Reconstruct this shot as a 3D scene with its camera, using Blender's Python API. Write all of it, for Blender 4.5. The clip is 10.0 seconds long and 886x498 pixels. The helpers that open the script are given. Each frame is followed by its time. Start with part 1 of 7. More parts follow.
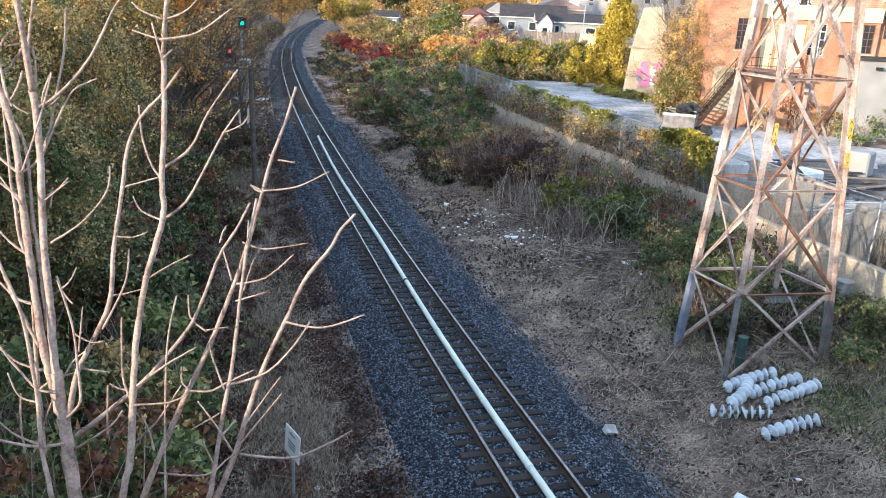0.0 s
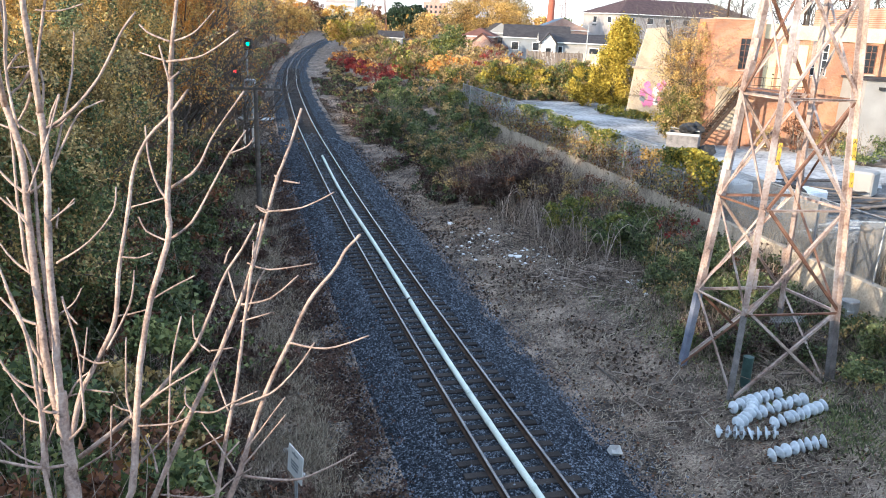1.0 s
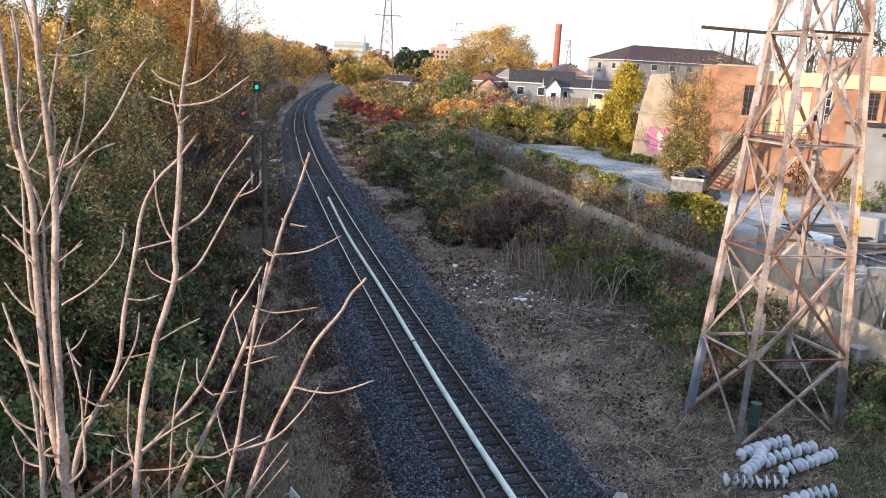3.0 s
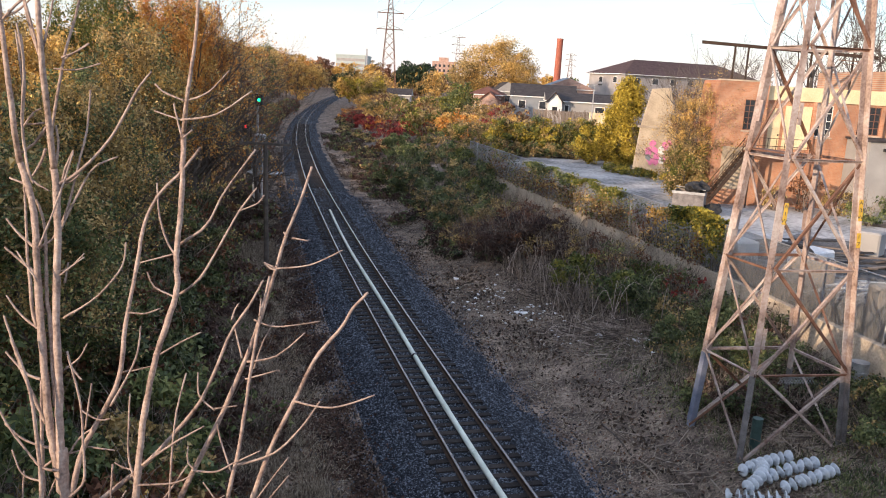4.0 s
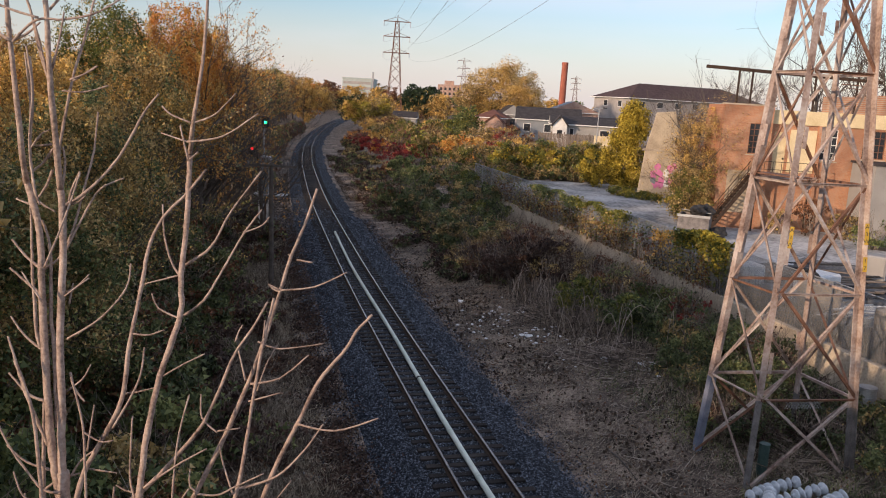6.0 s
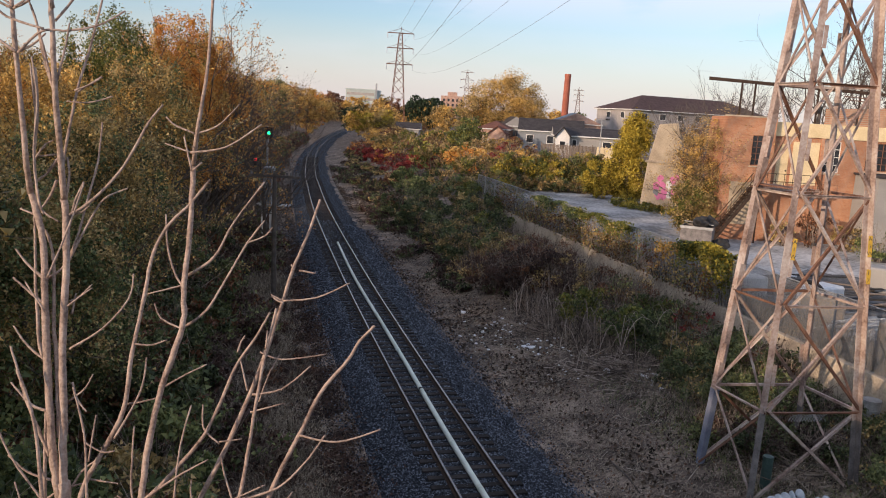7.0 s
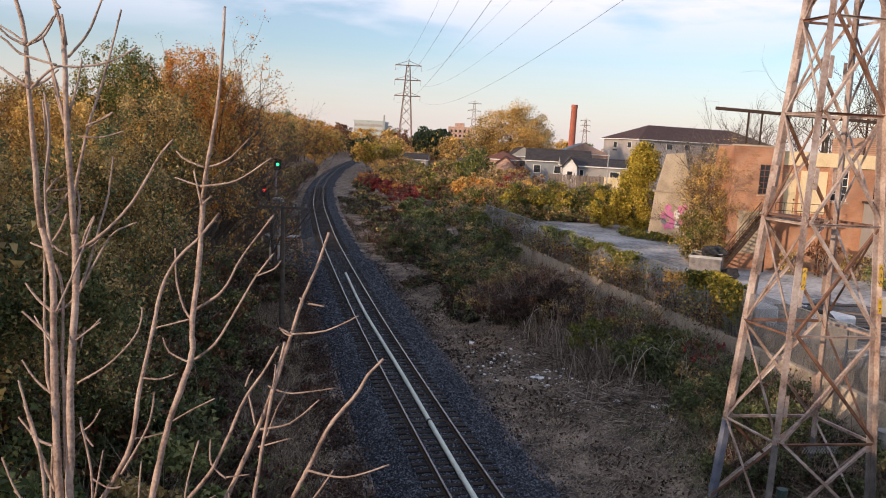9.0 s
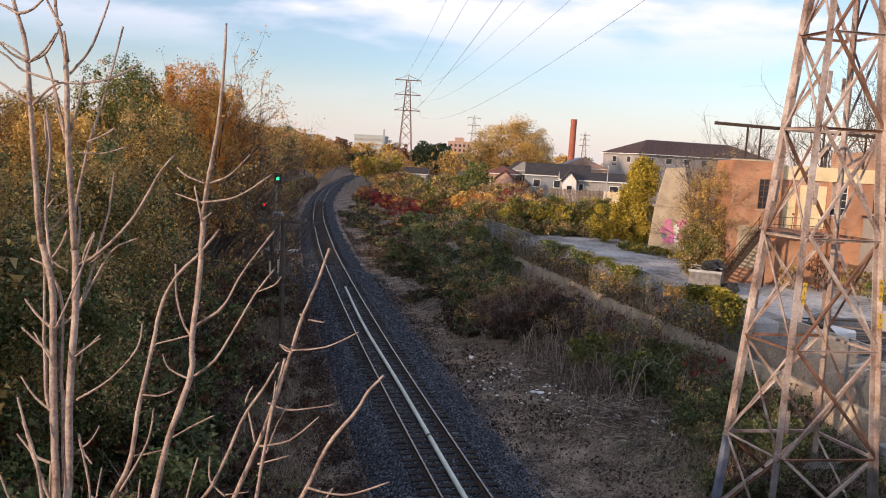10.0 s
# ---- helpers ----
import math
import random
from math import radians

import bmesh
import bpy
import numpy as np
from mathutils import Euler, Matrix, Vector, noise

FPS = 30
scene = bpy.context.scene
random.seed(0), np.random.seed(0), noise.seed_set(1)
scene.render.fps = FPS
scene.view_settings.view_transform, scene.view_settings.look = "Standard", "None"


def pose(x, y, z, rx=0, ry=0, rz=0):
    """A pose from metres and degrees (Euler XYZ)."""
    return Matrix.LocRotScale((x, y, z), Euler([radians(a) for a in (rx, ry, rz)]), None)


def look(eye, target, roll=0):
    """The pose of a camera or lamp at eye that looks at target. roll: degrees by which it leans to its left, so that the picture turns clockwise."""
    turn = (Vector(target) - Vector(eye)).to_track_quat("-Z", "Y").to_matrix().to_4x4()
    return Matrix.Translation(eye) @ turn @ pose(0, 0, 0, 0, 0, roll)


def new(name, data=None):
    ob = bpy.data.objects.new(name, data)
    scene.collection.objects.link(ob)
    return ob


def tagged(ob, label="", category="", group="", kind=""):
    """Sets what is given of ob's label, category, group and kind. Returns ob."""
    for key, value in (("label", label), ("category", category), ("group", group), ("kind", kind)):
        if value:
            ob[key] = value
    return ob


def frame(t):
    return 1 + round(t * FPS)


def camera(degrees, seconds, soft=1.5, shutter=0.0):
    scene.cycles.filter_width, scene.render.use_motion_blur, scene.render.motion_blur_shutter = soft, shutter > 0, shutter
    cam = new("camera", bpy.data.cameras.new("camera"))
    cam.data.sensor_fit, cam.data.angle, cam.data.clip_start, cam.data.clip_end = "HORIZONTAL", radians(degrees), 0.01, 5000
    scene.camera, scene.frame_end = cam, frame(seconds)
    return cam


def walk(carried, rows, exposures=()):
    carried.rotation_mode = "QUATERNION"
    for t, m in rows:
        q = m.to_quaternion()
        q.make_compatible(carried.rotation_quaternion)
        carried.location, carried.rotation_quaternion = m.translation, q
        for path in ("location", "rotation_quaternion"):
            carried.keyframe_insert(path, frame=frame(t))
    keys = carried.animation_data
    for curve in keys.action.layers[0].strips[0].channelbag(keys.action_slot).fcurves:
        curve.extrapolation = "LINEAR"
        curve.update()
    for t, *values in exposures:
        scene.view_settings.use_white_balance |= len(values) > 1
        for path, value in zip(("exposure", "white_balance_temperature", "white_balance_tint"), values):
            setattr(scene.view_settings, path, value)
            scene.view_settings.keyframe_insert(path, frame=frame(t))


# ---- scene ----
# The camera is held over the parapet of a road bridge and tilts slowly upwards.
cam = camera(58.0, 10.0, soft=1.0)
ROWS = [
    (0, 0.0000, 0.0000, 10.0000, 0.000, -17.300, 2.600),
    (0.5, -0.0024, 0.0017, 10.0052, 0.175, -16.783, 2.621),
    (1, -0.0061, 0.0028, 10.0092, 0.340, -15.953, 2.560),
    (1.5, -0.0075, 0.0038, 10.0101, 0.449, -15.023, 2.541),
    (2, -0.0080, 0.0056, 10.0132, 0.496, -14.312, 2.719),
    (2.5, -0.0120, 0.0086, 10.0183, 0.653, -13.653, 2.798),
    (3, -0.0140, 0.0117, 10.0217, 0.848, -12.967, 2.900),
    (4.5, -0.0207, 0.0163, 10.0306, 1.035, -11.689, 3.170),
    (5, -0.0189, 0.0182, 10.0302, 1.185, -11.312, 3.253),
    (5.5, -0.0179, 0.0203, 10.0291, 1.323, -10.894, 3.261),
    (6, -0.0181, 0.0209, 10.0294, 1.416, -10.470, 3.236),
    (7.5, -0.0197, 0.0202, 10.0333, 1.837, -9.298, 3.412),
    (8, -0.0226, 0.0234, 10.0387, 2.067, -8.799, 3.319),
    (8.5, -0.0226, 0.0282, 10.0395, 2.209, -8.150, 3.107),
    (9, -0.0252, 0.0327, 10.0425, 2.340, -7.582, 3.075),
    (9.5, -0.0282, 0.0351, 10.0482, 2.395, -7.054, 3.118),
    (10, -0.0301, 0.0366, 10.0531, 2.376, -6.574, 3.090),
]
EXPOSURES = [(0.0, 1.5, 5380, 6), (1.0, 1.52, 5380, 6), (2.5, 1.38, 5450, 8), (3.2, 0.94, 5700, 11), (4.5, 0.8, 6050, 17), (5.5, 0.58, 6050, 18), (6.0, 0.22, 6200, 18), (7.5, 0.24, 6050, 17), (8.5, 0.25, 6200, 18), (10.0, 0.36, 6250, 19)]
walk(cam, [(t, pose(x, y, z, 90 + pitch, 0, yaw) @ pose(0, 0, 0, 0, 0, roll)) for t, x, y, z, yaw, pitch, roll in ROWS], EXPOSURES)

# ---- world and sun ----
SUN_AZ, SUN_EL = 229.0, 13.0
world = bpy.data.worlds.new("world")
scene.world = world
world.use_nodes = True
wn, wl = world.node_tree.nodes, world.node_tree.links
wn.clear()
w_out, w_bg = wn.new("ShaderNodeOutputWorld"), wn.new("ShaderNodeBackground")
w_sky = wn.new("ShaderNodeTexSky")
w_sky.sky_type, w_sky.sun_disc = "NISHITA", False
w_sky.sun_elevation, w_sky.sun_rotation = radians(SUN_EL), radians(SUN_AZ)
w_sky.air_density, w_sky.dust_density, w_sky.ozone_density = 1.0, 0.9, 2.0
w_bg.inputs["Strength"].default_value = 0.15
# thin drifting cloud, stretched flat
w_co, w_map = wn.new("ShaderNodeTexCoord"), wn.new("ShaderNodeMapping")
w_map.inputs["Scale"].default_value = (2.2, 2.2, 9.0)
w_noise = wn.new("ShaderNodeTexNoise")
w_noise.inputs["Scale"].default_value, w_noise.inputs["Detail"].default_value = 2.1, 7.0
w_ramp = wn.new("ShaderNodeValToRGB")
w_ramp.color_ramp.elements[0].position, w_ramp.color_ramp.elements[1].position = 0.45, 0.60
w_mix = wn.new("ShaderNodeMix")
w_mix.data_type = "RGBA"
w_ramp.color_ramp.elements[0].color = (0.10, 0.10, 0.10, 1)
w_mix.inputs[7].default_value = (5.3, 5.4, 5.6, 1)
w_sep, w_hi, w_mul = wn.new("ShaderNodeSeparateXYZ"), wn.new("ShaderNodeMapRange"), wn.new("ShaderNodeMath")
w_hi.inputs[1].default_value, w_hi.inputs[2].default_value, w_hi.inputs[3].default_value = 0.105, 0.17, 0.12
w_mul.operation = "MULTIPLY"
wl.new(w_co.outputs["Generated"], w_map.inputs["Vector"])
wl.new(w_co.outputs["Generated"], w_sep.inputs[0])
wl.new(w_sep.outputs["Z"], w_hi.inputs[0])
wl.new(w_map.outputs[0], w_noise.inputs["Vector"])
wl.new(w_noise.outputs[0], w_ramp.inputs[0])
wl.new(w_ramp.outputs[0], w_mul.inputs[0])
wl.new(w_hi.outputs[0], w_mul.inputs[1])
wl.new(w_mul.outputs[0], w_mix.inputs[0])
wl.new(w_sky.outputs[0], w_mix.inputs[6])
# peach haze low over the horizon
w_haze, w_low = wn.new("ShaderNodeMix"), wn.new("ShaderNodeMapRange")
w_haze.data_type = "RGBA"
w_haze.inputs[7].default_value = (5.0, 4.45, 4.2, 1)
w_low.inputs[1].default_value, w_low.inputs[2].default_value, w_low.inputs[3].default_value, w_low.inputs[4].default_value = -0.01, 0.11, 0.85, 0.0
wl.new(w_sep.outputs["Z"], w_low.inputs[0])
wl.new(w_low.outputs[0], w_haze.inputs[0])
wl.new(w_mix.outputs[2], w_haze.inputs[6])
wl.new(w_haze.outputs[2], w_bg.inputs["Color"])
wl.new(w_bg.outputs[0], w_out.inputs[0])

sun_data = bpy.data.lights.new("sun", "SUN")
sun_data.energy, sun_data.angle, sun_data.color = 3.7, radians(0.6), (1.0, 0.73, 0.46)
sun = new("sun", sun_data)
to_sun = Vector((math.sin(radians(SUN_AZ)) * math.cos(radians(SUN_EL)), math.cos(radians(SUN_AZ)) * math.cos(radians(SUN_EL)), math.sin(radians(SUN_EL))))
sun.matrix_world = look((-60, -120, 60), Vector((-60, -120, 60)) - to_sun)


# ---- materials ----
def mat(name, dark, light, scale=4.0, rough=0.8, metal=0.0, bump=0.3, fine=40.0, mid=None, per=0.0, island=0.0, trans=0.0, lo=0.3, hi=0.7, spec=0.3, blend=0.42):
    """Two scales of noise between two or three colours; per / island: how far the tone varies from object to object / piece to piece."""
    m = bpy.data.materials.new(name)
    m.use_nodes = True
    n, l = m.node_tree.nodes, m.node_tree.links
    bsdf = n["Principled BSDF"]
    co = n.new("ShaderNodeTexCoord")
    a, b = n.new("ShaderNodeTexNoise"), n.new("ShaderNodeTexNoise")
    for node, s, d in ((a, scale, 6.0), (b, fine, 3.0)):
        node.inputs["Scale"].default_value, node.inputs["Detail"].default_value = s, d
        l.new(co.outputs["Object"], node.inputs["Vector"])
    add = n.new("ShaderNodeMix")
    add.inputs[0].default_value = blend
    l.new(a.outputs[0], add.inputs[2])
    l.new(b.outputs[0], add.inputs[3])
    value = add.outputs[0]
    for amount, kind, out in ((per, "ShaderNodeObjectInfo", "Random"), (island, "ShaderNodeNewGeometry", "Random Per Island")):
        if amount:
            info, ma, sh = n.new(kind), n.new("ShaderNodeMath"), n.new("ShaderNodeMath")
            sh.operation, sh.inputs[1].default_value = "SUBTRACT", 0.5
            ma.operation, ma.inputs[1].default_value = "MULTIPLY_ADD", amount
            l.new(info.outputs[out], sh.inputs[0])
            l.new(sh.outputs[0], ma.inputs[0])
            l.new(value, ma.inputs[2])
            value = ma.outputs[0]
    ramp = n.new("ShaderNodeValToRGB")
    e = ramp.color_ramp.elements
    e[0].position, e[1].position = lo, hi
    e[0].color, e[1].color = (*dark, 1), (*light, 1)
    if mid:
        k = e.new((lo + hi) / 2)
        k.color = (*mid, 1)
    l.new(value, ramp.inputs[0])
    l.new(ramp.outputs[0], bsdf.inputs["Base Color"])
    bsdf.inputs["Roughness"].default_value, bsdf.inputs["Metallic"].default_value = rough, metal
    bsdf.inputs["Specular IOR Level"].default_value = spec
    if bump:
        bm_ = n.new("ShaderNodeBump")
        bm_.inputs["Strength"].default_value, bm_.inputs["Distance"].default_value = bump, 0.02
        l.new(b.outputs[0], bm_.inputs["Height"])
        l.new(bm_.outputs[0], bsdf.inputs["Normal"])
    if trans:
        t_, mx = n.new("ShaderNodeBsdfTranslucent"), n.new("ShaderNodeMixShader")
        mx.inputs[0].default_value = trans
        l.new(ramp.outputs[0], t_.inputs["Color"])
        l.new(bsdf.outputs[0], mx.inputs[1])
        l.new(t_.outputs[0], mx.inputs[2])
        l.new(mx.outputs[0], n["Material Output"].inputs[0])
    return m


def leafy(name, dark, mid, light, trans=0.22):
    return mat(name, dark, light, 0.5, 0.6, 0, 0, 3.0, mid, island=0.32, trans=trans, lo=0.3, hi=0.7, blend=0.25)


def bricky(name, a, b, mortar, size=1.0):
    m = bpy.data.materials.new(name)
    m.use_nodes = True
    n, l = m.node_tree.nodes, m.node_tree.links
    co, mp, br = n.new("ShaderNodeTexCoord"), n.new("ShaderNodeMapping"), n.new("ShaderNodeTexBrick")
    mp.inputs["Rotation"].default_value = (radians(90), 0, 0)
    br.inputs["Color1"].default_value, br.inputs["Color2"].default_value, br.inputs["Mortar"].default_value = (*a, 1), (*b, 1), (*mortar, 1)
    br.inputs["Scale"].default_value, br.inputs["Mortar Size"].default_value = 1.0, 0.008
    br.inputs["Brick Width"].default_value, br.inputs["Row Height"].default_value = 0.21 * size, 0.075 * size
    no, mx = n.new("ShaderNodeTexNoise"), n.new("ShaderNodeMix")
    no.inputs["Scale"].default_value, no.inputs["Detail"].default_value = 0.7, 8.0
    mx.data_type, mx.blend_type = "RGBA", "MULTIPLY"
    rp = n.new("ShaderNodeValToRGB")
    rp.color_ramp.elements[0].position, rp.color_ramp.elements[1].position = 0.3, 0.62
    rp.color_ramp.elements[0].color = (0.5, 0.45, 0.45, 1)
    mx.inputs[0].default_value = 0.8
    l.new(co.outputs["Object"], mp.inputs[0])
    l.new(mp.outputs[0], br.inputs["Vector"])
    l.new(co.outputs["Object"], no.inputs["Vector"])
    l.new(no.outputs[0], rp.inputs[0])
    l.new(br.outputs["Color"], mx.inputs[6])
    l.new(rp.outputs[0], mx.inputs[7])
    l.new(mx.outputs[2], n["Principled BSDF"].inputs["Base Color"])
    bu = n.new("ShaderNodeBump")
    bu.inputs["Strength"].default_value, bu.inputs["Distance"].default_value = 0.5, 0.01
    l.new(br.outputs["Fac"], bu.inputs["Height"])
    bu.invert = True
    l.new(bu.outputs[0], n["Principled BSDF"].inputs["Normal"])
    n["Principled BSDF"].inputs["Roughness"].default_value = 0.85
    return m


M_SOIL = mat("soil_and_dry_grass", (0.03, 0.024, 0.020), (0.42, 0.335, 0.26), 0.9, 0.95, 0, 0.8, 16.0, (0.155, 0.118, 0.092), lo=0.38, hi=0.66)
def crushed(name, scale, tones, bump):
    """Small angular stones, each of its own tone, with dark joints between them."""
    m = bpy.data.materials.new(name)
    m.use_nodes = True
    n, l = m.node_tree.nodes, m.node_tree.links
    co, cell, edge = n.new("ShaderNodeTexCoord"), n.new("ShaderNodeTexVoronoi"), n.new("ShaderNodeTexVoronoi")
    edge.feature = "DISTANCE_TO_EDGE"
    for node in (cell, edge):
        node.inputs["Scale"].default_value = scale
        l.new(co.outputs["Object"], node.inputs["Vector"])
    sep, ramp, joint, mix = n.new("ShaderNodeSeparateColor"), n.new("ShaderNodeValToRGB"), n.new("ShaderNodeMapRange"), n.new("ShaderNodeMix")
    l.new(cell.outputs["Color"], sep.inputs[0])
    l.new(sep.outputs[0], ramp.inputs[0])
    e = ramp.color_ramp.elements
    e[0].color, e[1].color = (*tones[0], 1), (*tones[2], 1)
    e.new(0.6).color = (*tones[1], 1)
    joint.inputs[1].default_value, joint.inputs[2].default_value = 0.0, 0.18
    l.new(edge.outputs["Distance"], joint.inputs[0])
    mix.data_type = "RGBA"
    mix.inputs[6].default_value = (0.006, 0.007, 0.009, 1)
    l.new(joint.outputs[0], mix.inputs[0])
    l.new(ramp.outputs[0], mix.inputs[7])
    bsdf, bu = n["Principled BSDF"], n.new("ShaderNodeBump")
    l.new(mix.outputs[2], bsdf.inputs["Base Color"])
    bu.inputs["Strength"].default_value, bu.inputs["Distance"].default_value = bump, 0.03
    l.new(joint.outputs[0], bu.inputs["Height"])
    l.new(bu.outputs[0], bsdf.inputs["Normal"])
    bsdf.inputs["Roughness"].default_value, bsdf.inputs["Specular IOR Level"].default_value = 0.9, 0.1
    return m


M_BALLAST = crushed("ballast_bed", 17.0, ((0.014, 0.017, 0.023), (0.056, 0.066, 0.086), (0.22, 0.245, 0.29)), 0.8)
M_STONE = mat("ballast_stone", (0.012, 0.015, 0.021), (0.23, 0.26, 0.315), 3.0, 0.85, 0, 0.3, 60.0, (0.042, 0.051, 0.069), island=1.0, lo=0.1, hi=0.95)
M_TIE = mat("creosoted_tie", (0.010, 0.008, 0.008), (0.046, 0.038, 0.034), 3.0, 0.85, 0, 0.6, 45.0, per=0.3)
M_RAILSIDE = mat("rusted_rail", (0.022, 0.015, 0.012), (0.10, 0.065, 0.045), 6.0, 0.75, 0.3, 0.3, 60.0)
M_RAILTOP = mat("polished_rail", (0.12, 0.105, 0.095), (0.30, 0.275, 0.26), 2.0, 0.26, 0.7, 0.05, 30.0, spec=0.6)
M_PIPE = mat("painted_pipe", (0.52, 0.58, 0.50), (0.78, 0.82, 0.75), 1.5, 0.45, 0, 0.1, 25.0)
M_DARK = mat("dark_rubber", (0.012, 0.012, 0.013), (0.05, 0.05, 0.052), 5.0, 0.7, 0, 0.2)
M_STEEL = mat("weathered_tower_steel", (0.13, 0.075, 0.055), (0.56, 0.50, 0.46), 1.3, 0.6, 0.1, 0.3, 14.0, (0.37, 0.285, 0.245), lo=0.32, hi=0.66, blend=0.3)
M_RUST = mat("rusty_tower_steel", (0.06, 0.03, 0.022), (0.34, 0.19, 0.13), 2.2, 0.75, 0.15, 0.35, 30.0, (0.17, 0.09, 0.06))
M_GREYSTEEL = mat("dark_grey_steel", (0.06, 0.055, 0.055), (0.30, 0.28, 0.27), 3.0, 0.7, 0.1, 0.3)
M_BLUE = mat("blue_paint_mark", (0.08, 0.10, 0.16), (0.27, 0.30, 0.37), 2.0, 0.6, 0, 0.1)
M_CONC = mat("weathered_concrete", (0.17, 0.14, 0.105), (0.60, 0.51, 0.39), 0.6, 0.9, 0, 0.5, 12.0, (0.43, 0.36, 0.275))
M_PLASTER = mat("cream_plaster", (0.27, 0.215, 0.15), (0.62, 0.52, 0.38), 0.7, 0.9, 0, 0.4, 9.0, (0.46, 0.38, 0.275))
M_ASPH = mat("lot_paving", (0.13, 0.13, 0.13), (0.56, 0.55, 0.54), 0.3, 0.9, 0, 0.4, 3.0, (0.35, 0.345, 0.34), lo=0.36, hi=0.64)
M_YARDSHADE = mat("yard_darkened_for_shade", (0.035, 0.034, 0.034), (0.24, 0.235, 0.23), 0.5, 0.95, 0, 0.5, 7.0, (0.105, 0.10, 0.097), lo=0.34, hi=0.66)
M_GALV = mat("galvanised_steel", (0.22, 0.23, 0.24), (0.48, 0.49, 0.5), 3.0, 0.5, 0.6, 0.1)
M_BRICK = bricky("red_brick", (0.44, 0.185, 0.09), (0.54, 0.255, 0.13), (0.46, 0.36, 0.27))
M_BRICKPALE = bricky("pale_brick", (0.42, 0.25, 0.19), (0.50, 0.32, 0.25), (0.46, 0.38, 0.32))
M_STACK = mat("chimney_brick", (0.24, 0.075, 0.05), (0.38, 0.13, 0.085), 0.8, 0.85, 0, 0.2)
M_WHITE = mat("white_paint", (0.55, 0.54, 0.52), (0.82, 0.82, 0.8), 0.7, 0.7, 0, 0.15, 14.0)
M_CREAM = mat("cream_paint", (0.55, 0.43, 0.24), (0.82, 0.70, 0.45), 0.8, 0.7, 0, 0.2, 14.0)
# grey taken darker, as these walls stand in shade
M_SIDING = mat("grey_siding", (0.25, 0.235, 0.23), (0.40, 0.375, 0.36), 0.5, 0.8, 0, 0.1)
M_BLUEGREY = mat("blue_grey_siding", (0.16, 0.18, 0.20), (0.27, 0.29, 0.31), 0.6, 0.8, 0, 0.1)
M_ROOFBROWN = mat("dark_brown_shingle", (0.04, 0.024, 0.024), (0.10, 0.062, 0.06), 1.2, 0.9, 0, 0.4, 20.0)
M_ROOF = mat("dark_shingle", (0.022, 0.02, 0.022), (0.07, 0.062, 0.062), 1.2, 0.9, 0, 0.4, 20.0)
M_ROOFRED = mat("brown_shingle", (0.10, 0.045, 0.035), (0.19, 0.085, 0.06), 1.2, 0.9, 0, 0.4, 20.0)
# white darkened to stand for walls in shade; also tones down small things
M_DIMWHITE = mat("white_dimmed_as_in_shade", (0.22, 0.215, 0.205), (0.38, 0.37, 0.355), 0.6, 0.8, 0, 0.1)
M_GLASS = mat("window_glass", (0.015, 0.018, 0.022), (0.05, 0.055, 0.065), 0.5, 0.12, 0, 0, 5.0, spec=0.6)
M_WOOD = mat("grey_wood", (0.09, 0.07, 0.055), (0.26, 0.21, 0.17), 2.0, 0.85, 0, 0.4, 25.0, per=0.2)
M_BARK = mat("grey_bark", (0.04, 0.034, 0.03), (0.16, 0.135, 0.115), 4.0, 0.9, 0, 0.6, 30.0)
M_TWIG = mat("pale_tan_bark", (0.10, 0.064, 0.05), (0.51, 0.405, 0.335), 9.0, 0.7, 0, 0.4, 60.0, (0.325, 0.24, 0.195))
M_STRAW = mat("dry_grass", (0.07, 0.055, 0.042), (0.50, 0.43, 0.33), 2.0, 0.9, 0, 0, 9.0, (0.26, 0.21, 0.15), island=0.7, trans=0.2)
M_STALK = mat("dead_stalks", (0.05, 0.038, 0.03), (0.34, 0.275, 0.22), 2.0, 0.9, 0, 0, 9.0, island=0.6)
M_STICKS = mat("weathered_canes", (0.07, 0.054, 0.044), (0.50, 0.42, 0.35), 1.0, 0.9, 0, 0, 8.0, (0.24, 0.19, 0.155), island=0.8, lo=0.2, hi=0.9)
M_PORC = mat("grey_porcelain", (0.44, 0.49, 0.54), (0.70, 0.75, 0.80), 4.0, 0.25, 0, 0.05, 30.0)
M_LITTER = mat("white_litter", (0.5, 0.5, 0.5), (0.8, 0.81, 0.82), 5.0, 0.6, 0, 0.2, island=0.4)
M_YELLOW = mat("yellow_plate", (0.30, 0.20, 0.02), (0.46, 0.31, 0.035), 4.0, 0.5, 0, 0.05)
M_GREENCAN = mat("green_canister", (0.025, 0.05, 0.045), (0.07, 0.12, 0.11), 4.0, 0.5, 0, 0.1)
M_PINK = mat("pink_spray_paint", (0.55, 0.12, 0.30), (0.75, 0.30, 0.48), 2.0, 0.7, 0, 0)
M_GREENGLASS = mat("pale_green_cladding", (0.30, 0.36, 0.36), (0.46, 0.52, 0.51), 0.05, 0.6, 0, 0, 0.6)

L_OLIVE = leafy("olive_leaves", (0.070, 0.052, 0.024), (0.33, 0.235, 0.094), (0.66, 0.48, 0.20))
L_GOLD = leafy("golden_leaves", (0.17, 0.10, 0.026), (0.56, 0.345, 0.09), (0.84, 0.57, 0.18))
L_ORANGE = leafy("orange_leaves", (0.22, 0.085, 0.018), (0.64, 0.265, 0.05), (0.84, 0.44, 0.10))
L_GREEN = leafy("green_leaves", (0.036, 0.052, 0.022), (0.125, 0.158, 0.058), (0.34, 0.35, 0.13))
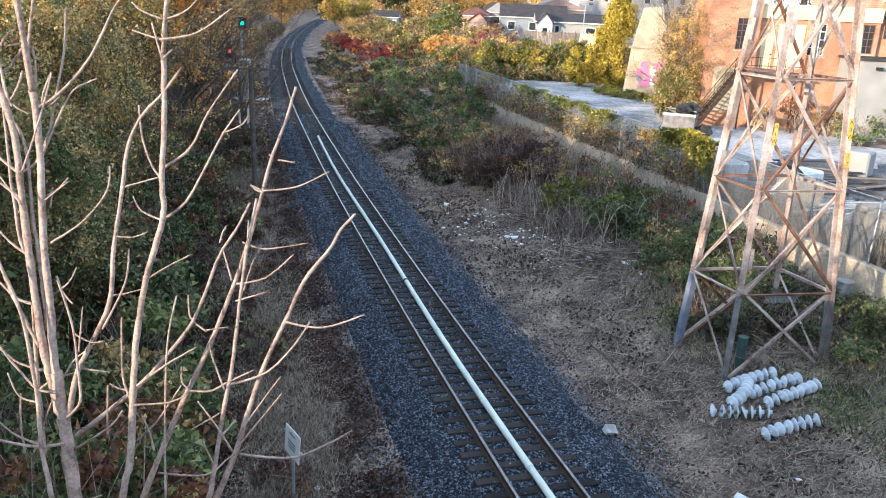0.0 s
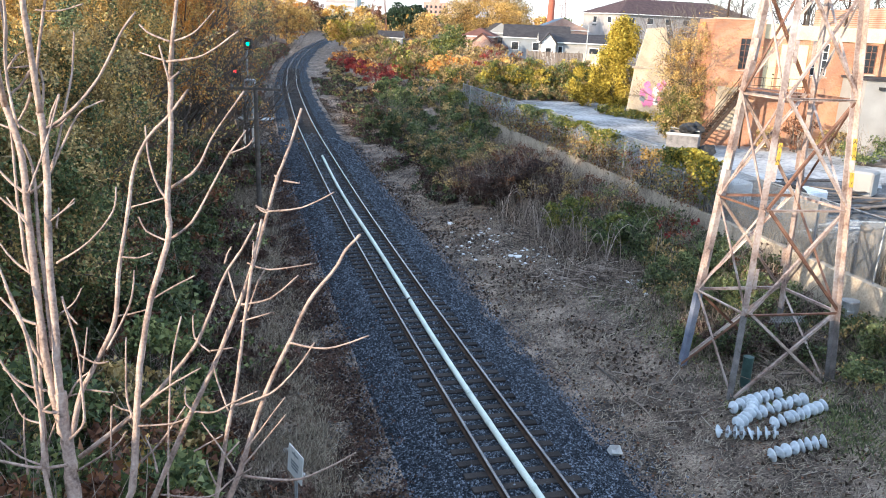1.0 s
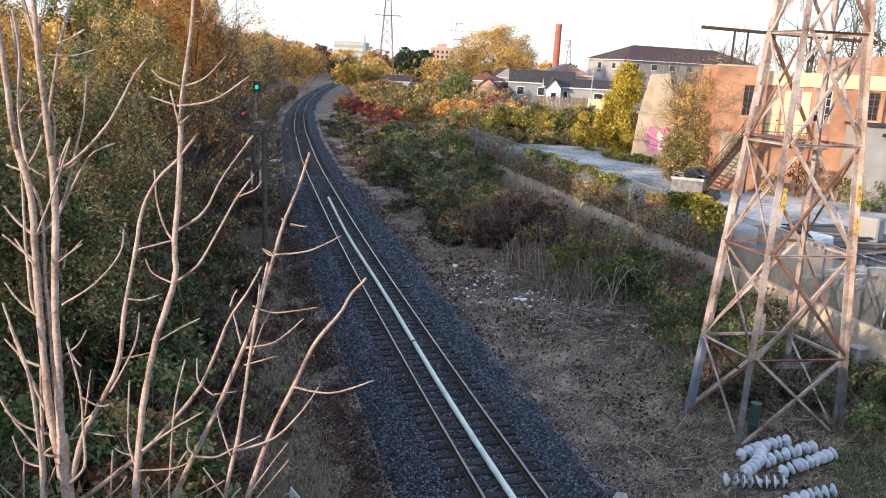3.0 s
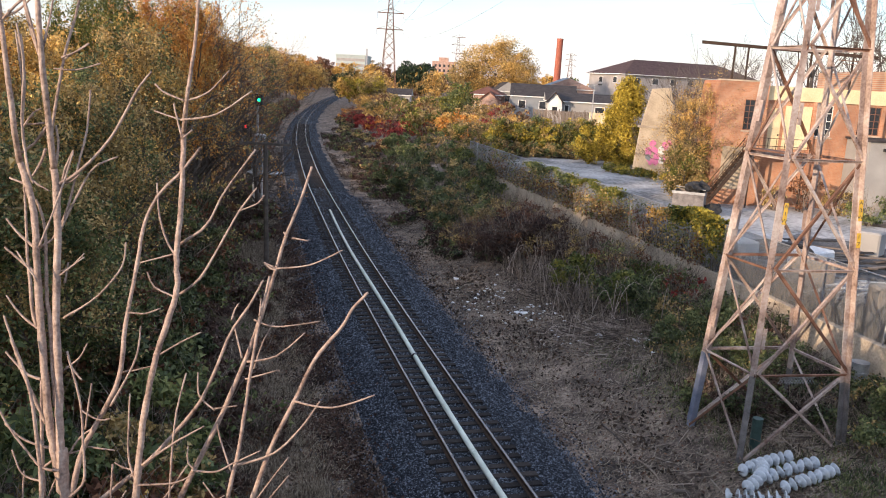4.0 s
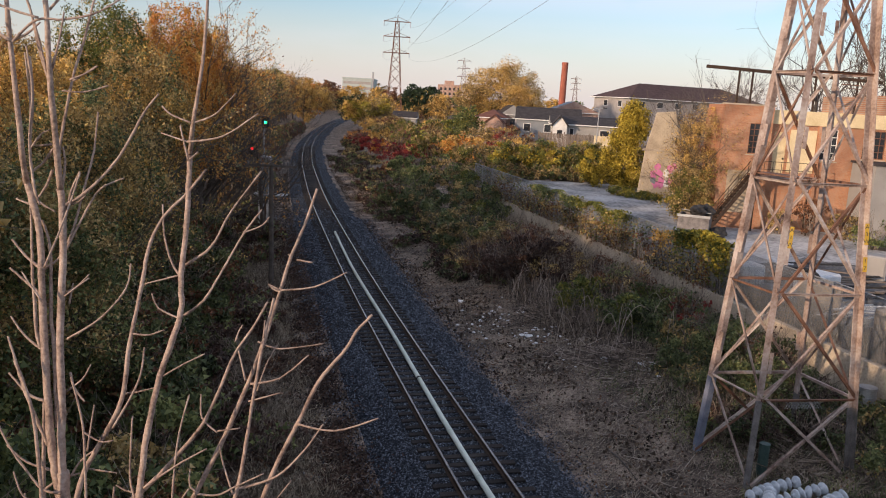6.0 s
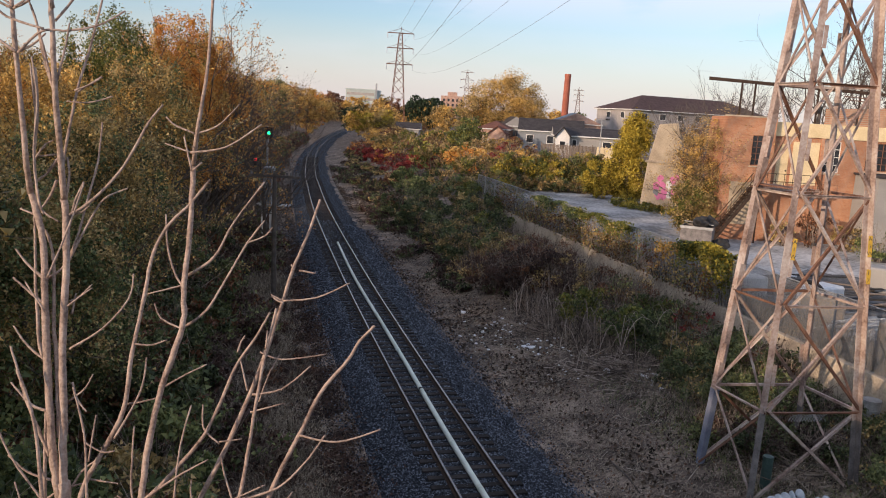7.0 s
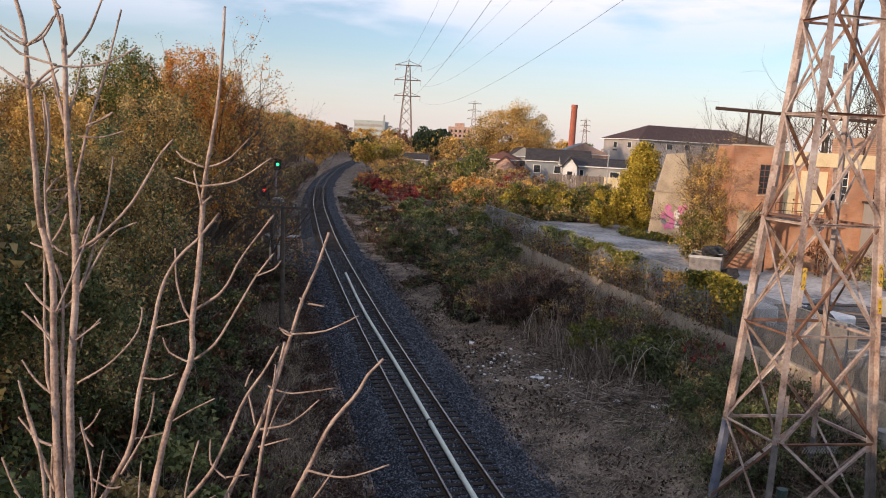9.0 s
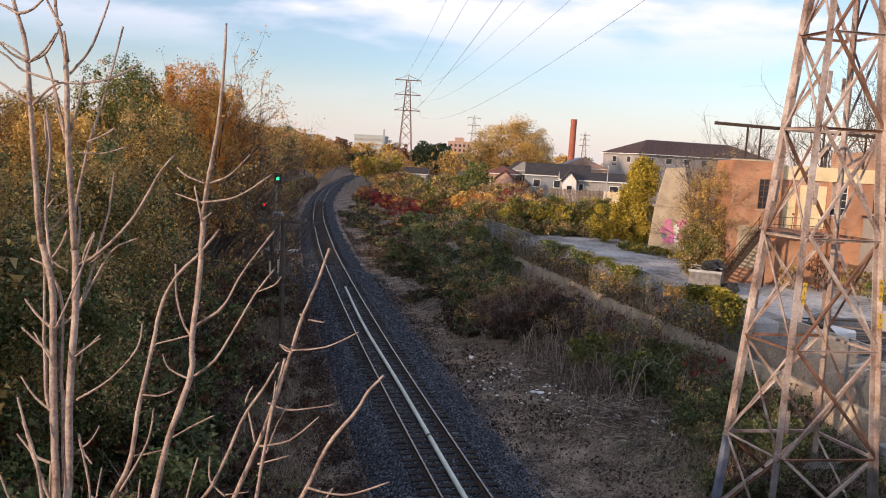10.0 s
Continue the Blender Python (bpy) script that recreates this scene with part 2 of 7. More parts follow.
# the green leaves again, darkened to stand for growth in shade
L_SHADEGREEN = leafy("green_leaves_darkened_for_shade", (0.022, 0.032, 0.015), (0.092, 0.116, 0.048), (0.25, 0.27, 0.105), 0.15)
L_YGREEN = leafy("yellow_green_leaves", (0.045, 0.06, 0.015), (0.13, 0.145, 0.03), (0.33, 0.29, 0.06))
L_YELLOW = leafy("yellow_vine_leaves", (0.10, 0.08, 0.014), (0.38, 0.29, 0.035), (0.66, 0.52, 0.08))
L_RED = leafy("red_sumac_leaves", (0.08, 0.014, 0.014), (0.24, 0.03, 0.03), (0.42, 0.09, 0.065))
L_RUSSET = leafy("russet_leaves", (0.07, 0.03, 0.018), (0.17, 0.075, 0.04), (0.30, 0.15, 0.07))
L_MAROON = leafy("dark_seed_heads", (0.022, 0.013, 0.011), (0.066, 0.037, 0.029), (0.15, 0.088, 0.062), 0.1)
L_PINE = leafy("dark_evergreen", (0.008, 0.018, 0.008), (0.025, 0.045, 0.02), (0.055, 0.08, 0.035), 0.1)


# ---- mesh helpers ----
def obj(name, verts, faces, mats, parent=None, label="", smooth=False):
    me = bpy.data.meshes.new(name)
    if isinstance(verts, np.ndarray):
        verts = verts.tolist()
    if isinstance(faces, np.ndarray):
        faces = faces.tolist()
    me.from_pydata(verts, [], faces)
    for m in mats if isinstance(mats, (list, tuple)) else [mats]:
        me.materials.append(m)
    if smooth:
        me.polygons.foreach_set("use_smooth", [True] * len(me.polygons))
    me.update()
    ob = new(name, me)
    if parent:
        ob.parent = parent
    if label:
        ob["label"] = label
    return ob


def part(name, bm, material, parent=None, label=""):
    me = bpy.data.meshes.new(name)
    bm.to_mesh(me)
    bm.free()
    for m in material if isinstance(material, (list, tuple)) else [material]:
        me.materials.append(m)
    ob = new(name, me)
    if parent:
        ob.parent = parent
    if label:
        ob["label"] = label
    return ob


def empty(name, label, category, group="", kind="", at=None):
    ob = new(name)
    ob.empty_display_size = 0.2
    if at is not None:
        ob.matrix_basis = at
    return tagged(ob, label, category, group, kind)


def box(bm, x0, x1, y0, y1, z0, z1, m=None, bevel=0.0, mi=0):
    r = bmesh.ops.create_cube(bm, size=1.0)["verts"]
    for v in r:
        v.co = Vector((x0 + (v.co.x + 0.5) * (x1 - x0), y0 + (v.co.y + 0.5) * (y1 - y0), z0 + (v.co.z + 0.5) * (z1 - z0)))
        if m:
            v.co = m @ v.co
    fs = {f for v in r for f in v.link_faces}
    for f in fs:
        f.material_index = mi
    if bevel:
        bmesh.ops.bevel(bm, geom=list({e for v in r for e in v.link_edges}), offset=bevel, segments=1, affect="EDGES")
    return bm


def boxed(name, dims, material, parent=None, label="", m=None, bevel=0.0):
    return part(name, box(bmesh.new(), *dims, m, bevel), material, parent, label)


def beam(bm, a, b, w, d=None, side=(0, 0, 1), angle=False):
    """A bar from a to b; angle: an L section."""
    a, b = Vector(a), Vector(b)
    k = (b - a).normalized()
    s = Vector(side)
    if abs(k.dot(s)) > 0.98:
        s = Vector((1, 0, 0))
    u = k.cross(s).normalized()
    v = k.cross(u)
    d = d or w
    if angle:
        t = max(0.012, w * 0.12)
        prof = [(0, 0), (w, 0), (w, t), (t, t), (t, d), (0, d)]
    else:
        prof = [(-w / 2, -d / 2), (w / 2, -d / 2), (w / 2, d / 2), (-w / 2, d / 2)]
    ring = [[bm.verts.new(p + u * x + v * y) for x, y in prof] for p in (a, b)]
    n = len(prof)
    for i in range(n):
        bm.faces.new((ring[0][i], ring[0][(i + 1) % n], ring[1][(i + 1) % n], ring[1][i]))
    bm.faces.new(ring[0][::-1])
    bm.faces.new(ring[1])
    return bm


def tube(points, radii, sides=6, cap=True):
    """Vertices and faces of a tapered tube along points."""
    p = [Vector(q) for q in points]
    vs, fs = [], []
    for i, q in enumerate(p):
        k = (p[min(i + 1, len(p) - 1)] - p[max(i - 1, 0)]).normalized()
        s = Vector((0.31, 0.87, 0.2)) if abs(k.y) < 0.8 else Vector((1, 0, 0.1))
        u = k.cross(s).normalized()
        v = k.cross(u)
        for j in range(sides):
            a = 2 * math.pi * j / sides
            vs.append(q + (u * math.cos(a) + v * math.sin(a)) * radii[i])
        if i:
            o = i * sides
            fs += [(o - sides + j, o - sides + (j + 1) % sides, o + (j + 1) % sides, o + j) for j in range(sides)]
    if cap:
        fs += [tuple(range(sides))[::-1], tuple(range(len(vs) - sides, len(vs)))]
    return vs, fs


def join_tubes(tubes):
    vs, fs = [], []
    for v, f in tubes:
        o = len(vs)
        vs += v
        fs += [tuple(i + o for i in q) for q in f]
    return [tuple(v) for v in vs], fs


def smooth_line(points, steps=5):
    """Catmull-Rom through points."""
    p = [Vector(q) for q in points]
    if len(p) < 3:
        return [p[0].lerp(p[-1], i / steps) for i in range(steps + 1)]
    out = []
    for i in range(len(p) - 1):
        a, b, c, d = p[max(i - 1, 0)], p[i], p[i + 1], p[min(i + 2, len(p) - 1)]
        for s in range(steps):
            t = s / steps
            out.append(0.5 * (2 * b + (c - a) * t + (2 * a - 5 * b + 4 * c - d) * t * t + (3 * b - a - 3 * c + d) * t ** 3))
    return out + [p[-1]]


def cyl(bm, a, b, r0, r1=None, sides=14):
    v, f = tube([a, b], [r0, r1 if r1 is not None else r0], sides)
    bv = [bm.verts.new(q) for q in v]
    for q in f:
        bm.faces.new([bv[i] for i in q])
    return bm


def leaf_blades(centres, size, rng, droop=0.3, long=1.5):
    """Small pointed leaves, one triangle each, at the centres."""
    n = len(centres)
    a = rng.normal(size=(n, 3))
    a[:, 2] -= droop
    a /= np.linalg.norm(a, axis=1)[:, None]
    b = np.cross(a, rng.normal(size=(n, 3)))
    b /= np.linalg.norm(b, axis=1)[:, None] + 1e-9
    s = (size * rng.uniform(0.6, 1.35, n))[:, None]
    v = np.stack([centres + a * s * long * 0.6, centres - a * s * long * 0.4 + b * s * 0.52, centres - a * s * long * 0.4 - b * s * 0.52], 1).reshape(-1, 3)
    return v, np.arange(n)[:, None] * 3 + np.array([[0, 1, 2]])


def clumps(rng, centre, spread, count, leaves, radius, tall=0.72, top=0.0):
    """Leaf places in many uneven clumps inside an ellipsoid, denser to its outside."""
    d = rng.normal(size=(count, 3))
    d /= np.linalg.norm(d, axis=1)[:, None]
    d[:, 2] = np.where(np.arange(count) < top * count, np.abs(d[:, 2]), d[:, 2])
    c = np.array(centre) + d * (rng.uniform(0.25, 1.0, count) ** 0.5)[:, None] * np.array(spread)
    r = radius * rng.uniform(0.5, 1.4, count)
    k = rng.integers(0, count, leaves)
    e = rng.normal(size=(leaves, 3))
    e[:, 2] += 0.35
    e /= np.linalg.norm(e, axis=1)[:, None]
    s = r[k] * 1.45 * rng.uniform(0.1, 1.0, leaves) ** 0.45 * (1 + 0.16 * np.clip(rng.normal(size=leaves), -1.5, 2.5))
    return c[k] + e * s[:, None] * np.array([1, 1, tall])


# ---- plan of the line ----
TY = np.array([-60, 0, 14.7, 19.6, 27.4, 42, 53, 71.5, 84, 117, 155, 192, 258, 340, 450, 600, 900], float)
TX = np.array([25.4, 7.08, 2.59, 1.1, -1.15, -5.25, -8.15, -12.95, -16.0, -23.6, -31.2, -37.4, -46.5, -55.5, -64.5, -72.0, -76.0], float)
_fy = np.arange(-60, 900.1, 1.0)
_fx = np.interp(_fy, TY, TX)
for _ in range(60):
    _fx[1:-1] = (_fx[:-2] + 2 * _fx[1:-1] + _fx[2:]) / 4


def track_x(y):
    return np.interp(y, _fy, _fx)


def track_dir(y):
    d = Vector((float(track_x(y + 1) - track_x(y - 1)), 2.0, 0))
    return d.normalized()


def at_track(y, u, z=0.0):
    """A point u metres to the right of the line's centre at the station y."""
    d = track_dir(y)
    return Vector((float(track_x(y)) + d.y * u, y - d.x * u, z))


def wall_x(y):
    return 13.7 - 0.266 * (y - 26.7)


PROFILE_U = [-400, -60, -30, -13, -8, -5.5, -3.6, -2.2, 2.2, 3.4, 5, 8, 11, 13.5, 17, 22, 60, 400]
PROFILE_Z = [4, 3, 2.2, 0.3, -0.5, -0.8, -0.85, -0.5, -0.5, -0.8, -0.75, -0.35, 0.1, 0.7, 1.3, 1.9, 2.3, 3]


def ground_z(x, y, rough=1.0):
    u = (x - track_x(y)) * 0.965
    z = np.interp(u, PROFILE_U, PROFILE_Z)
    k = np.clip((np.abs(u) - 3.0) / 2, 0, 1) * rough
    return z + k * (0.04 * np.sin(x * 1.3 + y * 0.7) * np.sin(y * 0.9 - x * 0.4) + 0.006 * np.sin(x * 3.1) * np.sin(y * 2.7 + 1))


def gz(x, y):
    return float(ground_z(np.float64(x), np.float64(y)))


us = np.concatenate([-np.geomspace(20, 3000, 26)[::-1], np.arange(-19.6, 20, 0.4), np.geomspace(20, 3000, 26)])
ys = np.concatenate([np.array([-400, -200, -100, -50]), np.arange(-30, 80, 0.5), np.arange(80, 200, 2.0), np.geomspace(200, 4500, 30)])
gx = track_x(ys)[:, None] + us[None, :]
gy = np.repeat(ys[:, None], len(us), 1)
gzz = ground_z(gx, gy)
nu, ny = len(us), len(ys)
ii = (np.arange(ny - 1)[:, None] * nu + np.arange(nu - 1)[None, :]).ravel()
ground = obj("ground", np.stack([gx, gy, gzz], 2).reshape(-1, 3), np.stack([ii, ii + 1, ii + nu + 1, ii + nu], 1), M_SOIL, smooth=True)
tagged(ground, "brown soil strewn with dry grass and leaves", "ground", kind="structure")

# ballast bed, a low bank of crushed stone
prof = [(-3.3, -0.95), (-2.85, -0.74), (-2.35, -0.46), (-1.8, -0.27), (-0.9, -0.206), (0, -0.21), (0.9, -0.206), (1.8, -0.27), (2.4, -0.46), (3.0, -0.72), (3.4, -0.92)]
bed_y = np.concatenate([np.arange(-40, 90, 0.5), np.arange(90, 520, 3.0)])
bv, bf = [], []
for i, y in enumerate(bed_y):
    for u, z in prof:
        wob = 0.10 * noise.noise(Vector((u * 2, y * 0.7, 3.0))) if abs(u) > 2 else 0.03 * noise.noise(Vector((u * 3, y * 2, 1.0)))
        bv.append(at_track(float(y), u + wob * 2, z + wob))
    if i:
        o = i * len(prof)
        bf += [(o + j - len(prof), o + j + 1 - len(prof), o + j + 1, o + j) for j in range(len(prof) - 1)]
tagged(obj("ballast_bed", [tuple(v) for v in bv], bf, M_BALLAST, smooth=True), "bank of blue-grey crushed stone under the rails", "ballast", kind="structure")

# rails
track = empty("railway_track", "single railway track with polished rails on dark ties", "railway track", kind="structure")
RAIL = [(-0.07, -0.175), (0.07, -0.175), (0.07, -0.165), (0.012, -0.14), (0.012, -0.05), (0.036, -0.035), (0.036, -0.006), (0.026, 0.0), (-0.026, 0.0), (-0.036, -0.006), (-0.036, -0.035), (-0.012, -0.05), (-0.012, -0.14), (-0.07, -0.165)]
rail_y = np.concatenate([np.arange(-40, 120, 1.5), np.arange(120, 520, 4.0)])
for side in (-0.753, 0.753):
    vs, fs, mi = [], [], []
    n = len(RAIL)
    for i, y in enumerate(rail_y):
        vs += [tuple(at_track(float(y), side + a, b)) for a, b in RAIL]
        if i:
            o = i * n
            for j in range(n):
                fs.append((o + j - n, o + (j + 1) % n - n, o + (j + 1) % n, o + j))
                mi.append(1 if j in (6, 7, 8) else 0)
    r = obj("rail", vs, fs, [M_RAILSIDE, M_RAILTOP], track, "rusty steel rail with a polished top")
    r.data.polygons.foreach_set("material_index", mi)

# white pipe between the rails, in butted lengths
pipe = empty("pipe", "long white pipe lying between the rails", "pipe")
PIPE_Y = [13.2, 16.0, 19.0, 20.6, 23.6, 28.2, 33.0, 38.5, 44.5, 51.0, 59.0]
for k in range(len(PIPE_Y) - 1):
    y0, y1 = PIPE_Y[k] + 0.03, PIPE_Y[k + 1] - 0.03
    line = [at_track(y0 + (y1 - y0) * i / 8, 0.02 + 0.05 * math.sin(0.23 * (y0 + (y1 - y0) * i / 8)), -0.10) for i in range(9)]
    v, f = tube(line, [0.085] * 9, 14)
    sec = obj("pipe_section", [tuple(q) for q in v], f, M_PIPE, pipe, smooth=True)
    v, f = tube([line[-1] - track_dir(y1) * 0.03, line[-1] + track_dir(y1) * 0.09], [0.093, 0.093], 14)
    obj("coupling", [tuple(q) for q in v], f, M_DARK if k in (4,) else M_PIPE, pipe)

# ---- lattice tower beside the line ----
T_C = (9.711, 23.125)
T_LEVELS = [2.271, 5.323, 8.401, 11.404, 13.97, 16.3, 18.4, 20.3, 23.3, 26.3, 29.3, 32.3]


def tower_leg(i, z):
    """Legs 0 to 3, going round from the one by the line; the mast narrows, then rises straight."""
    a = (math.pi - 0.413, -math.pi / 2 - 0.639, -0.413, math.pi / 2 - 0.639)[i]
    k = min(z, 20.3)
    s = 2.13 - 0.080 * k if i in (0, 2) else 1.829 - 0.066 * k
    return Vector((T_C[0] + s * math.cos(a), T_C[1] + s * math.sin(a), z))


tower = empty("lattice_tower", "rusty pale steel lattice power tower standing in weeds", "power tower")
T_MID = Vector((*T_C, 0))
for i in range(4):
    side = (tower_leg((i + 1) % 4, 0) - tower_leg(i, 0)).normalized()
    base = tower_leg(i, 0)
    z0 = gz(base.x, base.y) - 0.3
    # below foot_top, legs 1 to 3 take darker grey that stands for shade
    foot_top = (2.1, 2.2, 2.0, 1.6)[i]
    part("leg", beam(bmesh.new(), tower_leg(i, foot_top), tower_leg(i, 20.3), 0.195, 0.195, side, True), M_STEEL, tower)
    part("leg", beam(bmesh.new(), tower_leg(i, 20.3), tower_leg(i, 33.2), 0.16, 0.16, side, True), M_STEEL, tower)
    part("leg_foot", beam(bmesh.new(), tower_leg(i, z0), tower_leg(i, foot_top), 0.20, 0.20, side, True), M_BLUE if i == 0 else M_GREYSTEEL, tower, "foot of the leg daubed with blue paint" if i == 0 else "foot of the leg, darker grey to stand for shade")
    # joint plates with bolts along the leg
    for z in (3.3, 6.4, 9.6, 12.6):
        p = tower_leg(i, z)
        bm = bmesh.new()
        beam(bm, tower_leg(i, z - 0.3) + side * 0.07, tower_leg(i, z + 0.3) + side * 0.07, 0.02, 0.11, side)
        part("splice_plate", bm, M_STEEL, tower)
for k in range(len(T_LEVELS)):
    z1 = T_LEVELS[k]
    z0 = T_LEVELS[k - 1] if k else -0.3
    for i in range(4):
        j = (i + 1) % 4
        a0, b0, a1, b1 = tower_leg(i, z0), tower_leg(j, z0), tower_leg(i, z1), tower_leg(j, z1)
        out = ((a0 + b0) / 2 - Vector((T_C[0], T_C[1], z0))).normalized() * 0.05
        w = 0.076 if k < 8 else 0.07
        part("strut", beam(bmesh.new(), a1 + out, b1 + out, w, w, (0, 0, 1), True), M_RUST if (i + k) % 3 == 1 else M_STEEL, tower)
        part("brace", beam(bmesh.new(), a0 + out, b1 + out, w, w, out, True), M_STEEL if (i + k) % 3 else M_RUST, tower)
        part("brace", beam(bmesh.new(), b0 + out * 2, a1 + out * 2, w, w, out, True), M_RUST if (i * k) % 3 == 1 else M_STEEL, tower)
# rough boards laid across one level
for s in range(3):
    inn = (T_MID - (tower_leg(0, 0) + tower_leg(1, 0)) / 2).normalized() * (0.06 + 0.17 * s)
    inn.z = 0.10
    part("plank", beam(bmesh.new(), tower_leg(0, 8.4) + inn, tower_leg(1, 8.4) + inn, 0.15, 0.045, (0, 0, 1)), M_RUST, tower, "rusty brown walkway plank")
# yellow number plates on two legs
CAM_SIDE = Vector((-0.38, -0.92, 0)).normalized()


def number_plate(i, z, text, h):
    p = tower_leg(i, z) + CAM_SIDE * 0.20 + Vector((0.09, 0, 0))
    up = (tower_leg(i, z + 1) - tower_leg(i, z)).normalized()
    right = Vector((0.92, -0.38, 0))
    nrm = right.cross(up).normalized()
    right = up.cross(nrm)
    m = Matrix((right, up, nrm)).transposed().to_4x4()
    m.translation = p
    plate = part("number_plate", box(bmesh.new(), -0.052, 0.052, -h / 2, h / 2, 0, 0.012, m, 0.004), M_YELLOW, tower, "small yellow plate with black characters")
    for k, ch in enumerate(text):
        cu = bpy.data.curves.new("character", "FONT")
        cu.body, cu.size, cu.align_x, cu.align_y, cu.extrude = ch, 0.15, "CENTER", "CENTER", 0.002
        tmp = bpy.data.objects.new("character", cu)
        me = bpy.data.meshes.new_from_object(tmp)
        bpy.data.objects.remove(tmp)
        me.transform(m @ Matrix.Translation((0, h / 2 - h * (k + 0.5) / len(text), 0.016)))
        me.materials.append(M_DARK)
        new("character", me).parent = plate


number_plate(1, 6.9, "A1W", 0.6)
number_plate(2, 7.05, "A3W", 0.6)
number_plate(2, 6.2, "17", 0.42)
# barbed guard below the first level
bm = bmesh.new()
ga, gb = tower_leg(1, 2.1).lerp(tower_leg(2, 2.1), 0.28), tower_leg(1, 2.1).lerp(tower_leg(2, 2.1), 0.62)
for k in range(12):
    p = ga.lerp(gb, k / 11)
    for dx, dz in ((0.09, 0.10), (-0.09, 0.10), (0.09, -0.12), (-0.09, -0.12)):
        beam(bm, p, p + Vector((dx, -0.05, dz)), 0.012)
part("climbing_guard", bm, M_GALV, tower, "row of bent wire spikes")
# cross arms, high above
LINE = Vector((-27.4 - T_C[0], 287 - T_C[1], 0)).normalized()
ACROSS = Vector((LINE.y, -LINE.x, 0))
ARM_Z = [22.8, 27.2, 31.8]
for z in ARM_Z:
    bm = bmesh.new()
    beam(bm, T_MID + Vector((0, 0, z)) - ACROSS * 4.4, T_MID + Vector((0, 0, z)) + ACROSS * 4.4, 0.18)
    for s in (-1, 1):
        beam(bm, T_MID + Vector((0, 0, z + 1.0)), T_MID + Vector((0, 0, z)) + ACROSS * 4.4 * s, 0.08)
    part("cross_arm", bm, M_STEEL, tower)

# ---- retaining wall, lot ----
wall = empty("retaining_wall", "stained pale concrete retaining wall along the bank", "retaining wall", kind="structure")
for k in range(24):
    y0, y1 = 2 + k * 3.1, 2 + k * 3.1 + 3.075
    q = [(wall_x(y0), y0), (wall_x(y1), y1), (wall_x(y1) + 0.32, y1 + 0.08), (wall_x(y0) + 0.32, y0 + 0.08)]
    bm = bmesh.new()
    off = 0.012 * math.sin(k * 2.3)
    lo = [bm.verts.new((x + off, y, -0.6)) for x, y in q]
    hi = [bm.verts.new((x + off, y, 2.2 + 0.015 * math.sin(k * 1.3))) for x, y in q]
    bm.faces.new(hi)
    bm.faces.new(lo[::-1])
    for i in range(4):
        bm.faces.new((lo[i], lo[(i + 1) % 4], hi[(i + 1) % 4], hi[i]))
    bmesh.ops.recalc_face_normals(bm, faces=bm.faces)
    bmesh.ops.bevel(bm, geom=list(bm.edges), offset=0.02, segments=1, affect="EDGES")
    part("panel", bm, M_CONC, wall)
bm = bmesh.new()
edge = [(wall_x(-5) + 0.3, -5), (90, -5), (90, 89), (8, 89), (wall_x(77) + 0.3, 77)]
top = [bm.verts.new((x, y, 2.05)) for x, y in edge]
bot = [bm.verts.new((x, y, -0.5)) for x, y in edge]
bm.faces.new(top)
for i in range(5):
    bm.faces.new((bot[i], bot[(i + 1) % 5], top[(i + 1) % 5], top[i]))
bmesh.ops.recalc_face_normals(bm, faces=bm.faces)
tagged(part("paved_lot", bm, M_ASPH), "worn grey paved yard behind the retaining wall", "pavement", kind="structure")


# darker sheet added over the near yard for dimmer light, with a ragged far edge
bm = bmesh.new()
rim = [(wall_x(-5) + 0.5, -5), (60, -5), (60, 46)]
rim += [(60 - 0.9 * k, 46 + 1.3 * math.sin(k * 0.9) + 0.7 * math.sin(k * 2.3)) for k in range(1, 54)]
rim = [q for q in rim if q[0] > wall_x(q[1]) + 0.5] + [(wall_x(45) + 0.5, 45)]
bm.faces.new([bm.verts.new((x, y, 2.056)) for x, y in rim])
bmesh.ops.recalc_face_normals(bm, faces=bm.faces)
skin = bmesh.ops.extrude_face_region(bm, geom=list(bm.faces))
for v in skin["geom"]:
    if isinstance(v, bmesh.types.BMVert):
        v.co.z = 2.045
bmesh.ops.triangulate(bm, faces=list(bm.faces))
tagged(part("dark_yard_sheet", bm, M_YARDSHADE), "dark sheet over the near yard, standing in for its dimmer light", "ground", kind="structure")


# ---- road bridge that carries the viewer: plain deck, parapet and abutments ----
bridge = empty("road_bridge", "plain concrete road bridge over the railway", "bridge", kind="structure")
boxed("deck", (-70, 80, -13, -0.6, 7.0, 8.1), M_CONC, bridge)
# out of view; its height is also set to shade the ground by the tower
boxed("parapet", (-70, 80, -0.95, -0.62, 8.104, 9.35), M_CONC, bridge)
boxed("abutment", (-70, -9, -12.8, -0.8, -1.5, 6.996), M_CONC, bridge)
boxed("abutment", (20, 80, -12.8, -0.8, -1.5, 6.996), M_CONC, bridge)

# ---- chain-link fence on the wall ----
M_MESH = bpy.data.materials.new("chain_link")
M_MESH.use_nodes = True
_n, _l = M_MESH.node_tree.nodes, M_MESH.node_tree.links
_co = _n.new("ShaderNodeTexCoord")
_sep = _n.new("ShaderNodeSeparateXYZ")
_l.new(_co.outputs["Object"], _sep.inputs[0])
_waves = []
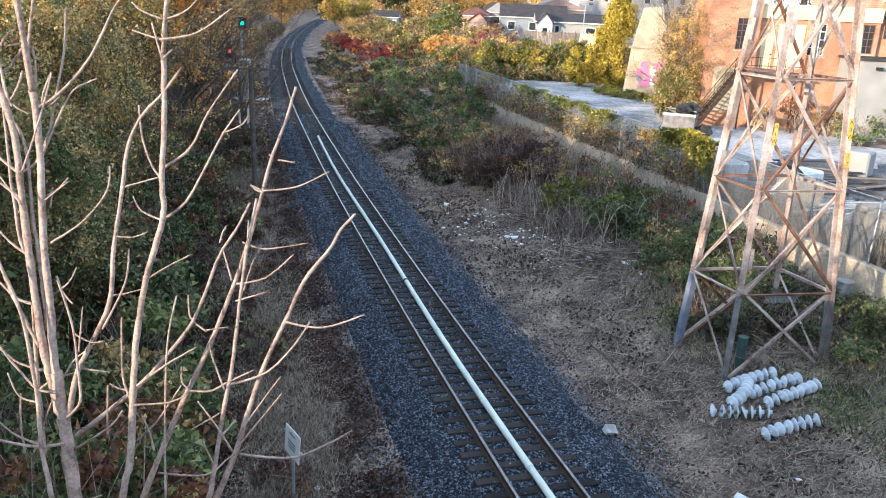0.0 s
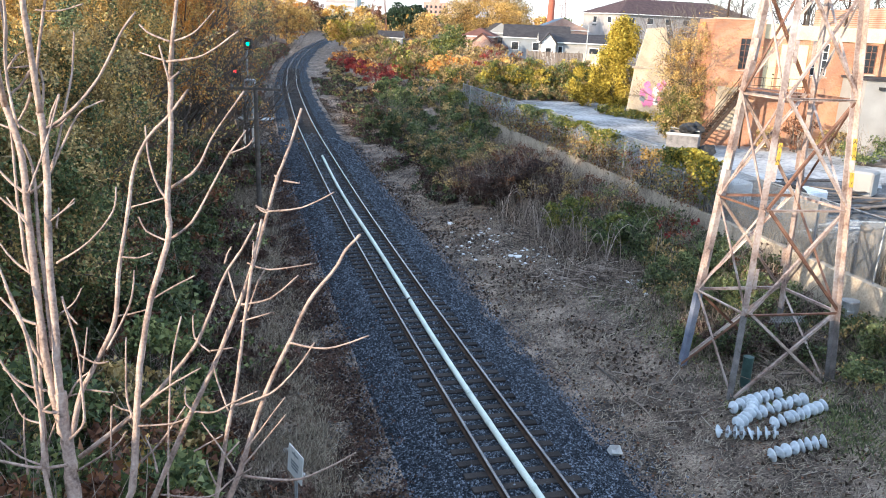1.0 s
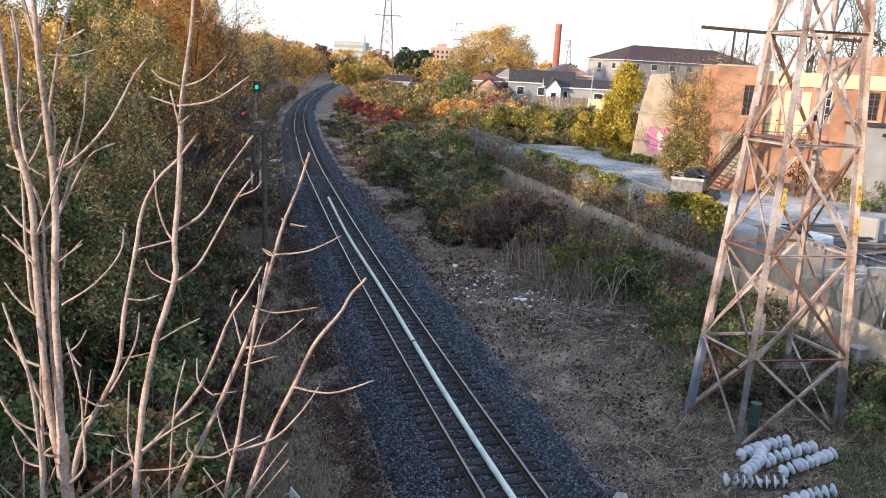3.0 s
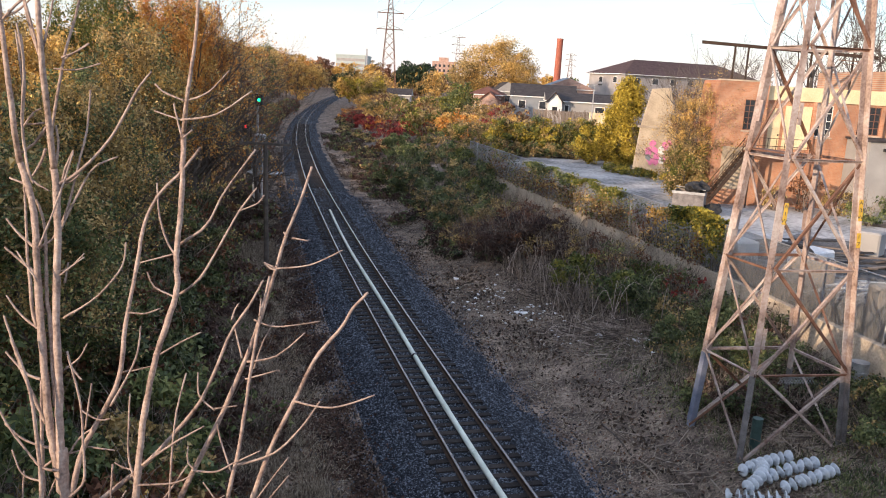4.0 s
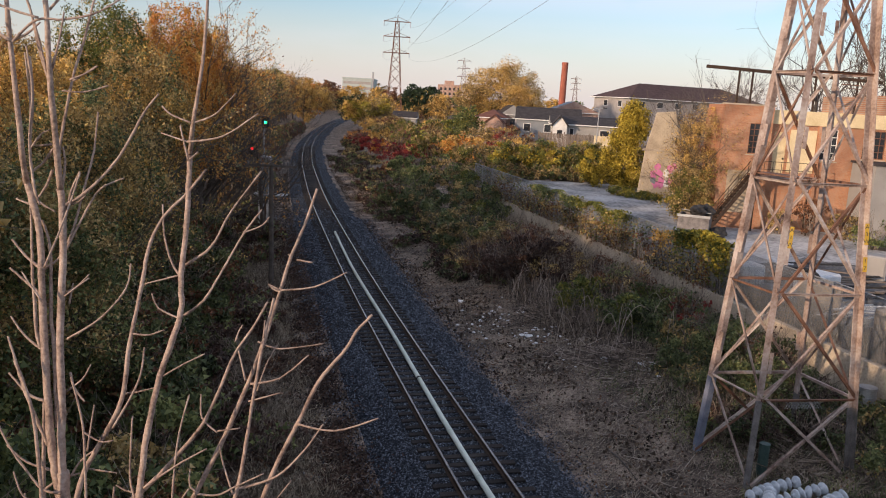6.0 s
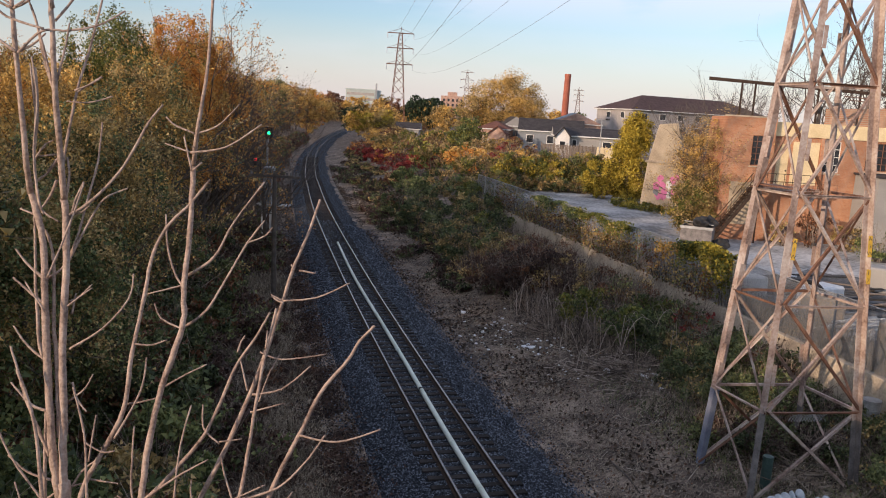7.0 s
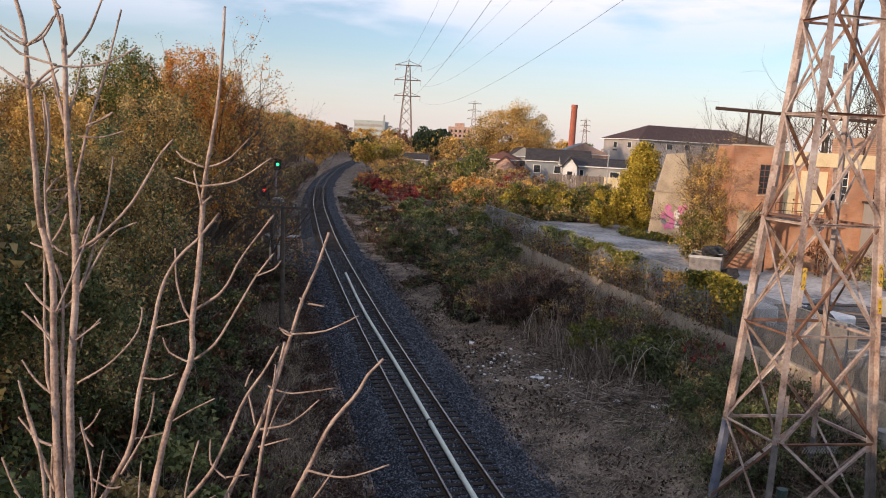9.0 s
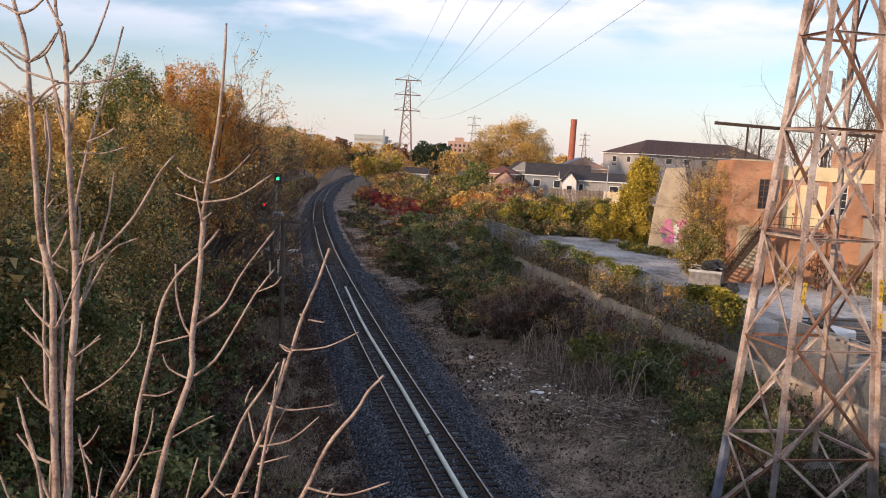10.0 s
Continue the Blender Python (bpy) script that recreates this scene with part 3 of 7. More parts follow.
for sign in (1, -1):
    a, b, c = _n.new("ShaderNodeMath"), _n.new("ShaderNodeMath"), _n.new("ShaderNodeMath")
    a.operation, a.inputs[1].default_value = "MULTIPLY_ADD", sign
    _l.new(_sep.outputs["Z"], a.inputs[0])
    _l.new(_sep.outputs["Y"], a.inputs[2])
    b.operation, b.inputs[1].default_value = "PINGPONG", 0.027
    _l.new(a.outputs[0], b.inputs[0])
    c.operation, c.inputs[1].default_value = "LESS_THAN", 0.0040
    _l.new(b.outputs[0], c.inputs[0])
    _waves.append(c)
_mx = _n.new("ShaderNodeMath")
_mx.operation = "MAXIMUM"
_l.new(_waves[0].outputs[0], _mx.inputs[0])
_l.new(_waves[1].outputs[0], _mx.inputs[1])
_tr, _ms = _n.new("ShaderNodeBsdfTransparent"), _n.new("ShaderNodeMixShader")
_l.new(_mx.outputs[0], _ms.inputs[0])
_l.new(_tr.outputs[0], _ms.inputs[1])
_l.new(_n["Principled BSDF"].outputs[0], _ms.inputs[2])
_l.new(_ms.outputs[0], _n["Material Output"].inputs[0])
_n["Principled BSDF"].inputs["Base Color"].default_value = (0.26, 0.28, 0.31, 1)
_n["Principled BSDF"].inputs["Roughness"].default_value = 0.5
_n["Principled BSDF"].inputs["Metallic"].default_value = 0.5

fence = empty("chain_link_fence", "grey chain-link fence along the top of the retaining wall", "fence")


def on_wall(y, z):
    return Vector((wall_x(y) + 0.16, y, z))


FENCE_H = 2.25
fy = [25.5 + 3.0 * k for k in range(17)] + [76.0]
for y in fy:
    lean = Vector((random.uniform(-0.06, 0.06), random.uniform(-0.06, 0.06), 0))
    part("post", cyl(bmesh.new(), on_wall(y, 2.15), on_wall(y, 2.2 + FENCE_H) + lean, 0.035, 0.035, 8), M_GALV, fence)
for a, b in zip(fy, fy[1:]):
    part("top_rail", cyl(bmesh.new(), on_wall(a, 2.2 + FENCE_H - 0.03), on_wall(b, 2.2 + FENCE_H - 0.03), 0.022, 0.022, 6), M_GALV, fence)
    v = [on_wall(a, 2.22), on_wall(b, 2.22), on_wall(b, 2.2 + FENCE_H - 0.05), on_wall(a, 2.2 + FENCE_H - 0.05)]
    w = [q + Vector((0.012, 0, 0)) for q in v]
    obj("wire_panel", [tuple(q) for q in v + w], [(0, 1, 2, 3), (7, 6, 5, 4)], M_MESH, fence)

# ---- brick workshop with outside steps ----
shop = empty("brick_building", "orange-red brick workshop with outside steps, sunlit above", "building")


def holed_wall(x0, x1, z0, z1, y, thick, holes):
    """A wall facing the yard with openings (x0, x1, z0, z1) right through it."""
    xs = sorted({x0, x1, *[h[0] for h in holes], *[h[1] for h in holes]})
    zs = sorted({z0, z1, *[h[2] for h in holes], *[h[3] for h in holes]})
    bm = bmesh.new()
    for a, b in zip(xs, xs[1:]):
        for c, d in zip(zs, zs[1:]):
            if not any(h[0] <= a and b <= h[1] and h[2] <= c and d <= h[3] for h in holes):
                box(bm, a, b, y, y + thick, c, d)
    bmesh.ops.remove_doubles(bm, verts=bm.verts, dist=0.0005)
    return bm


def paned_window(parent, x0, x1, z0, z1, y, cols, rows, frame_mat, name="window"):
    win = boxed(name, (x0, x1, y + 0.10, y + 0.12, z0, z1), M_GLASS, parent)
    bm = bmesh.new()
    for k in range(cols + 1):
        x = x0 + (x1 - x0) * k / cols
        t = 0.05 if k in (0, cols) else 0.022
        box(bm, x - t, x + t, y + 0.05, y + 0.094, z0, z1)
    for k in range(rows + 1):
        z = z0 + (z1 - z0) * k / rows
        t = 0.05 if k in (0, rows) else 0.022
        box(bm, x0, x1, y + 0.04, y + 0.096, z - t, z + t)
    part("frame", bm, frame_mat, win)
    boxed("sill", (x0 - 0.12, x1 + 0.12, y - 0.08, y + 0.04, z0 - 0.14, z0 - 0.052), M_CONC, win, bevel=0.01)
    return win


BY = 59.0
part("wall", holed_wall(18.2, 21.75, 2.0, 10.95, BY, 0.35, [(20.15, 21.25, 7.55, 9.7)]), M_BRICK, shop)
boxed("wall", (18.2, 18.55, BY + 0.354, 63, 2.0, 10.95), M_BRICK, shop)
part("wall", holed_wall(21.75, 30.5, 2.0, 9.75, BY + 0.6, 0.35, [(22.2, 23.1, 6.2, 9.2), (25.55, 26.75, 7.3, 9.55), (28.6, 30.2, 7.6, 9.6)]), M_BRICK, shop)
boxed("fascia", (21.75, 30.5, BY + 0.45, BY + 0.95, 9.754, 10.75), M_CREAM, shop, "cream painted fascia band")
boxed("roof", (18.556, 30.3, BY + 0.96, 63, 10.3, 10.6), M_ROOF, shop)
boxed("back_wall", (18.2, 31, 63.004, 63.3, 2.0, 10.6), M_BRICK, shop)
boxed("coping", (18.1, 21.85, BY - 0.06, BY + 0.42, 10.954, 11.06), M_CONC, shop, bevel=0.01)
paned_window(shop, 20.15, 21.25, 7.55, 9.7, BY + 0.02, 3, 5, M_RUST)
paned_window(shop, 25.55, 26.75, 7.3, 9.55, BY + 0.62, 3, 4, M_WHITE)
paned_window(shop, 28.6, 30.2, 7.6, 9.6, BY + 0.62, 4, 4, M_RUST)
door = boxed("door", (22.2, 23.1, BY + 0.7, BY + 0.76, 6.2, 9.2), M_CREAM, shop, "cream painted upper door")
boxed("door_handle", (22.95, 23.03, BY + 0.62, BY + 0.697, 7.2, 7.32), M_DARK, door)
boxed("opening_reveal", (23.3, 25.2, BY + 0.55, BY + 0.597, 6.3, 9.4), M_CREAM, shop, "boarded tall opening painted cream")
boxed("pilaster", (25.25, 25.5, BY + 0.40, BY + 0.597, 2.0, 9.75), M_BRICK, shop)
boxed("render_patch", (18.9, 20.6, BY - 0.025, BY - 0.004, 3.2, 6.3), M_PLASTER, shop, "patch of flaking pale render")
# white painted annexe in front of the far end
annex = empty("white_annexe", "white painted low annexe beside the brick workshop", "building")
boxed("wall", (28.0, 34, 56.0, 59.5, 2.0, 7.3), M_DIMWHITE, annex)
boxed("roof", (27.85, 34.2, 55.85, 59.55, 7.304, 7.45), M_ROOF, annex)
boxed("wall_light", (28.9, 29.3, 55.75, 55.996, 6.7, 6.9), M_DARK, annex, "small dark wall lamp")
upper = empty("upper_block", "brick upper block with cream trim and barred window", "building")
boxed("wall", (30.55, 38, 59.96, 72, 2.0, 12.2), M_BRICK, upper)
boxed("trim", (30.5, 38, 59.7, 59.955, 11.2, 11.6), M_CREAM, upper)
boxed("awning", (30.6, 34, 59.3, 59.954, 10.2, 10.45), M_GREENCAN, upper, "green painted canopy")
boxed("window", (31.0, 33.0, 59.85, 59.957, 8.7, 10.1), M_GLASS, upper)

# landing, steps and railings of dark steel
stair = empty("outside_stair", "dark steel outside stair up to a landing", "stairs")
boxed("landing", (20.3, 24.6, 57.6, 58.9, 6.0, 6.12), M_RUST, stair)
N_STEP = 15
for k in range(N_STEP):
    x, z = 20.2 - 0.17 * k, 5.9 - 0.255 * k
    boxed("tread", (x - 0.2, x + 0.08, 57.7, 58.7, z, z + 0.035), M_RAILSIDE, stair)
for y in (57.66, 58.74):
    part("stringer", beam(bmesh.new(), (20.4, y, 6.0), (17.7, y, 2.05), 0.05, 0.24, (0, 0, 1)), M_RAILSIDE, stair)
    part("handrail", beam(bmesh.new(), (20.4, y, 7.0), (17.7, y, 3.05), 0.045, 0.045), M_RAILSIDE, stair)
    for k in range(5):
        q = Vector((20.3, y, 5.9)).lerp(Vector((17.8, y, 2.2)), k / 4)
        part("baluster", beam(bmesh.new(), q, q + Vector((0, 0, 1.05)), 0.035), M_RAILSIDE, stair)
for z in (6.55, 7.1):
    part("handrail", beam(bmesh.new(), (20.4, 57.62, z), (24.6, 57.62, z), 0.04), M_RAILSIDE, stair)
for k in range(8):
    part("baluster", beam(bmesh.new(), (20.4 + 0.6 * k, 57.62, 6.12), (20.4 + 0.6 * k, 57.62, 7.12), 0.03), M_RAILSIDE, stair)
for x in (20.6, 24.3):
    part("post", beam(bmesh.new(), (x, 57.7, 2.0), (x, 57.7, 6.0), 0.09), M_RAILSIDE, stair)

# steel beam on posts over the roof
gantry = empty("roof_gantry", "dark steel beam carried on posts above the workshop roof", "gantry")
part("beam", beam(bmesh.new(), (17.4, 62, 13.7), (30.5, 62, 13.2), 0.16, 0.24), M_RAILSIDE, gantry)
for x in (19.9, 20.9, 25.6, 28.7):
    part("post", beam(bmesh.new(), (x, 62, 10.6), (x, 62, 13.5), 0.12), M_RAILSIDE, gantry)
for x0, x1, z in ((27.4, 30.2, 12.9), (27.8, 30.0, 12.65)):
    part("slat", beam(bmesh.new(), (x0, 61.7, z), (x1, 61.7, z - 0.1), 0.3, 0.05), M_RUST, gantry)

# ruined concrete gable with spray paint
bm = bmesh.new()
outline = [(16.95, 2.0), (21.2, 2.0), (20.9, 6.6), (20.0, 10.3), (18.15, 10.1), (17.35, 6.3)]
f0 = [bm.verts.new((x, 80.0, z)) for x, z in outline]
f1 = [bm.verts.new((x + 0.6, 82.4, z)) for x, z in outline]
bm.faces.new(f0)
bm.faces.new(f1[::-1])
for i in range(6):
    bm.faces.new((f0[i], f1[i], f1[(i + 1) % 6], f0[(i + 1) % 6]))
bmesh.ops.recalc_face_normals(bm, faces=bm.faces)
bmesh.ops.bevel(bm, geom=list(bm.edges), offset=0.06, segments=1, affect="EDGES")
gable = tagged(part("concrete_gable", bm, M_PLASTER), "pale weathered concrete end wall with pink spray paint", "ruined wall")
boxed("ledge", (17.1, 21.0, 79.9, 79.996, 6.35, 6.55), M_CONC, gable)
rg = random.Random(4)
for k in range(22):
    bm = bmesh.new()
    x, z = rg.uniform(18.1, 20.4), rg.uniform(2.9, 5.0)
    ring = [(x + rg.uniform(0.2, 0.42) * math.cos(a), z + rg.uniform(0.2, 0.5) * math.sin(a)) for a in [i * 0.785 for i in range(8)]]
    lo = [bm.verts.new((a, 79.985 - 0.002 * k, b)) for a, b in ring]
    hi = [bm.verts.new((a, 79.982 - 0.002 * k, b)) for a, b in ring]
    bm.faces.new(hi)
    for i in range(8):
        bm.faces.new((lo[i], lo[(i + 1) % 8], hi[(i + 1) % 8], hi[i]))
    part("graffiti", bm, (M_PINK, M_PINK, M_WHITE, M_BLUEGREY)[k % 4], gable)

# ---- houses beyond the yard ----


def house(name, label, at, w, d, wall_h, roof_h, wall_mat, roof_mat, windows=(), hip=False, category="house", over=0.4):
    """Front wall along x at y 0, depth d behind it. windows: (x0, x1, z0, z1) on the front; 's' first for the left side."""
    h = empty(name, label, category, "houses beyond the yard", at=at)
    boxed("wall", (0, w, 0, d, -6, wall_h), wall_mat, h)
    bm = bmesh.new()
    e = [(-over, -over), (w + over, -over), (w + over, d + over), (-over, d + over)]
    lo = [bm.verts.new((x, y, wall_h + 0.004)) for x, y in e]
    mid = [bm.verts.new((x, y, wall_h + 0.18)) for x, y in e]
    if w >= d:
        r = d / 2 if hip else -over
        ridge = [bm.verts.new((r, d / 2, wall_h + roof_h)), bm.verts.new((w - r, d / 2, wall_h + roof_h))]
        tops = [(mid[0], mid[1], ridge[1], ridge[0]), (mid[2], mid[3], ridge[0], ridge[1]), (mid[1], mid[2], ridge[1]), (mid[3], mid[0], ridge[0])]
    else:
        r = w / 2 if hip else -over
        ridge = [bm.verts.new((w / 2, r, wall_h + roof_h)), bm.verts.new((w / 2, d - r, wall_h + roof_h))]
        tops = [(mid[1], mid[2], ridge[1], ridge[0]), (mid[3], mid[0], ridge[0], ridge[1]), (mid[0], mid[1], ridge[0]), (mid[2], mid[3], ridge[1])]
    for k, f in enumerate(tops):
        face = bm.faces.new(f)
        if not hip and k > 1:
            face.material_index = 1
    bm.faces.new(lo[::-1])
    for i in range(4):
        face = bm.faces.new((lo[i], lo[(i + 1) % 4], mid[(i + 1) % 4], mid[i]))
        face.material_index = 2
    part("roof", bm, [roof_mat, wall_mat, M_WHITE], h)
    for q in windows:
        if q[0] == "s":
            win = boxed("window", (-0.05, -0.004, q[1], q[2], q[3], q[4]), M_WHITE, h)
            boxed("pane", (-0.07, -0.054, q[1] + 0.1, q[2] - 0.1, q[3] + 0.1, q[4] - 0.1), M_GLASS, win)
        else:
            win = boxed("window", (q[0], q[1], -0.05, -0.004, q[2], q[3]), M_WHITE, h)
            boxed("pane", (q[0] + 0.1, q[1] - 0.1, -0.07, -0.054, q[2] + 0.1, q[3] - 0.1), M_GLASS, win)
    return h


cottage_pink = house("small_house", "pale pink brick house with a brown hipped roof", pose(0.9, 150, 2.4, 0, 0, -8), 5.6, 9, 5.0, 1.6, M_BRICKPALE, M_ROOFRED, [(1.0, 1.9, 2.6, 4.2), (3.4, 4.4, 2.6, 4.2)], True)
house("side_house", "white gabled house with a dark roof", pose(6.3, 162, 2.4, 0, 0, 6), 4.2, 12, 5.6, 2.0, M_DIMWHITE, M_ROOF, [(1.5, 2.7, 3.6, 5.0)])
house("long_house", "blue-grey house with a long dark roof", pose(8.6, 150, 2.6, 0, 0, -4), 11.5, 9, 4.9, 2.4, M_BLUEGREY, M_ROOF, [(1.2, 2.6, 2.8, 4.3), (5.0, 6.6, 2.8, 4.3), (8.6, 9.8, 2.8, 4.3)])
bungalow = house("bungalow", "low white bungalow with a black shingle roof", pose(13.4, 132, 2.6, 0, 0, -3), 12.2, 8, 4.7, 1.5, M_DIMWHITE, M_ROOF, [(1.6, 2.4, 3.0, 4.3), (2.7, 3.5, 3.0, 4.3), (7.6, 9.2, 3.0, 4.2), ("s", 3, 5, 2.8, 4.3)])
house("grey_hall", "low hall with a wide grey roof", pose(17.8, 185, 3.0, 0, 0, 0), 11, 12, 6.0, 2.6, M_BRICKPALE, M_BLUEGREY, [])
house("apartment_block", "long three-storey grey block with a dark hipped roof", pose(36.6, 190, 2.8, 0, 0, 24), 40, 15, 10.3, 3.8, M_SIDING, M_ROOFBROWN, [(2.5 + 5.2 * k, 4.3 + 5.2 * k, z, z + 1.5) for k in range(9) for z in (5.4, 8.3)] + [("s", 3, 4.6, 8.3, 9.8), ("s", 9, 10.6, 8.3, 9.8)], True, "apartment building", 0.7)



def gable_wing(h, x0, x1, y0, y1, eave, ridge, wall_mat, roof_mat):
    """A small wing with its gable to the front, added to a house; the roof planes oversail the wall."""
    bm = box(bmesh.new(), x0, x1, y0, y1, -6, eave)
    xm = (x0 + x1) / 2
    tri = [[bm.verts.new(q) for q in ((x0, y, eave + 0.004), (x1, y, eave + 0.004), (xm, y, ridge))] for y in (y0, y1)]
    bm.faces.new(tri[0])
    bm.faces.new(tri[1][::-1])
    part("wing_wall", bm, wall_mat, h)
    for s in (-1, 1):
        bm = bmesh.new()
        xe = x0 - 0.3 if s < 0 else x1 + 0.3
        q = [(xm, ridge + 0.02), (xe, eave - 0.2), (xe, eave - 0.02), (xm, ridge + 0.2)]
        a, b = [[bm.verts.new((x, y, z)) for x, z in q] for y in (y0 - 0.35, y1)]
        bm.faces.new(a)
        bm.faces.new(b[::-1])
        for i in range(4):
            bm.faces.new((a[i], b[i], b[(i + 1) % 4], a[(i + 1) % 4]))
        bmesh.ops.recalc_face_normals(bm, faces=bm.faces)
        part("wing_roof", bm, roof_mat, h)


gable_wing(bungalow, 0.0, 2.2, -1.6, 3.0, 4.7, 6.1, M_WHITE, M_ROOF)
win = boxed("window", (0.6, 1.6, -1.66, -1.604, 2.6, 4.0), M_WHITE, bungalow)
boxed("pane", (0.7, 1.5, -1.68, -1.664, 2.7, 3.9), M_GLASS, win)
gable_wing(cottage_pink, 2.2, 5.4, -2.4, 3.0, 4.3, 5.6, M_BRICKPALE, M_ROOFRED)
wood = empty("wooden_fence", "grey weathered board fence in front of the bungalow", "fence")
for k in range(60):
    x = 10.5 + 0.2 * k
    boxed("board", (x, x + 0.17, 124.0 - 0.02 * k, 124.04 - 0.02 * k, 2.2, 6.15 + 0.05 * math.sin(k * 2.1)), M_WOOD if k < 42 else M_CREAM, wood, bevel=0.01)
for k in range(7):
    boxed("post", (10.5 + 1.95 * k, 10.64 + 1.95 * k, 124.1, 124.24, 2.2, 6.4), M_WOOD, wood)

lamp = empty("street_lamp", "slim grey steel street lamp in the yard", "street lamp")
part("pole", cyl(bmesh.new(), (18.8, 120, 2.2), (18.8, 120, 10.2), 0.11, 0.07, 10), M_GALV, lamp)
part("arm", beam(bmesh.new(), (18.0, 120, 10.2), (19.6, 120, 10.3), 0.1), M_GALV, lamp)
boxed("lamp_head", (19.3, 19.9, 119.85, 120.15, 10.25, 10.42), M_DARK, lamp, bevel=0.03)

stack = empty("chimney_stack", "tall round red brick factory chimney", "chimney")
part("shaft", cyl(bmesh.new(), (27.5, 250, 1.5), (27.7, 250, 22.7), 1.12, 0.92, 24), M_STACK, stack)
part("cap_ring", cyl(bmesh.new(), (27.7, 250, 22.704), (27.7, 250, 23.6), 0.99, 0.97, 24), M_STACK, stack)

far = empty("office_block", "pale green glazed office block far along the line", "building")
boxed("wall", (-80, -62, 500, 530, 2, 20.5), M_GREENGLASS, far)
boxed("roof", (-80.3, -61.7, 499.7, 530.3, 20.504, 21.2), M_GREENGLASS, far)
for k in range(5):
    boxed("window_band", (-79.5, -62.5, 499.9, 499.996, 4.6 + 3.2 * k, 6.2 + 3.2 * k), M_SIDING, far)
mast = tagged(part("mast", beam(bmesh.new(), (-61, 498, 2), (-61, 498, 25), 0.9), M_GALV), "slim grey mast beside the far office block", "mast")
red = empty("red_block", "distant reddish brick apartment block", "apartment building")
boxed("wall", (-22, -7, 520, 540, 2, 20.5), M_BRICKPALE, red)
boxed("roof_house", (-18, -12, 524, 534, 20.504, 23), M_BRICKPALE, red)
for r in range(5):
    for c in range(5):
        boxed("window", (-20.5 + 2.8 * c, -19.2 + 2.8 * c, 519.9, 519.996, 5 + 3 * r, 6.6 + 3 * r), M_GLASS, red)
cottage = house("white_cottage", "small white house among far trees", pose(-20.5, 215, 1.6), 6, 6, 3.4, 1.8, M_DIMWHITE, M_ROOF, [(1, 2.2, 1.6, 2.8), (4.4, 5.6, 1.6, 2.8)])

# ---- pylons and wires ----


def pylon(name, base, height, arms, half, label, w0=3.0):
    p = empty(name, label, "power tower", "pylons of the line")
    b = Vector(base)

    def leg(i, z):
        s = w0 * (1 - z / height) ** 1.0 * 0.8 + 0.55
        return b + Vector((s * (1, 1, -1, -1)[i], s * (1, -1, -1, 1)[i], z))
    zs = [0.0]
    while zs[-1] < height - 1.5:
        zs.append(min(height, zs[-1] + max(1.6, 4.2 * (1 - zs[-1] / height) + 1.2)))
    for i in range(4):
        part("leg", beam(bmesh.new(), leg(i, 0), leg(i, height), 0.19), M_RUST, p)
    for a, c in zip(zs, zs[1:]):
        bm = bmesh.new()
        for i in range(4):
            beam(bm, leg(i, a), leg((i + 1) % 4, c), 0.10)
            beam(bm, leg((i + 1) % 4, a), leg(i, c), 0.10)
        tagged(part("bracing", bm, M_RUST, p), kind="stuff")
    for z in arms:
        bm = bmesh.new()
        beam(bm, b + Vector((0, 0, z)) - ACROSS * half, b + Vector((0, 0, z)) + ACROSS * half, 0.3)
        for s in (-1, 1):
            beam(bm, b + Vector((0, 0, z + 1.6)), b + Vector((0, 0, z)) + ACROSS * half * s, 0.12)
        arm = part("cross_arm", bm, M_RUST, p)
        for s in (-1, 1):
            q = b + Vector((0, 0, z)) + ACROSS * half * s
            part("insulator", cyl(bmesh.new(), q, q - Vector((0, 0, 1.8)), 0.16, 0.16, 8), M_PORC, arm)
    part("peak", beam(bmesh.new(), b + Vector((0, 0, height)), b + Vector((0.2, 0, height + 2.0)), 0.2), M_RUST, p)
    return p


P1 = (-27.4, 287, 0.5)
pylon("pylon", P1, 36.0, [25.2, 30.7, 35.8], 4.6, "red-brown steel lattice pylon beside the line")
pylon("pylon", (-6.5, 560, 2.0), 36.0, [25.2, 30.7, 35.8], 4.6, "distant steel lattice pylon")
pylon("pylon", (88, 700, 2.0), 34.0, [24, 29, 33], 4.6, "faint distant steel lattice pylon")
for z, zp in zip(ARM_Z, (25.2, 30.7, 35.8)):
    for s in (-1, 1):
        a = T_MID + Vector((0, 0, z - 0.4)) + ACROSS * 4.4 * s
        b = Vector(P1) + Vector((0, 0, zp - 1.8)) + ACROSS * 4.6 * s
        pts = [a.lerp(b, k / 24) - Vector((0, 0, 4.5 * 4 * (k / 24) * (1 - k / 24))) for k in range(25)]
        v, f = tube(pts, [0.018] * 25, 5)
        tagged(obj("power_line", [tuple(q) for q in v], f, M_GREYSTEEL), "thin dark overhead power line", "cable", "overhead power lines")

# ---- trees and shrubs ----


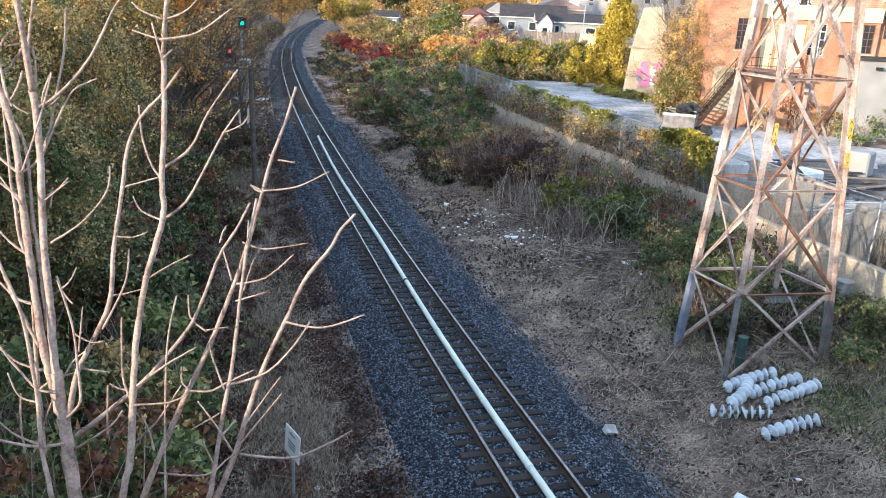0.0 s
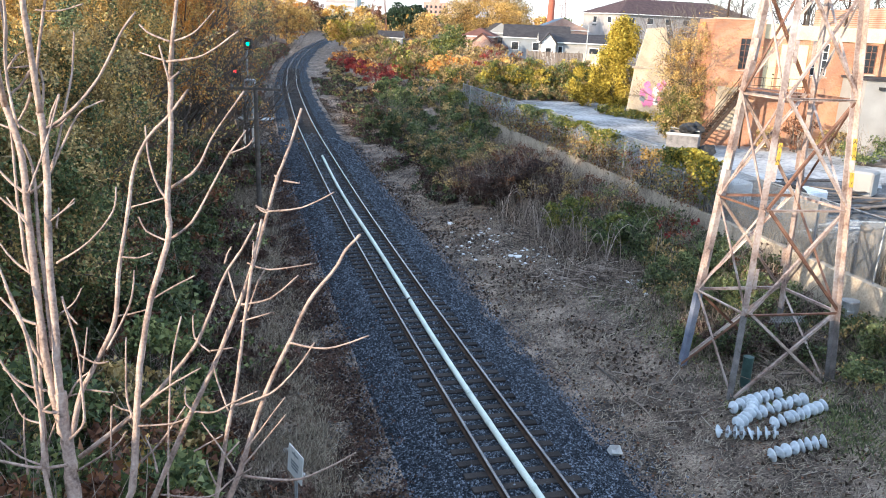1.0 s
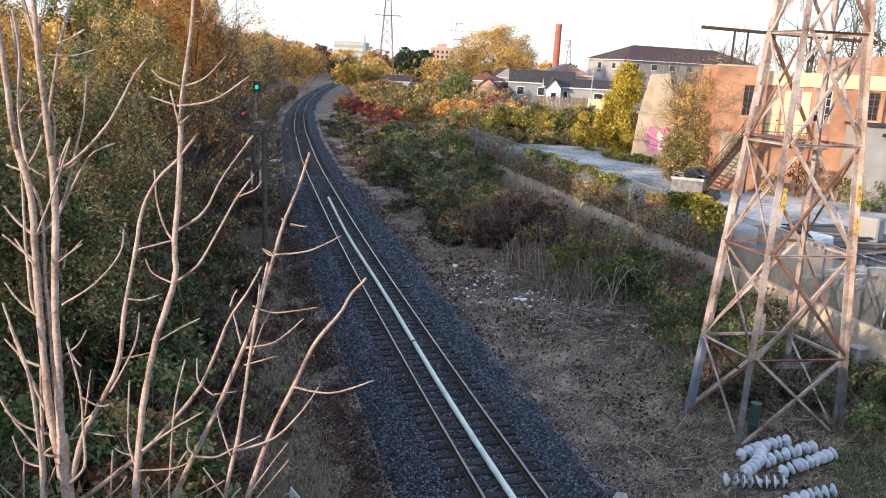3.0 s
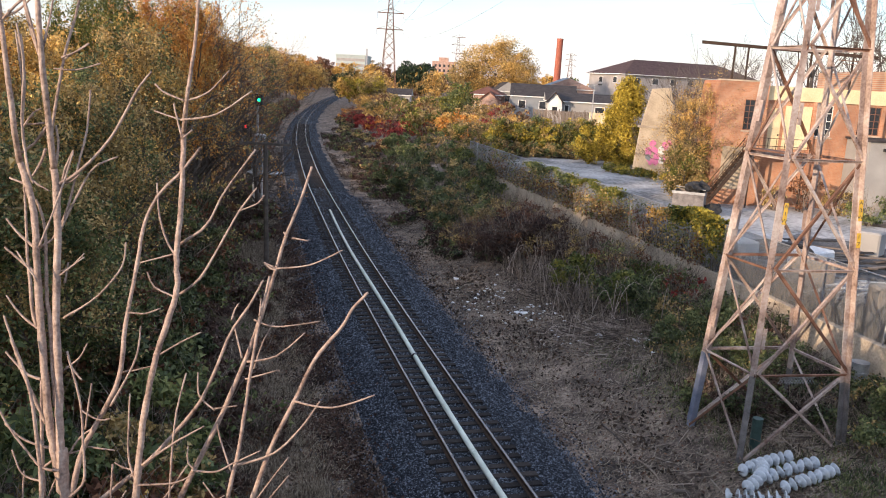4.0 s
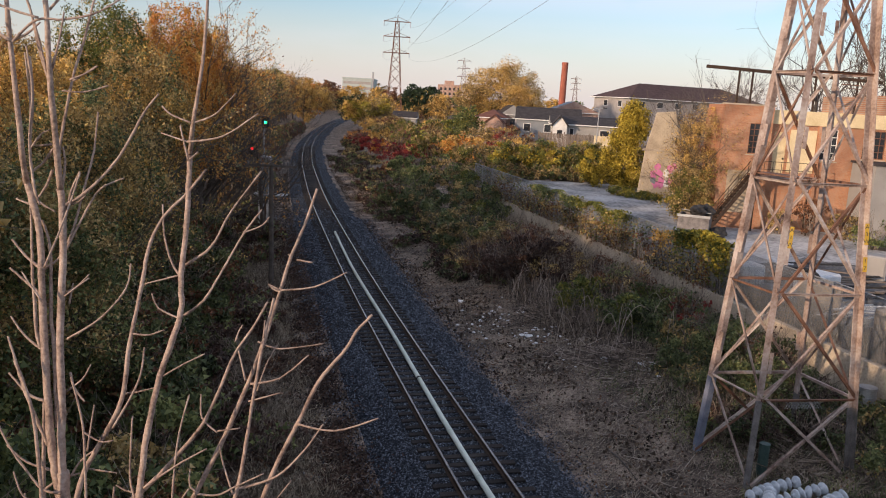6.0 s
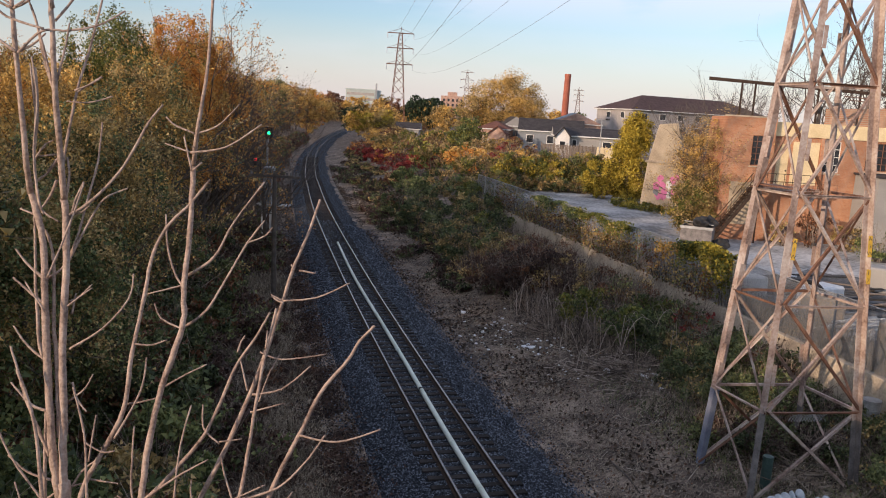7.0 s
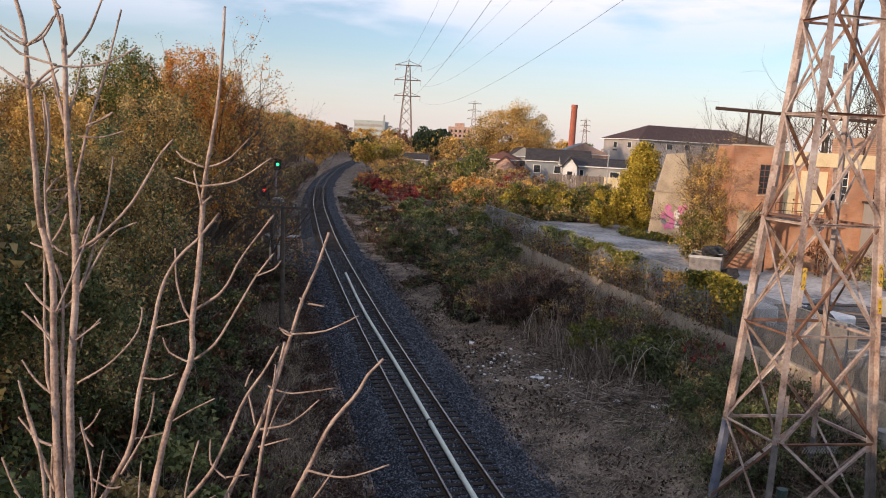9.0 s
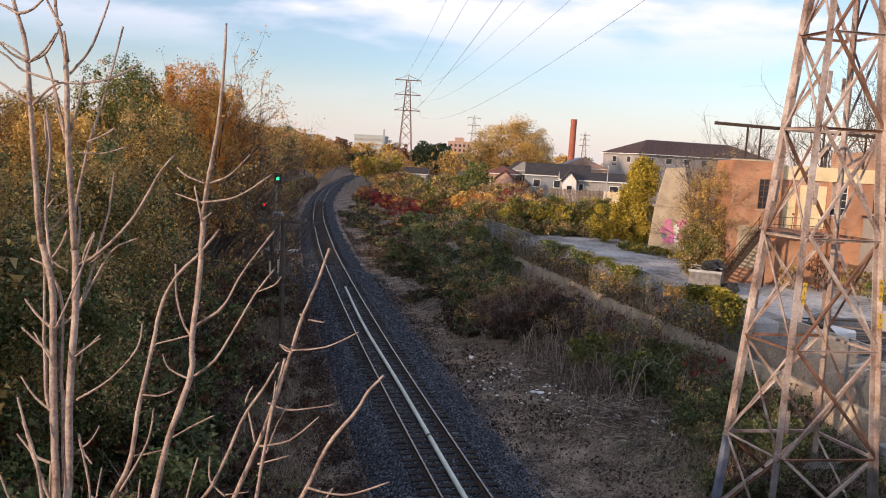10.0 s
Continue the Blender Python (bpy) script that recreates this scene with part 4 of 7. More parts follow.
def branching(rng, base, height, spread, levels=3, r0=0.14, up=0.75, fork=(3, 5)):
    """Trunk, limbs and twigs as tapered tubes; returns (trunk, limbs, tips)."""
    base = Vector(base)
    top = base + Vector((rng.normal() * 0.06 * height, rng.normal() * 0.06 * height, height * 0.62))
    trunk = smooth_line([base - Vector((0, 0, 0.3)), base.lerp(top, 0.4) + Vector((rng.normal() * 0.15, rng.normal() * 0.15, 0)), top], 4)
    rr = [r0 * (1 - 0.65 * i / (len(trunk) - 1)) for i in range(len(trunk))]
    tubes, tips = [], []

    def grow(p, d, length, r, level):
        q = p + d * length
        mid = p.lerp(q, 0.5) + Vector(rng.normal(size=3).tolist()) * length * 0.07
        tubes.append(tube([p, mid, q], [r, r * 0.75, r * 0.45], 5 if level < 2 else 3, False))
        if level >= levels:
            tips.append(q)
            tips.append(mid)
            return
        for _ in range(int(rng.integers(*fork))):
            nd = (d + Vector(rng.normal(size=3).tolist()) * 0.55 + Vector((0, 0, 0.22))).normalized()
            s = rng.uniform(0.35, 1.0)
            grow(p.lerp(q, s), nd, length * rng.uniform(0.5, 0.8), r * 0.5, level + 1)
    n = int(5 + height * 0.5)
    for k in range(n):
        s = 0.25 + 0.75 * k / n
        i = min(int(s * (len(trunk) - 1)), len(trunk) - 1)
        a = k * 2.4 + rng.uniform(0, 0.8)
        d = Vector((math.cos(a) * spread, math.sin(a) * spread, up * rng.uniform(0.5, 1.5))).normalized()
        grow(trunk[i], d, height * rng.uniform(0.24, 0.36), rr[i] * 0.55, 1)
    return tube(trunk, rr, 8), tubes, tips


def tree(x, y, h, crown, leaf_mats, leaves, size, label, seed, name="tree", group="", z=None, low=0.22, clump_r=0.55, bare=False, levels=3, sprays=46, tall=0.72, top=0.0):
    rng = np.random.default_rng(seed)
    z0 = gz(x, y) if z is None else z
    t = empty(name, label, "tree", group)
    trunk, limbs, tips = branching(rng, (x, y, z0), h, 0.8 if not bare else 0.7, levels, (0.018 if bare else 0.012) * h + 0.03)
    obj("trunk", [tuple(v) for v in trunk[0]], trunk[1], M_BARK, t, smooth=True)
    v, f = join_tubes(limbs)
    tagged(obj("branchwork", v, f, M_BARK, t), kind="stuff")
    if bare:
        return t
    for k, (lm, share) in enumerate(leaf_mats):
        n = int(leaves * share)
        zc = z0 + h * (low + (1 - low) / 2)
        body = clumps(rng, (x, y, zc), (crown, crown, h * (1 - low) / 2), sprays, int(n * 0.86), clump_r, tall, top)
        tp = np.array([tuple(q) for q in tips])
        near = tp[rng.integers(0, len(tp), n - len(body))] + rng.normal(size=(n - len(body), 3)) * 0.16
        c = np.concatenate([body, near])
        c = c[c[:, 2] > z0 + 0.1]
        v, f = leaf_blades(c, size, rng)
        obj("crown", v, f, lm, t)
    return t


def shrub(x, y, r, h, leaf_mats, leaves, size, label, seed, name="shrub", z=None, group="", stems=15, clump_r=0.28):
    rng = np.random.default_rng(seed)
    z0 = gz(x, y) if z is None else z
    t = empty(name, label, "shrub", group)
    tubes = []
    for k in range(stems):
        a, s = rng.uniform(0, 6.28), rng.uniform(0.2, 0.95)
        p = Vector((x + math.cos(a) * r * 0.25 * s, y + math.sin(a) * r * 0.25 * s, z0 - 0.1))
        q = Vector((x + math.cos(a) * r * s, y + math.sin(a) * r * s, z0 + h * rng.uniform(0.6, 1.05)))
        tubes.append(tube([p, p.lerp(q, 0.5) + Vector(rng.normal(size=3).tolist()) * 0.15 * r, q], [0.022, 0.015, 0.006], 4, False))
        for _ in range(5):
            b = p.lerp(q, rng.uniform(0.4, 0.95))
            tubes.append(tube([b, b + Vector(rng.normal(size=3).tolist()) * 0.3 * r + Vector((0, 0, 0.2 * h))], [0.009, 0.004], 3, False))
    v, f = join_tubes(tubes)
    tagged(obj("stalk_clump", v, f, M_STALK, t), kind="stuff")
    for lm, share in leaf_mats:
        n = int(leaves * share)
        c = clumps(rng, (x, y, z0 + h * 0.5), (r, r, h * 0.5), max(8, int(12 * r)), n, clump_r)
        c = c[c[:, 2] > z0 + 0.02]
        v, f = leaf_blades(c, size, rng)
        obj("foliage", v, f, lm, t)
    return t


WOOD = "trees along the line"
AUT = "autumn tree with thinning olive and gold leaves"
# the wood left of the line: x, y, height, crown radius, leaves, mix
rngw = np.random.default_rng(11)
# darkened green in a mix stands for the shaded hollow of the wood
LEFT = [
    (-13.5, 28, 10.2, 2.8, [(L_OLIVE, 0.5), (L_GOLD, 0.1), (L_SHADEGREEN, 0.4)]),
    (-17.5, 32, 11.5, 3.2, [(L_OLIVE, 0.3), (L_GOLD, 0.7)]),
    (-22.0, 38, 12.3, 3.3, [(L_OLIVE, 0.35), (L_ORANGE, 0.3), (L_GOLD, 0.35)]),
    (-15.6, 38, 12.2, 2.7, [(L_OLIVE, 0.5), (L_GOLD, 0.25), (L_SHADEGREEN, 0.25)]),
    (-19.8, 43, 14.7, 3.0, [(L_YGREEN, 0.6), (L_GREEN, 0.3), (L_GOLD, 0.1)]),
    (-25.0, 44, 12.6, 3.4, [(L_GOLD, 0.6), (L_OLIVE, 0.4)]),
    (-17.0, 47, 15.0, 2.8, [(L_ORANGE, 0.75), (L_GOLD, 0.25)]),
    (-17.6, 53, 14.6, 2.6, [(L_GOLD, 0.3), (L_OLIVE, 0.2), (L_ORANGE, 0.5)]),
    (-21.5, 53, 15.2, 3.4, [(L_OLIVE, 0.5), (L_ORANGE, 0.5)]),
    (-27.0, 56, 13.0, 3.6, [(L_GOLD, 0.7), (L_ORANGE, 0.3)]),
    (-21.0, 61, 13.0, 3.0, [(L_OLIVE, 0.5), (L_GOLD, 0.3), (L_ORANGE, 0.2)]),
    (-23.0, 66, 13.5, 3.4, [(L_OLIVE, 0.6), (L_ORANGE, 0.4)]),
    (-23.5, 76, 12.0, 3.0, [(L_OLIVE, 0.7), (L_RUSSET, 0.3)]),
    (-27.0, 80, 13.0, 3.5, [(L_GOLD, 0.5), (L_OLIVE, 0.5)]),
    (-11.2, 20, 8.0, 2.4, [(L_GREEN, 0.6), (L_OLIVE, 0.4)]),
    (-15.0, 22, 10.0, 3.0, [(L_OLIVE, 0.6), (L_GOLD, 0.2), (L_GREEN, 0.2)]),
    (-20.0, 27, 10.9, 3.2, [(L_OLIVE, 0.7), (L_GOLD, 0.3)]),
    (-32.0, 48, 11.5, 3.8, [(L_GOLD, 0.7), (L_ORANGE, 0.3)]),
]
for k, (x, y, h, cr, mix) in enumerate(LEFT):
    tree(x, y, h - gz(x, y) - 0.35, cr, mix, 32000, 0.072, AUT if k != 6 else "tall tree with bright orange autumn leaves", 100 + k, group=WOOD, low=0.16 if y < 36 else 0.30, clump_r=0.30, sprays=115, tall=1.5, top=0.55)
# thin, nearly leafless tree at the wood's edge
tree(-16.6, 50, 13.0, 2.4, [], 0, 0.1, "nearly bare grey tree with fine twigs", 140, bare=True, group=WOOD, levels=4)
tree(-14.9, 58.5, 12.0, 2.4, [(L_RUSSET, 1.0)], 500, 0.09, "bare grey tree with fine twigs", 142, group=WOOD, levels=4, low=0.4)
tree(-20.2, 69, 13.0, 2.4, [(L_RUSSET, 1.0)], 1500, 0.11, "grey tree with only a few russet leaves", 141, group=WOOD, levels=4)
for k, (x, y, h) in enumerate([(-17.2, 54.5, 12.6), (-19.2, 64.5, 12.6), (-18.4, 68.5, 12.8), (-19.0, 57.0, 13.6)]):
    tree(x, y, h, 2.2, [(L_RUSSET, 0.5), (L_GOLD, 0.5)], 900, 0.08, "grey tree with fine bare twigs and few leaves", 144 + k, group=WOOD, levels=4, low=0.3, sprays=60, clump_r=0.3)
# the wood continued unseen away from the line, added to shade its front trees
for k, (x, y, h) in enumerate([(-28.5, 30, 13), (-31, 35, 13.5), (-34, 28, 13.5), (-37, 33, 14), (-41, 26, 14.5), (-29, 38, 13), (-36, 41, 14), (-44, 33, 15)]):
    tree(x, y, h, 3.6, [(L_OLIVE, 0.6), (L_GOLD, 0.4)], 11000, 0.12, AUT, 150 + k, group=WOOD, low=0.06, clump_r=0.6, sprays=60)
# the wood continued unseen beside the bridge, added to shade line, bank and yard
for k, (x, y, h) in enumerate([(-12.5, 3, 9.6), (-15.5, 9.5, 10.2), (-18.5, -2, 10.5), (-23, 4, 13), (-17.5, 13.5, 13), (-14.5, 15, 11.5), (-20.5, 17, 13)]):
    tree(x, y, h, 3.4, [(L_OLIVE, 0.6), (L_GOLD, 0.4)], 17000, 0.15, AUT, 160 + k, group=WOOD, low=0.1, clump_r=0.6)
# far along the left of the curve
for k in range(26):
    y = 86 + 8.5 * k + rngw.uniform(-2, 2)
    x = float(track_x(y)) - (10.2 + 0.02 * (y - 86)) - rngw.uniform(0, 6)
    mix = [[(L_OLIVE, 1.0)], [(L_GOLD, 0.6), (L_OLIVE, 0.4)], [(L_RUSSET, 0.5), (L_ORANGE, 0.5)], [(L_OLIVE, 0.5), (L_GREEN, 0.5)]][k % 4]
    tree(x, y, rngw.uniform(10.5, 13) + 0.028 * (y - 86), 3.4 + 0.008 * (y - 86), mix, 3800, 0.25, AUT, 200 + k, group=WOOD, low=0.08, clump_r=0.7, levels=2)
    if k % 2:
        tree(x - 9, y + 3, rngw.uniform(12, 15) + 0.02 * (y - 86), 4.4, [(L_GOLD, 0.6), (L_OLIVE, 0.4)], 3000, 0.32, AUT, 240 + k, group=WOOD, low=0.1, clump_r=0.8, levels=2)

# green undergrowth along the wood's edge
UNDER = "undergrowth along the wood"
for k in range(46):
    y = 9.5 + 0.95 * k + rngw.uniform(-0.6, 0.6)
    u = -rngw.uniform(8.6, 15.0) if k % 3 else -rngw.uniform(8.2, 10.0)
    p = at_track(y, u)
    h = rngw.uniform(2.2, 4.4) * (0.75 if u > -10 else 1.0)
    # from y 23 on, darkened leaves stand for shade under the canopy
    mix = [[(L_GREEN, 1.0)], [(L_GREEN, 0.6), (L_RUSSET, 0.4)], [(L_GREEN, 0.55), (L_OLIVE, 0.45)], [(L_GREEN, 0.8), (L_GOLD, 0.2)]][k % 4] if y < 23 else [(L_SHADEGREEN, 0.8), (L_RUSSET, 0.2)]
    shrub(p.x, p.y, rngw.uniform(1.5, 2.3), h, mix, 3600, 0.12, "dense green shrub turning yellow in places", 300 + k, group=UNDER, clump_r=0.34)
for k in range(12):
    y = 56 + 7.5 * k
    p = at_track(y, -rngw.uniform(7.5, 9.5))
    shrub(p.x, p.y, 1.9, rngw.uniform(1.6, 2.8), [(L_RUSSET, 0.5), (L_OLIVE, 0.5)], 1200, 0.17, "brown and olive shrub beside the line", 360 + k, group=UNDER)

# dead brush, its dark colour also standing for deep shade beside the wood
for k in range(30):
    y = 24 + 2.9 * k + rngw.uniform(-0.8, 0.8)
    p = at_track(y, -rngw.uniform(5.6, 8.6))
    shrub(p.x, p.y, rngw.uniform(0.9, 1.5), rngw.uniform(0.8, 1.7), [(L_MAROON, 0.8), (L_GREEN, 0.2)], 900, 0.11, "dark tangle of dead brush beside the line", 420 + k, group="dead brush along the line", stems=22)

for k in range(34):
    y = 84 + 4.4 * k + rngw.uniform(-1, 1)
    p = at_track(y, -rngw.uniform(5.4, 7.6))
    mix = [[(L_RUSSET, 0.6), (L_GREEN, 0.4)], [(L_OLIVE, 0.5), (L_GREEN, 0.5)], [(L_MAROON, 0.6), (L_RUSSET, 0.4)]][k % 3]
    shrub(p.x, p.y, rngw.uniform(1.8, 2.6), rngw.uniform(1.8, 3.4), mix, 1100, 0.2, "brown and green brush beside the curve", 520 + k, group=UNDER, clump_r=0.4)

# right bank, from the tower along the wall to the far curve
BANK = "shrubs on the bank"
RIGHT = [
    (10.2, 35.0, 1.1, 1.9, [(L_RED, 0.25), (L_RUSSET, 0.4), (L_GREEN, 0.35)], 1100, 0.13, "low sumac with drooping dark red leaves"),
    (9.1, 36.6, 1.3, 1.5, [(L_GREEN, 0.7), (L_YGREEN, 0.3)], 2200, 0.11, "green and yellow bramble"),
    (7.6, 35.9, 1.4, 1.7, [(L_GREEN, 0.75), (L_YGREEN, 0.25)], 2600, 0.11, "leafy green bush below the wall"),
    (6.1, 38.8, 1.2, 1.9, [(L_YGREEN, 0.7), (L_GREEN, 0.3)], 2000, 0.11, "yellow-green bush below the wall"),
    (10.6, 31.5, 1.4, 1.5, [(L_SHADEGREEN, 1.0)], 2200, 0.10, "dark green bramble below the wall"),
    (9.4, 33.2, 1.2, 1.1, [(L_SHADEGREEN, 0.7), (L_OLIVE, 0.3)], 1800, 0.10, "dark green bramble below the wall"),
    (11.8, 29.0, 1.3, 1.4, [(L_SHADEGREEN, 0.9), (L_RUSSET, 0.1)], 2000, 0.10, "dark green bramble below the wall"),
    (2.0, 46.4, 2.0, 2.5, [(L_MAROON, 0.9), (L_RUSSET, 0.1)], 9000, 0.085, "dark maroon clump of dead weeds"),
    (3.9, 45.6, 2.1, 2.9, [(L_MAROON, 0.8), (L_RUSSET, 0.2)], 10000, 0.085, "dark maroon clump of dead weeds"),
    (5.4, 44.9, 1.7, 2.6, [(L_MAROON, 0.7), (L_OLIVE, 0.3)], 7000, 0.085, "dark clump of dead weeds"),
    (6.2, 42.6, 1.4, 2.2, [(L_MAROON, 0.4), (L_OLIVE, 0.6)], 3600, 0.08, "tangle of pale stalks and olive leaves"),
    (7.2, 41.2, 1.4, 2.2, [(L_OLIVE, 0.6), (L_RUSSET, 0.4)], 3600, 0.08, "tangle of pale stalks and olive leaves"),
    (8.2, 39.6, 1.3, 2.0, [(L_OLIVE, 0.5), (L_GREEN, 0.3), (L_RUSSET, 0.2)], 3400, 0.08, "tangle of pale stalks and olive leaves"),
    (9.0, 38.2, 1.2, 1.7, [(L_GREEN, 0.6), (L_RUSSET, 0.4)], 3000, 0.08, "tangle of stalks and dull green leaves"),
    (0.4, 50.6, 1.5, 1.4, [(L_OLIVE, 0.6), (L_MAROON, 0.4)], 3000, 0.09, "low olive and brown weeds on the bank"),
    (2.0, 52.6, 1.8, 1.9, [(L_GREEN, 0.5), (L_OLIVE, 0.5)], 5000, 0.09, "olive shrub in front of the wall"),
    (3.6, 53.6, 1.5, 1.8, [(L_OLIVE, 0.7), (L_RUSSET, 0.3)], 4200, 0.09, "olive shrub in front of the wall"),
    (-0.6, 56.5, 1.8, 1.8, [(L_SHADEGREEN, 0.7), (L_OLIVE, 0.3)], 5000, 0.10, "dark green shrub on the bank"),
    (-2.0, 62.0, 2.0, 2.0, [(L_SHADEGREEN, 0.8), (L_OLIVE, 0.2)], 5000, 0.10, "dark green shrub on the bank"),
    (-4.6, 71.0, 2.0, 2.2, [(L_SHADEGREEN, 0.9), (L_OLIVE, 0.1)], 5000, 0.12, "dark green shrub on the bank"),
    (-7.2, 80.0, 2.2, 2.4, [(L_SHADEGREEN, 0.8), (L_RUSSET, 0.2)], 5000, 0.13, "dark green shrub on the bank"),
    (1.6, 67.6, 2.0, 2.6, [(L_GREEN, 0.6), (L_OLIVE, 0.4)], 5000, 0.11, "olive green shrub beside the fence"),
    (1.0, 75.5, 2.2, 3.0, [(L_GREEN, 0.5), (L_YGREEN, 0.5)], 5000, 0.12, "leafy green shrub at the fence's end"),
    (10.6, 32.6, 1.3, 1.4, [(L_SHADEGREEN, 0.9), (L_RUSSET, 0.1)], 4600, 0.085, "dark green bramble below the wall"),
    (9.4, 31.2, 1.2, 1.0, [(L_SHADEGREEN, 0.9), (L_OLIVE, 0.1)], 4200, 0.085, "dark green bramble below the wall"),
    (11.6, 30.2, 1.3, 1.3, [(L_SHADEGREEN, 0.9), (L_MAROON, 0.1)], 4200, 0.085, "dark green bramble below the wall"),
    (10.4, 28.4, 1.2, 1.0, [(L_SHADEGREEN, 1.0)], 4200, 0.08, "dark green bramble behind the tower"),
    (11.9, 26.4, 1.3, 1.1, [(L_SHADEGREEN, 0.8), (L_MAROON, 0.2)], 4200, 0.08, "dark green bramble behind the tower"),
    (10.4, 25.4, 1.0, 0.7, [(L_SHADEGREEN, 0.8), (L_MAROON, 0.2)], 3000, 0.08, "dark green bramble behind the tower"),
    (8.7, 25.6, 1.0, 0.8, [(L_SHADEGREEN, 0.8), (L_MAROON, 0.2)], 2600, 0.08, "dark green bramble under the tower"),
    (9.7, 24.4, 0.9, 0.7, [(L_SHADEGREEN, 0.7), (L_MAROON, 0.3)], 2400, 0.08, "dark green bramble under the tower"),
    (11.3, 24.2, 1.1, 0.9, [(L_SHADEGREEN, 0.7), (L_MAROON, 0.3)], 2600, 0.08, "dark green bramble under the tower"),
    (9.0, 34.4, 1.2, 1.4, [(L_SHADEGREEN, 1.0)], 4200, 0.09, "dark green bramble below the wall"),
    (4.0, 51.0, 1.7, 2.2, [(L_RUSSET, 1.0)], 2000, 0.12, "russet shrub in front of the wall"),
    (5.4, 49.4, 1.5, 2.1, [(L_RUSSET, 0.7), (L_OLIVE, 0.3)], 1800, 0.12, "russet shrub in front of the wall"),
    (2.2, 55.5, 2.0, 2.0, [(L_OLIVE, 0.6), (L_GREEN, 0.4)], 2400, 0.13, "olive shrub in front of the wall"),
    (0.2, 60.5, 2.0, 2.1, [(L_SHADEGREEN, 0.7), (L_OLIVE, 0.3)], 2400, 0.14, "dark green shrub on the bank"),
    (2.0, 63.0, 1.9, 2.0, [(L_SHADEGREEN, 0.6), (L_YGREEN, 0.4)], 2200, 0.14, "dark green shrub on the bank"),
    (-1.6, 67.0, 2.0, 2.3, [(L_SHADEGREEN, 1.0)], 2200, 0.15, "dark green shrub on the bank"),
    (0.4, 71.0, 2.2, 2.6, [(L_SHADEGREEN, 0.6), (L_OLIVE, 0.4)], 2200, 0.15, "dark green shrub on the bank"),
    (-4.2, 76.0, 2.2, 2.6, [(L_SHADEGREEN, 0.8), (L_OLIVE, 0.2)], 2200, 0.16, "dark green shrub on the bank"),
    (-1.4, 79.5, 2.6, 3.2, [(L_GREEN, 0.5), (L_OLIVE, 0.5)], 2200, 0.17, "tall olive shrub on the bank"),
    (-6.2, 86.0, 2.6, 2.8, [(L_GREEN, 1.0)], 2200, 0.17, "round green shrub on the bank"),
    (-3.4, 91.0, 2.6, 3.2, [(L_OLIVE, 0.6), (L_GREEN, 0.4)], 2000, 0.18, "olive shrub on the bank"),
    (-7.4, 97.0, 2.6, 3.0, [(L_GREEN, 1.0)], 2000, 0.19, "round green shrub on the bank"),
    (-9.6, 104.0, 2.4, 2.0, [(L_RUSSET, 0.6), (L_OLIVE, 0.4)], 1700, 0.19, "russet shrub on the bank"),
    (-10.6, 113.0, 2.6, 2.4, [(L_RED, 1.0)], 1900, 0.2, "bright red sumac bush"),
    (-7.6, 117.0, 2.8, 2.8, [(L_RED, 1.0)], 1900, 0.2, "bright red sumac bush"),
    (-11.0, 125.0, 2.6, 2.4, [(L_RED, 0.7), (L_RUSSET, 0.3)], 1600, 0.22, "red and russet sumac bush"),
    (-4.0, 122.0, 3.0, 3.2, [(L_ORANGE, 0.7), (L_RUSSET, 0.3)], 1700, 0.22, "orange shrub on the bank"),
    (-14.5, 137.0, 2.8, 2.4, [(L_RED, 0.7), (L_ORANGE, 0.3)], 1500, 0.24, "red sumac bush on the bank"),
    (-17.5, 147.0, 3.2, 2.8, [(L_RED, 1.0)], 1500, 0.25, "bright red sumac bush"),
    (-12.5, 150.0, 3.2, 3.0, [(L_RED, 0.5), (L_RUSSET, 0.5)], 1500, 0.25, "red and russet sumac bush"),
    (-21.0, 162.0, 3.4, 2.6, [(L_RUSSET, 0.6), (L_RED, 0.4)], 1500, 0.27, "russet sumac bush on the bank"),
    (-24.0, 178.0, 3.6, 2.8, [(L_RUSSET, 0.5), (L_ORANGE, 0.5)], 1400, 0.3, "russet shrub by the curve"),
    (0.5, 100.0, 3.0, 3.4, [(L_OLIVE, 0.5), (L_YGREEN, 0.5)], 2000, 0.2, "olive shrub on the bank"),
    (-0.5, 110.0, 3.2, 4.2, [(L_GOLD, 0.6), (L_ORANGE, 0.4)], 2000, 0.22, "golden orange shrub behind the bank"),
    (4.5, 104.0, 2.6, 3.6, [(L_OLIVE, 1.0)], 1800, 0.2, "olive shrub behind the yard"),
    (5.2, 116.0, 2.4, 4.4, [(L_RED, 0.7), (L_RUSSET, 0.3)], 1500, 0.22, "tall dark red shrub by the houses"),
]
for k, (x, y, r, h, mix, n, s, lab) in enumerate(RIGHT):
    dry = any(q[0] in (L_MAROON, L_RUSSET) for q in mix)
    shrub(x, y, r, h, mix, int(n * (0.8 if dry else 1.5)), s * 0.9, lab, 1000 + k, group=BANK, clump_r=0.2 + 0.06 * r, stems=44 if dry else 15)
for k in range(34):
    y = 100 + 5.5 * k
    p = at_track(y, 17 + rngw.uniform(-3, 14))
    mix = [[(L_OLIVE, 1)], [(L_GOLD, 1)], [(L_YGREEN, 0.5), (L_OLIVE, 0.5)], [(L_RUSSET, 0.6), (L_OLIVE, 0.4)]][k % 4]
    shrub(p.x, p.y, 3.2, rngw.uniform(3, 5), mix, 1500, 0.26, "autumn shrub on the bank", 450 + k, group=BANK, clump_r=0.5)

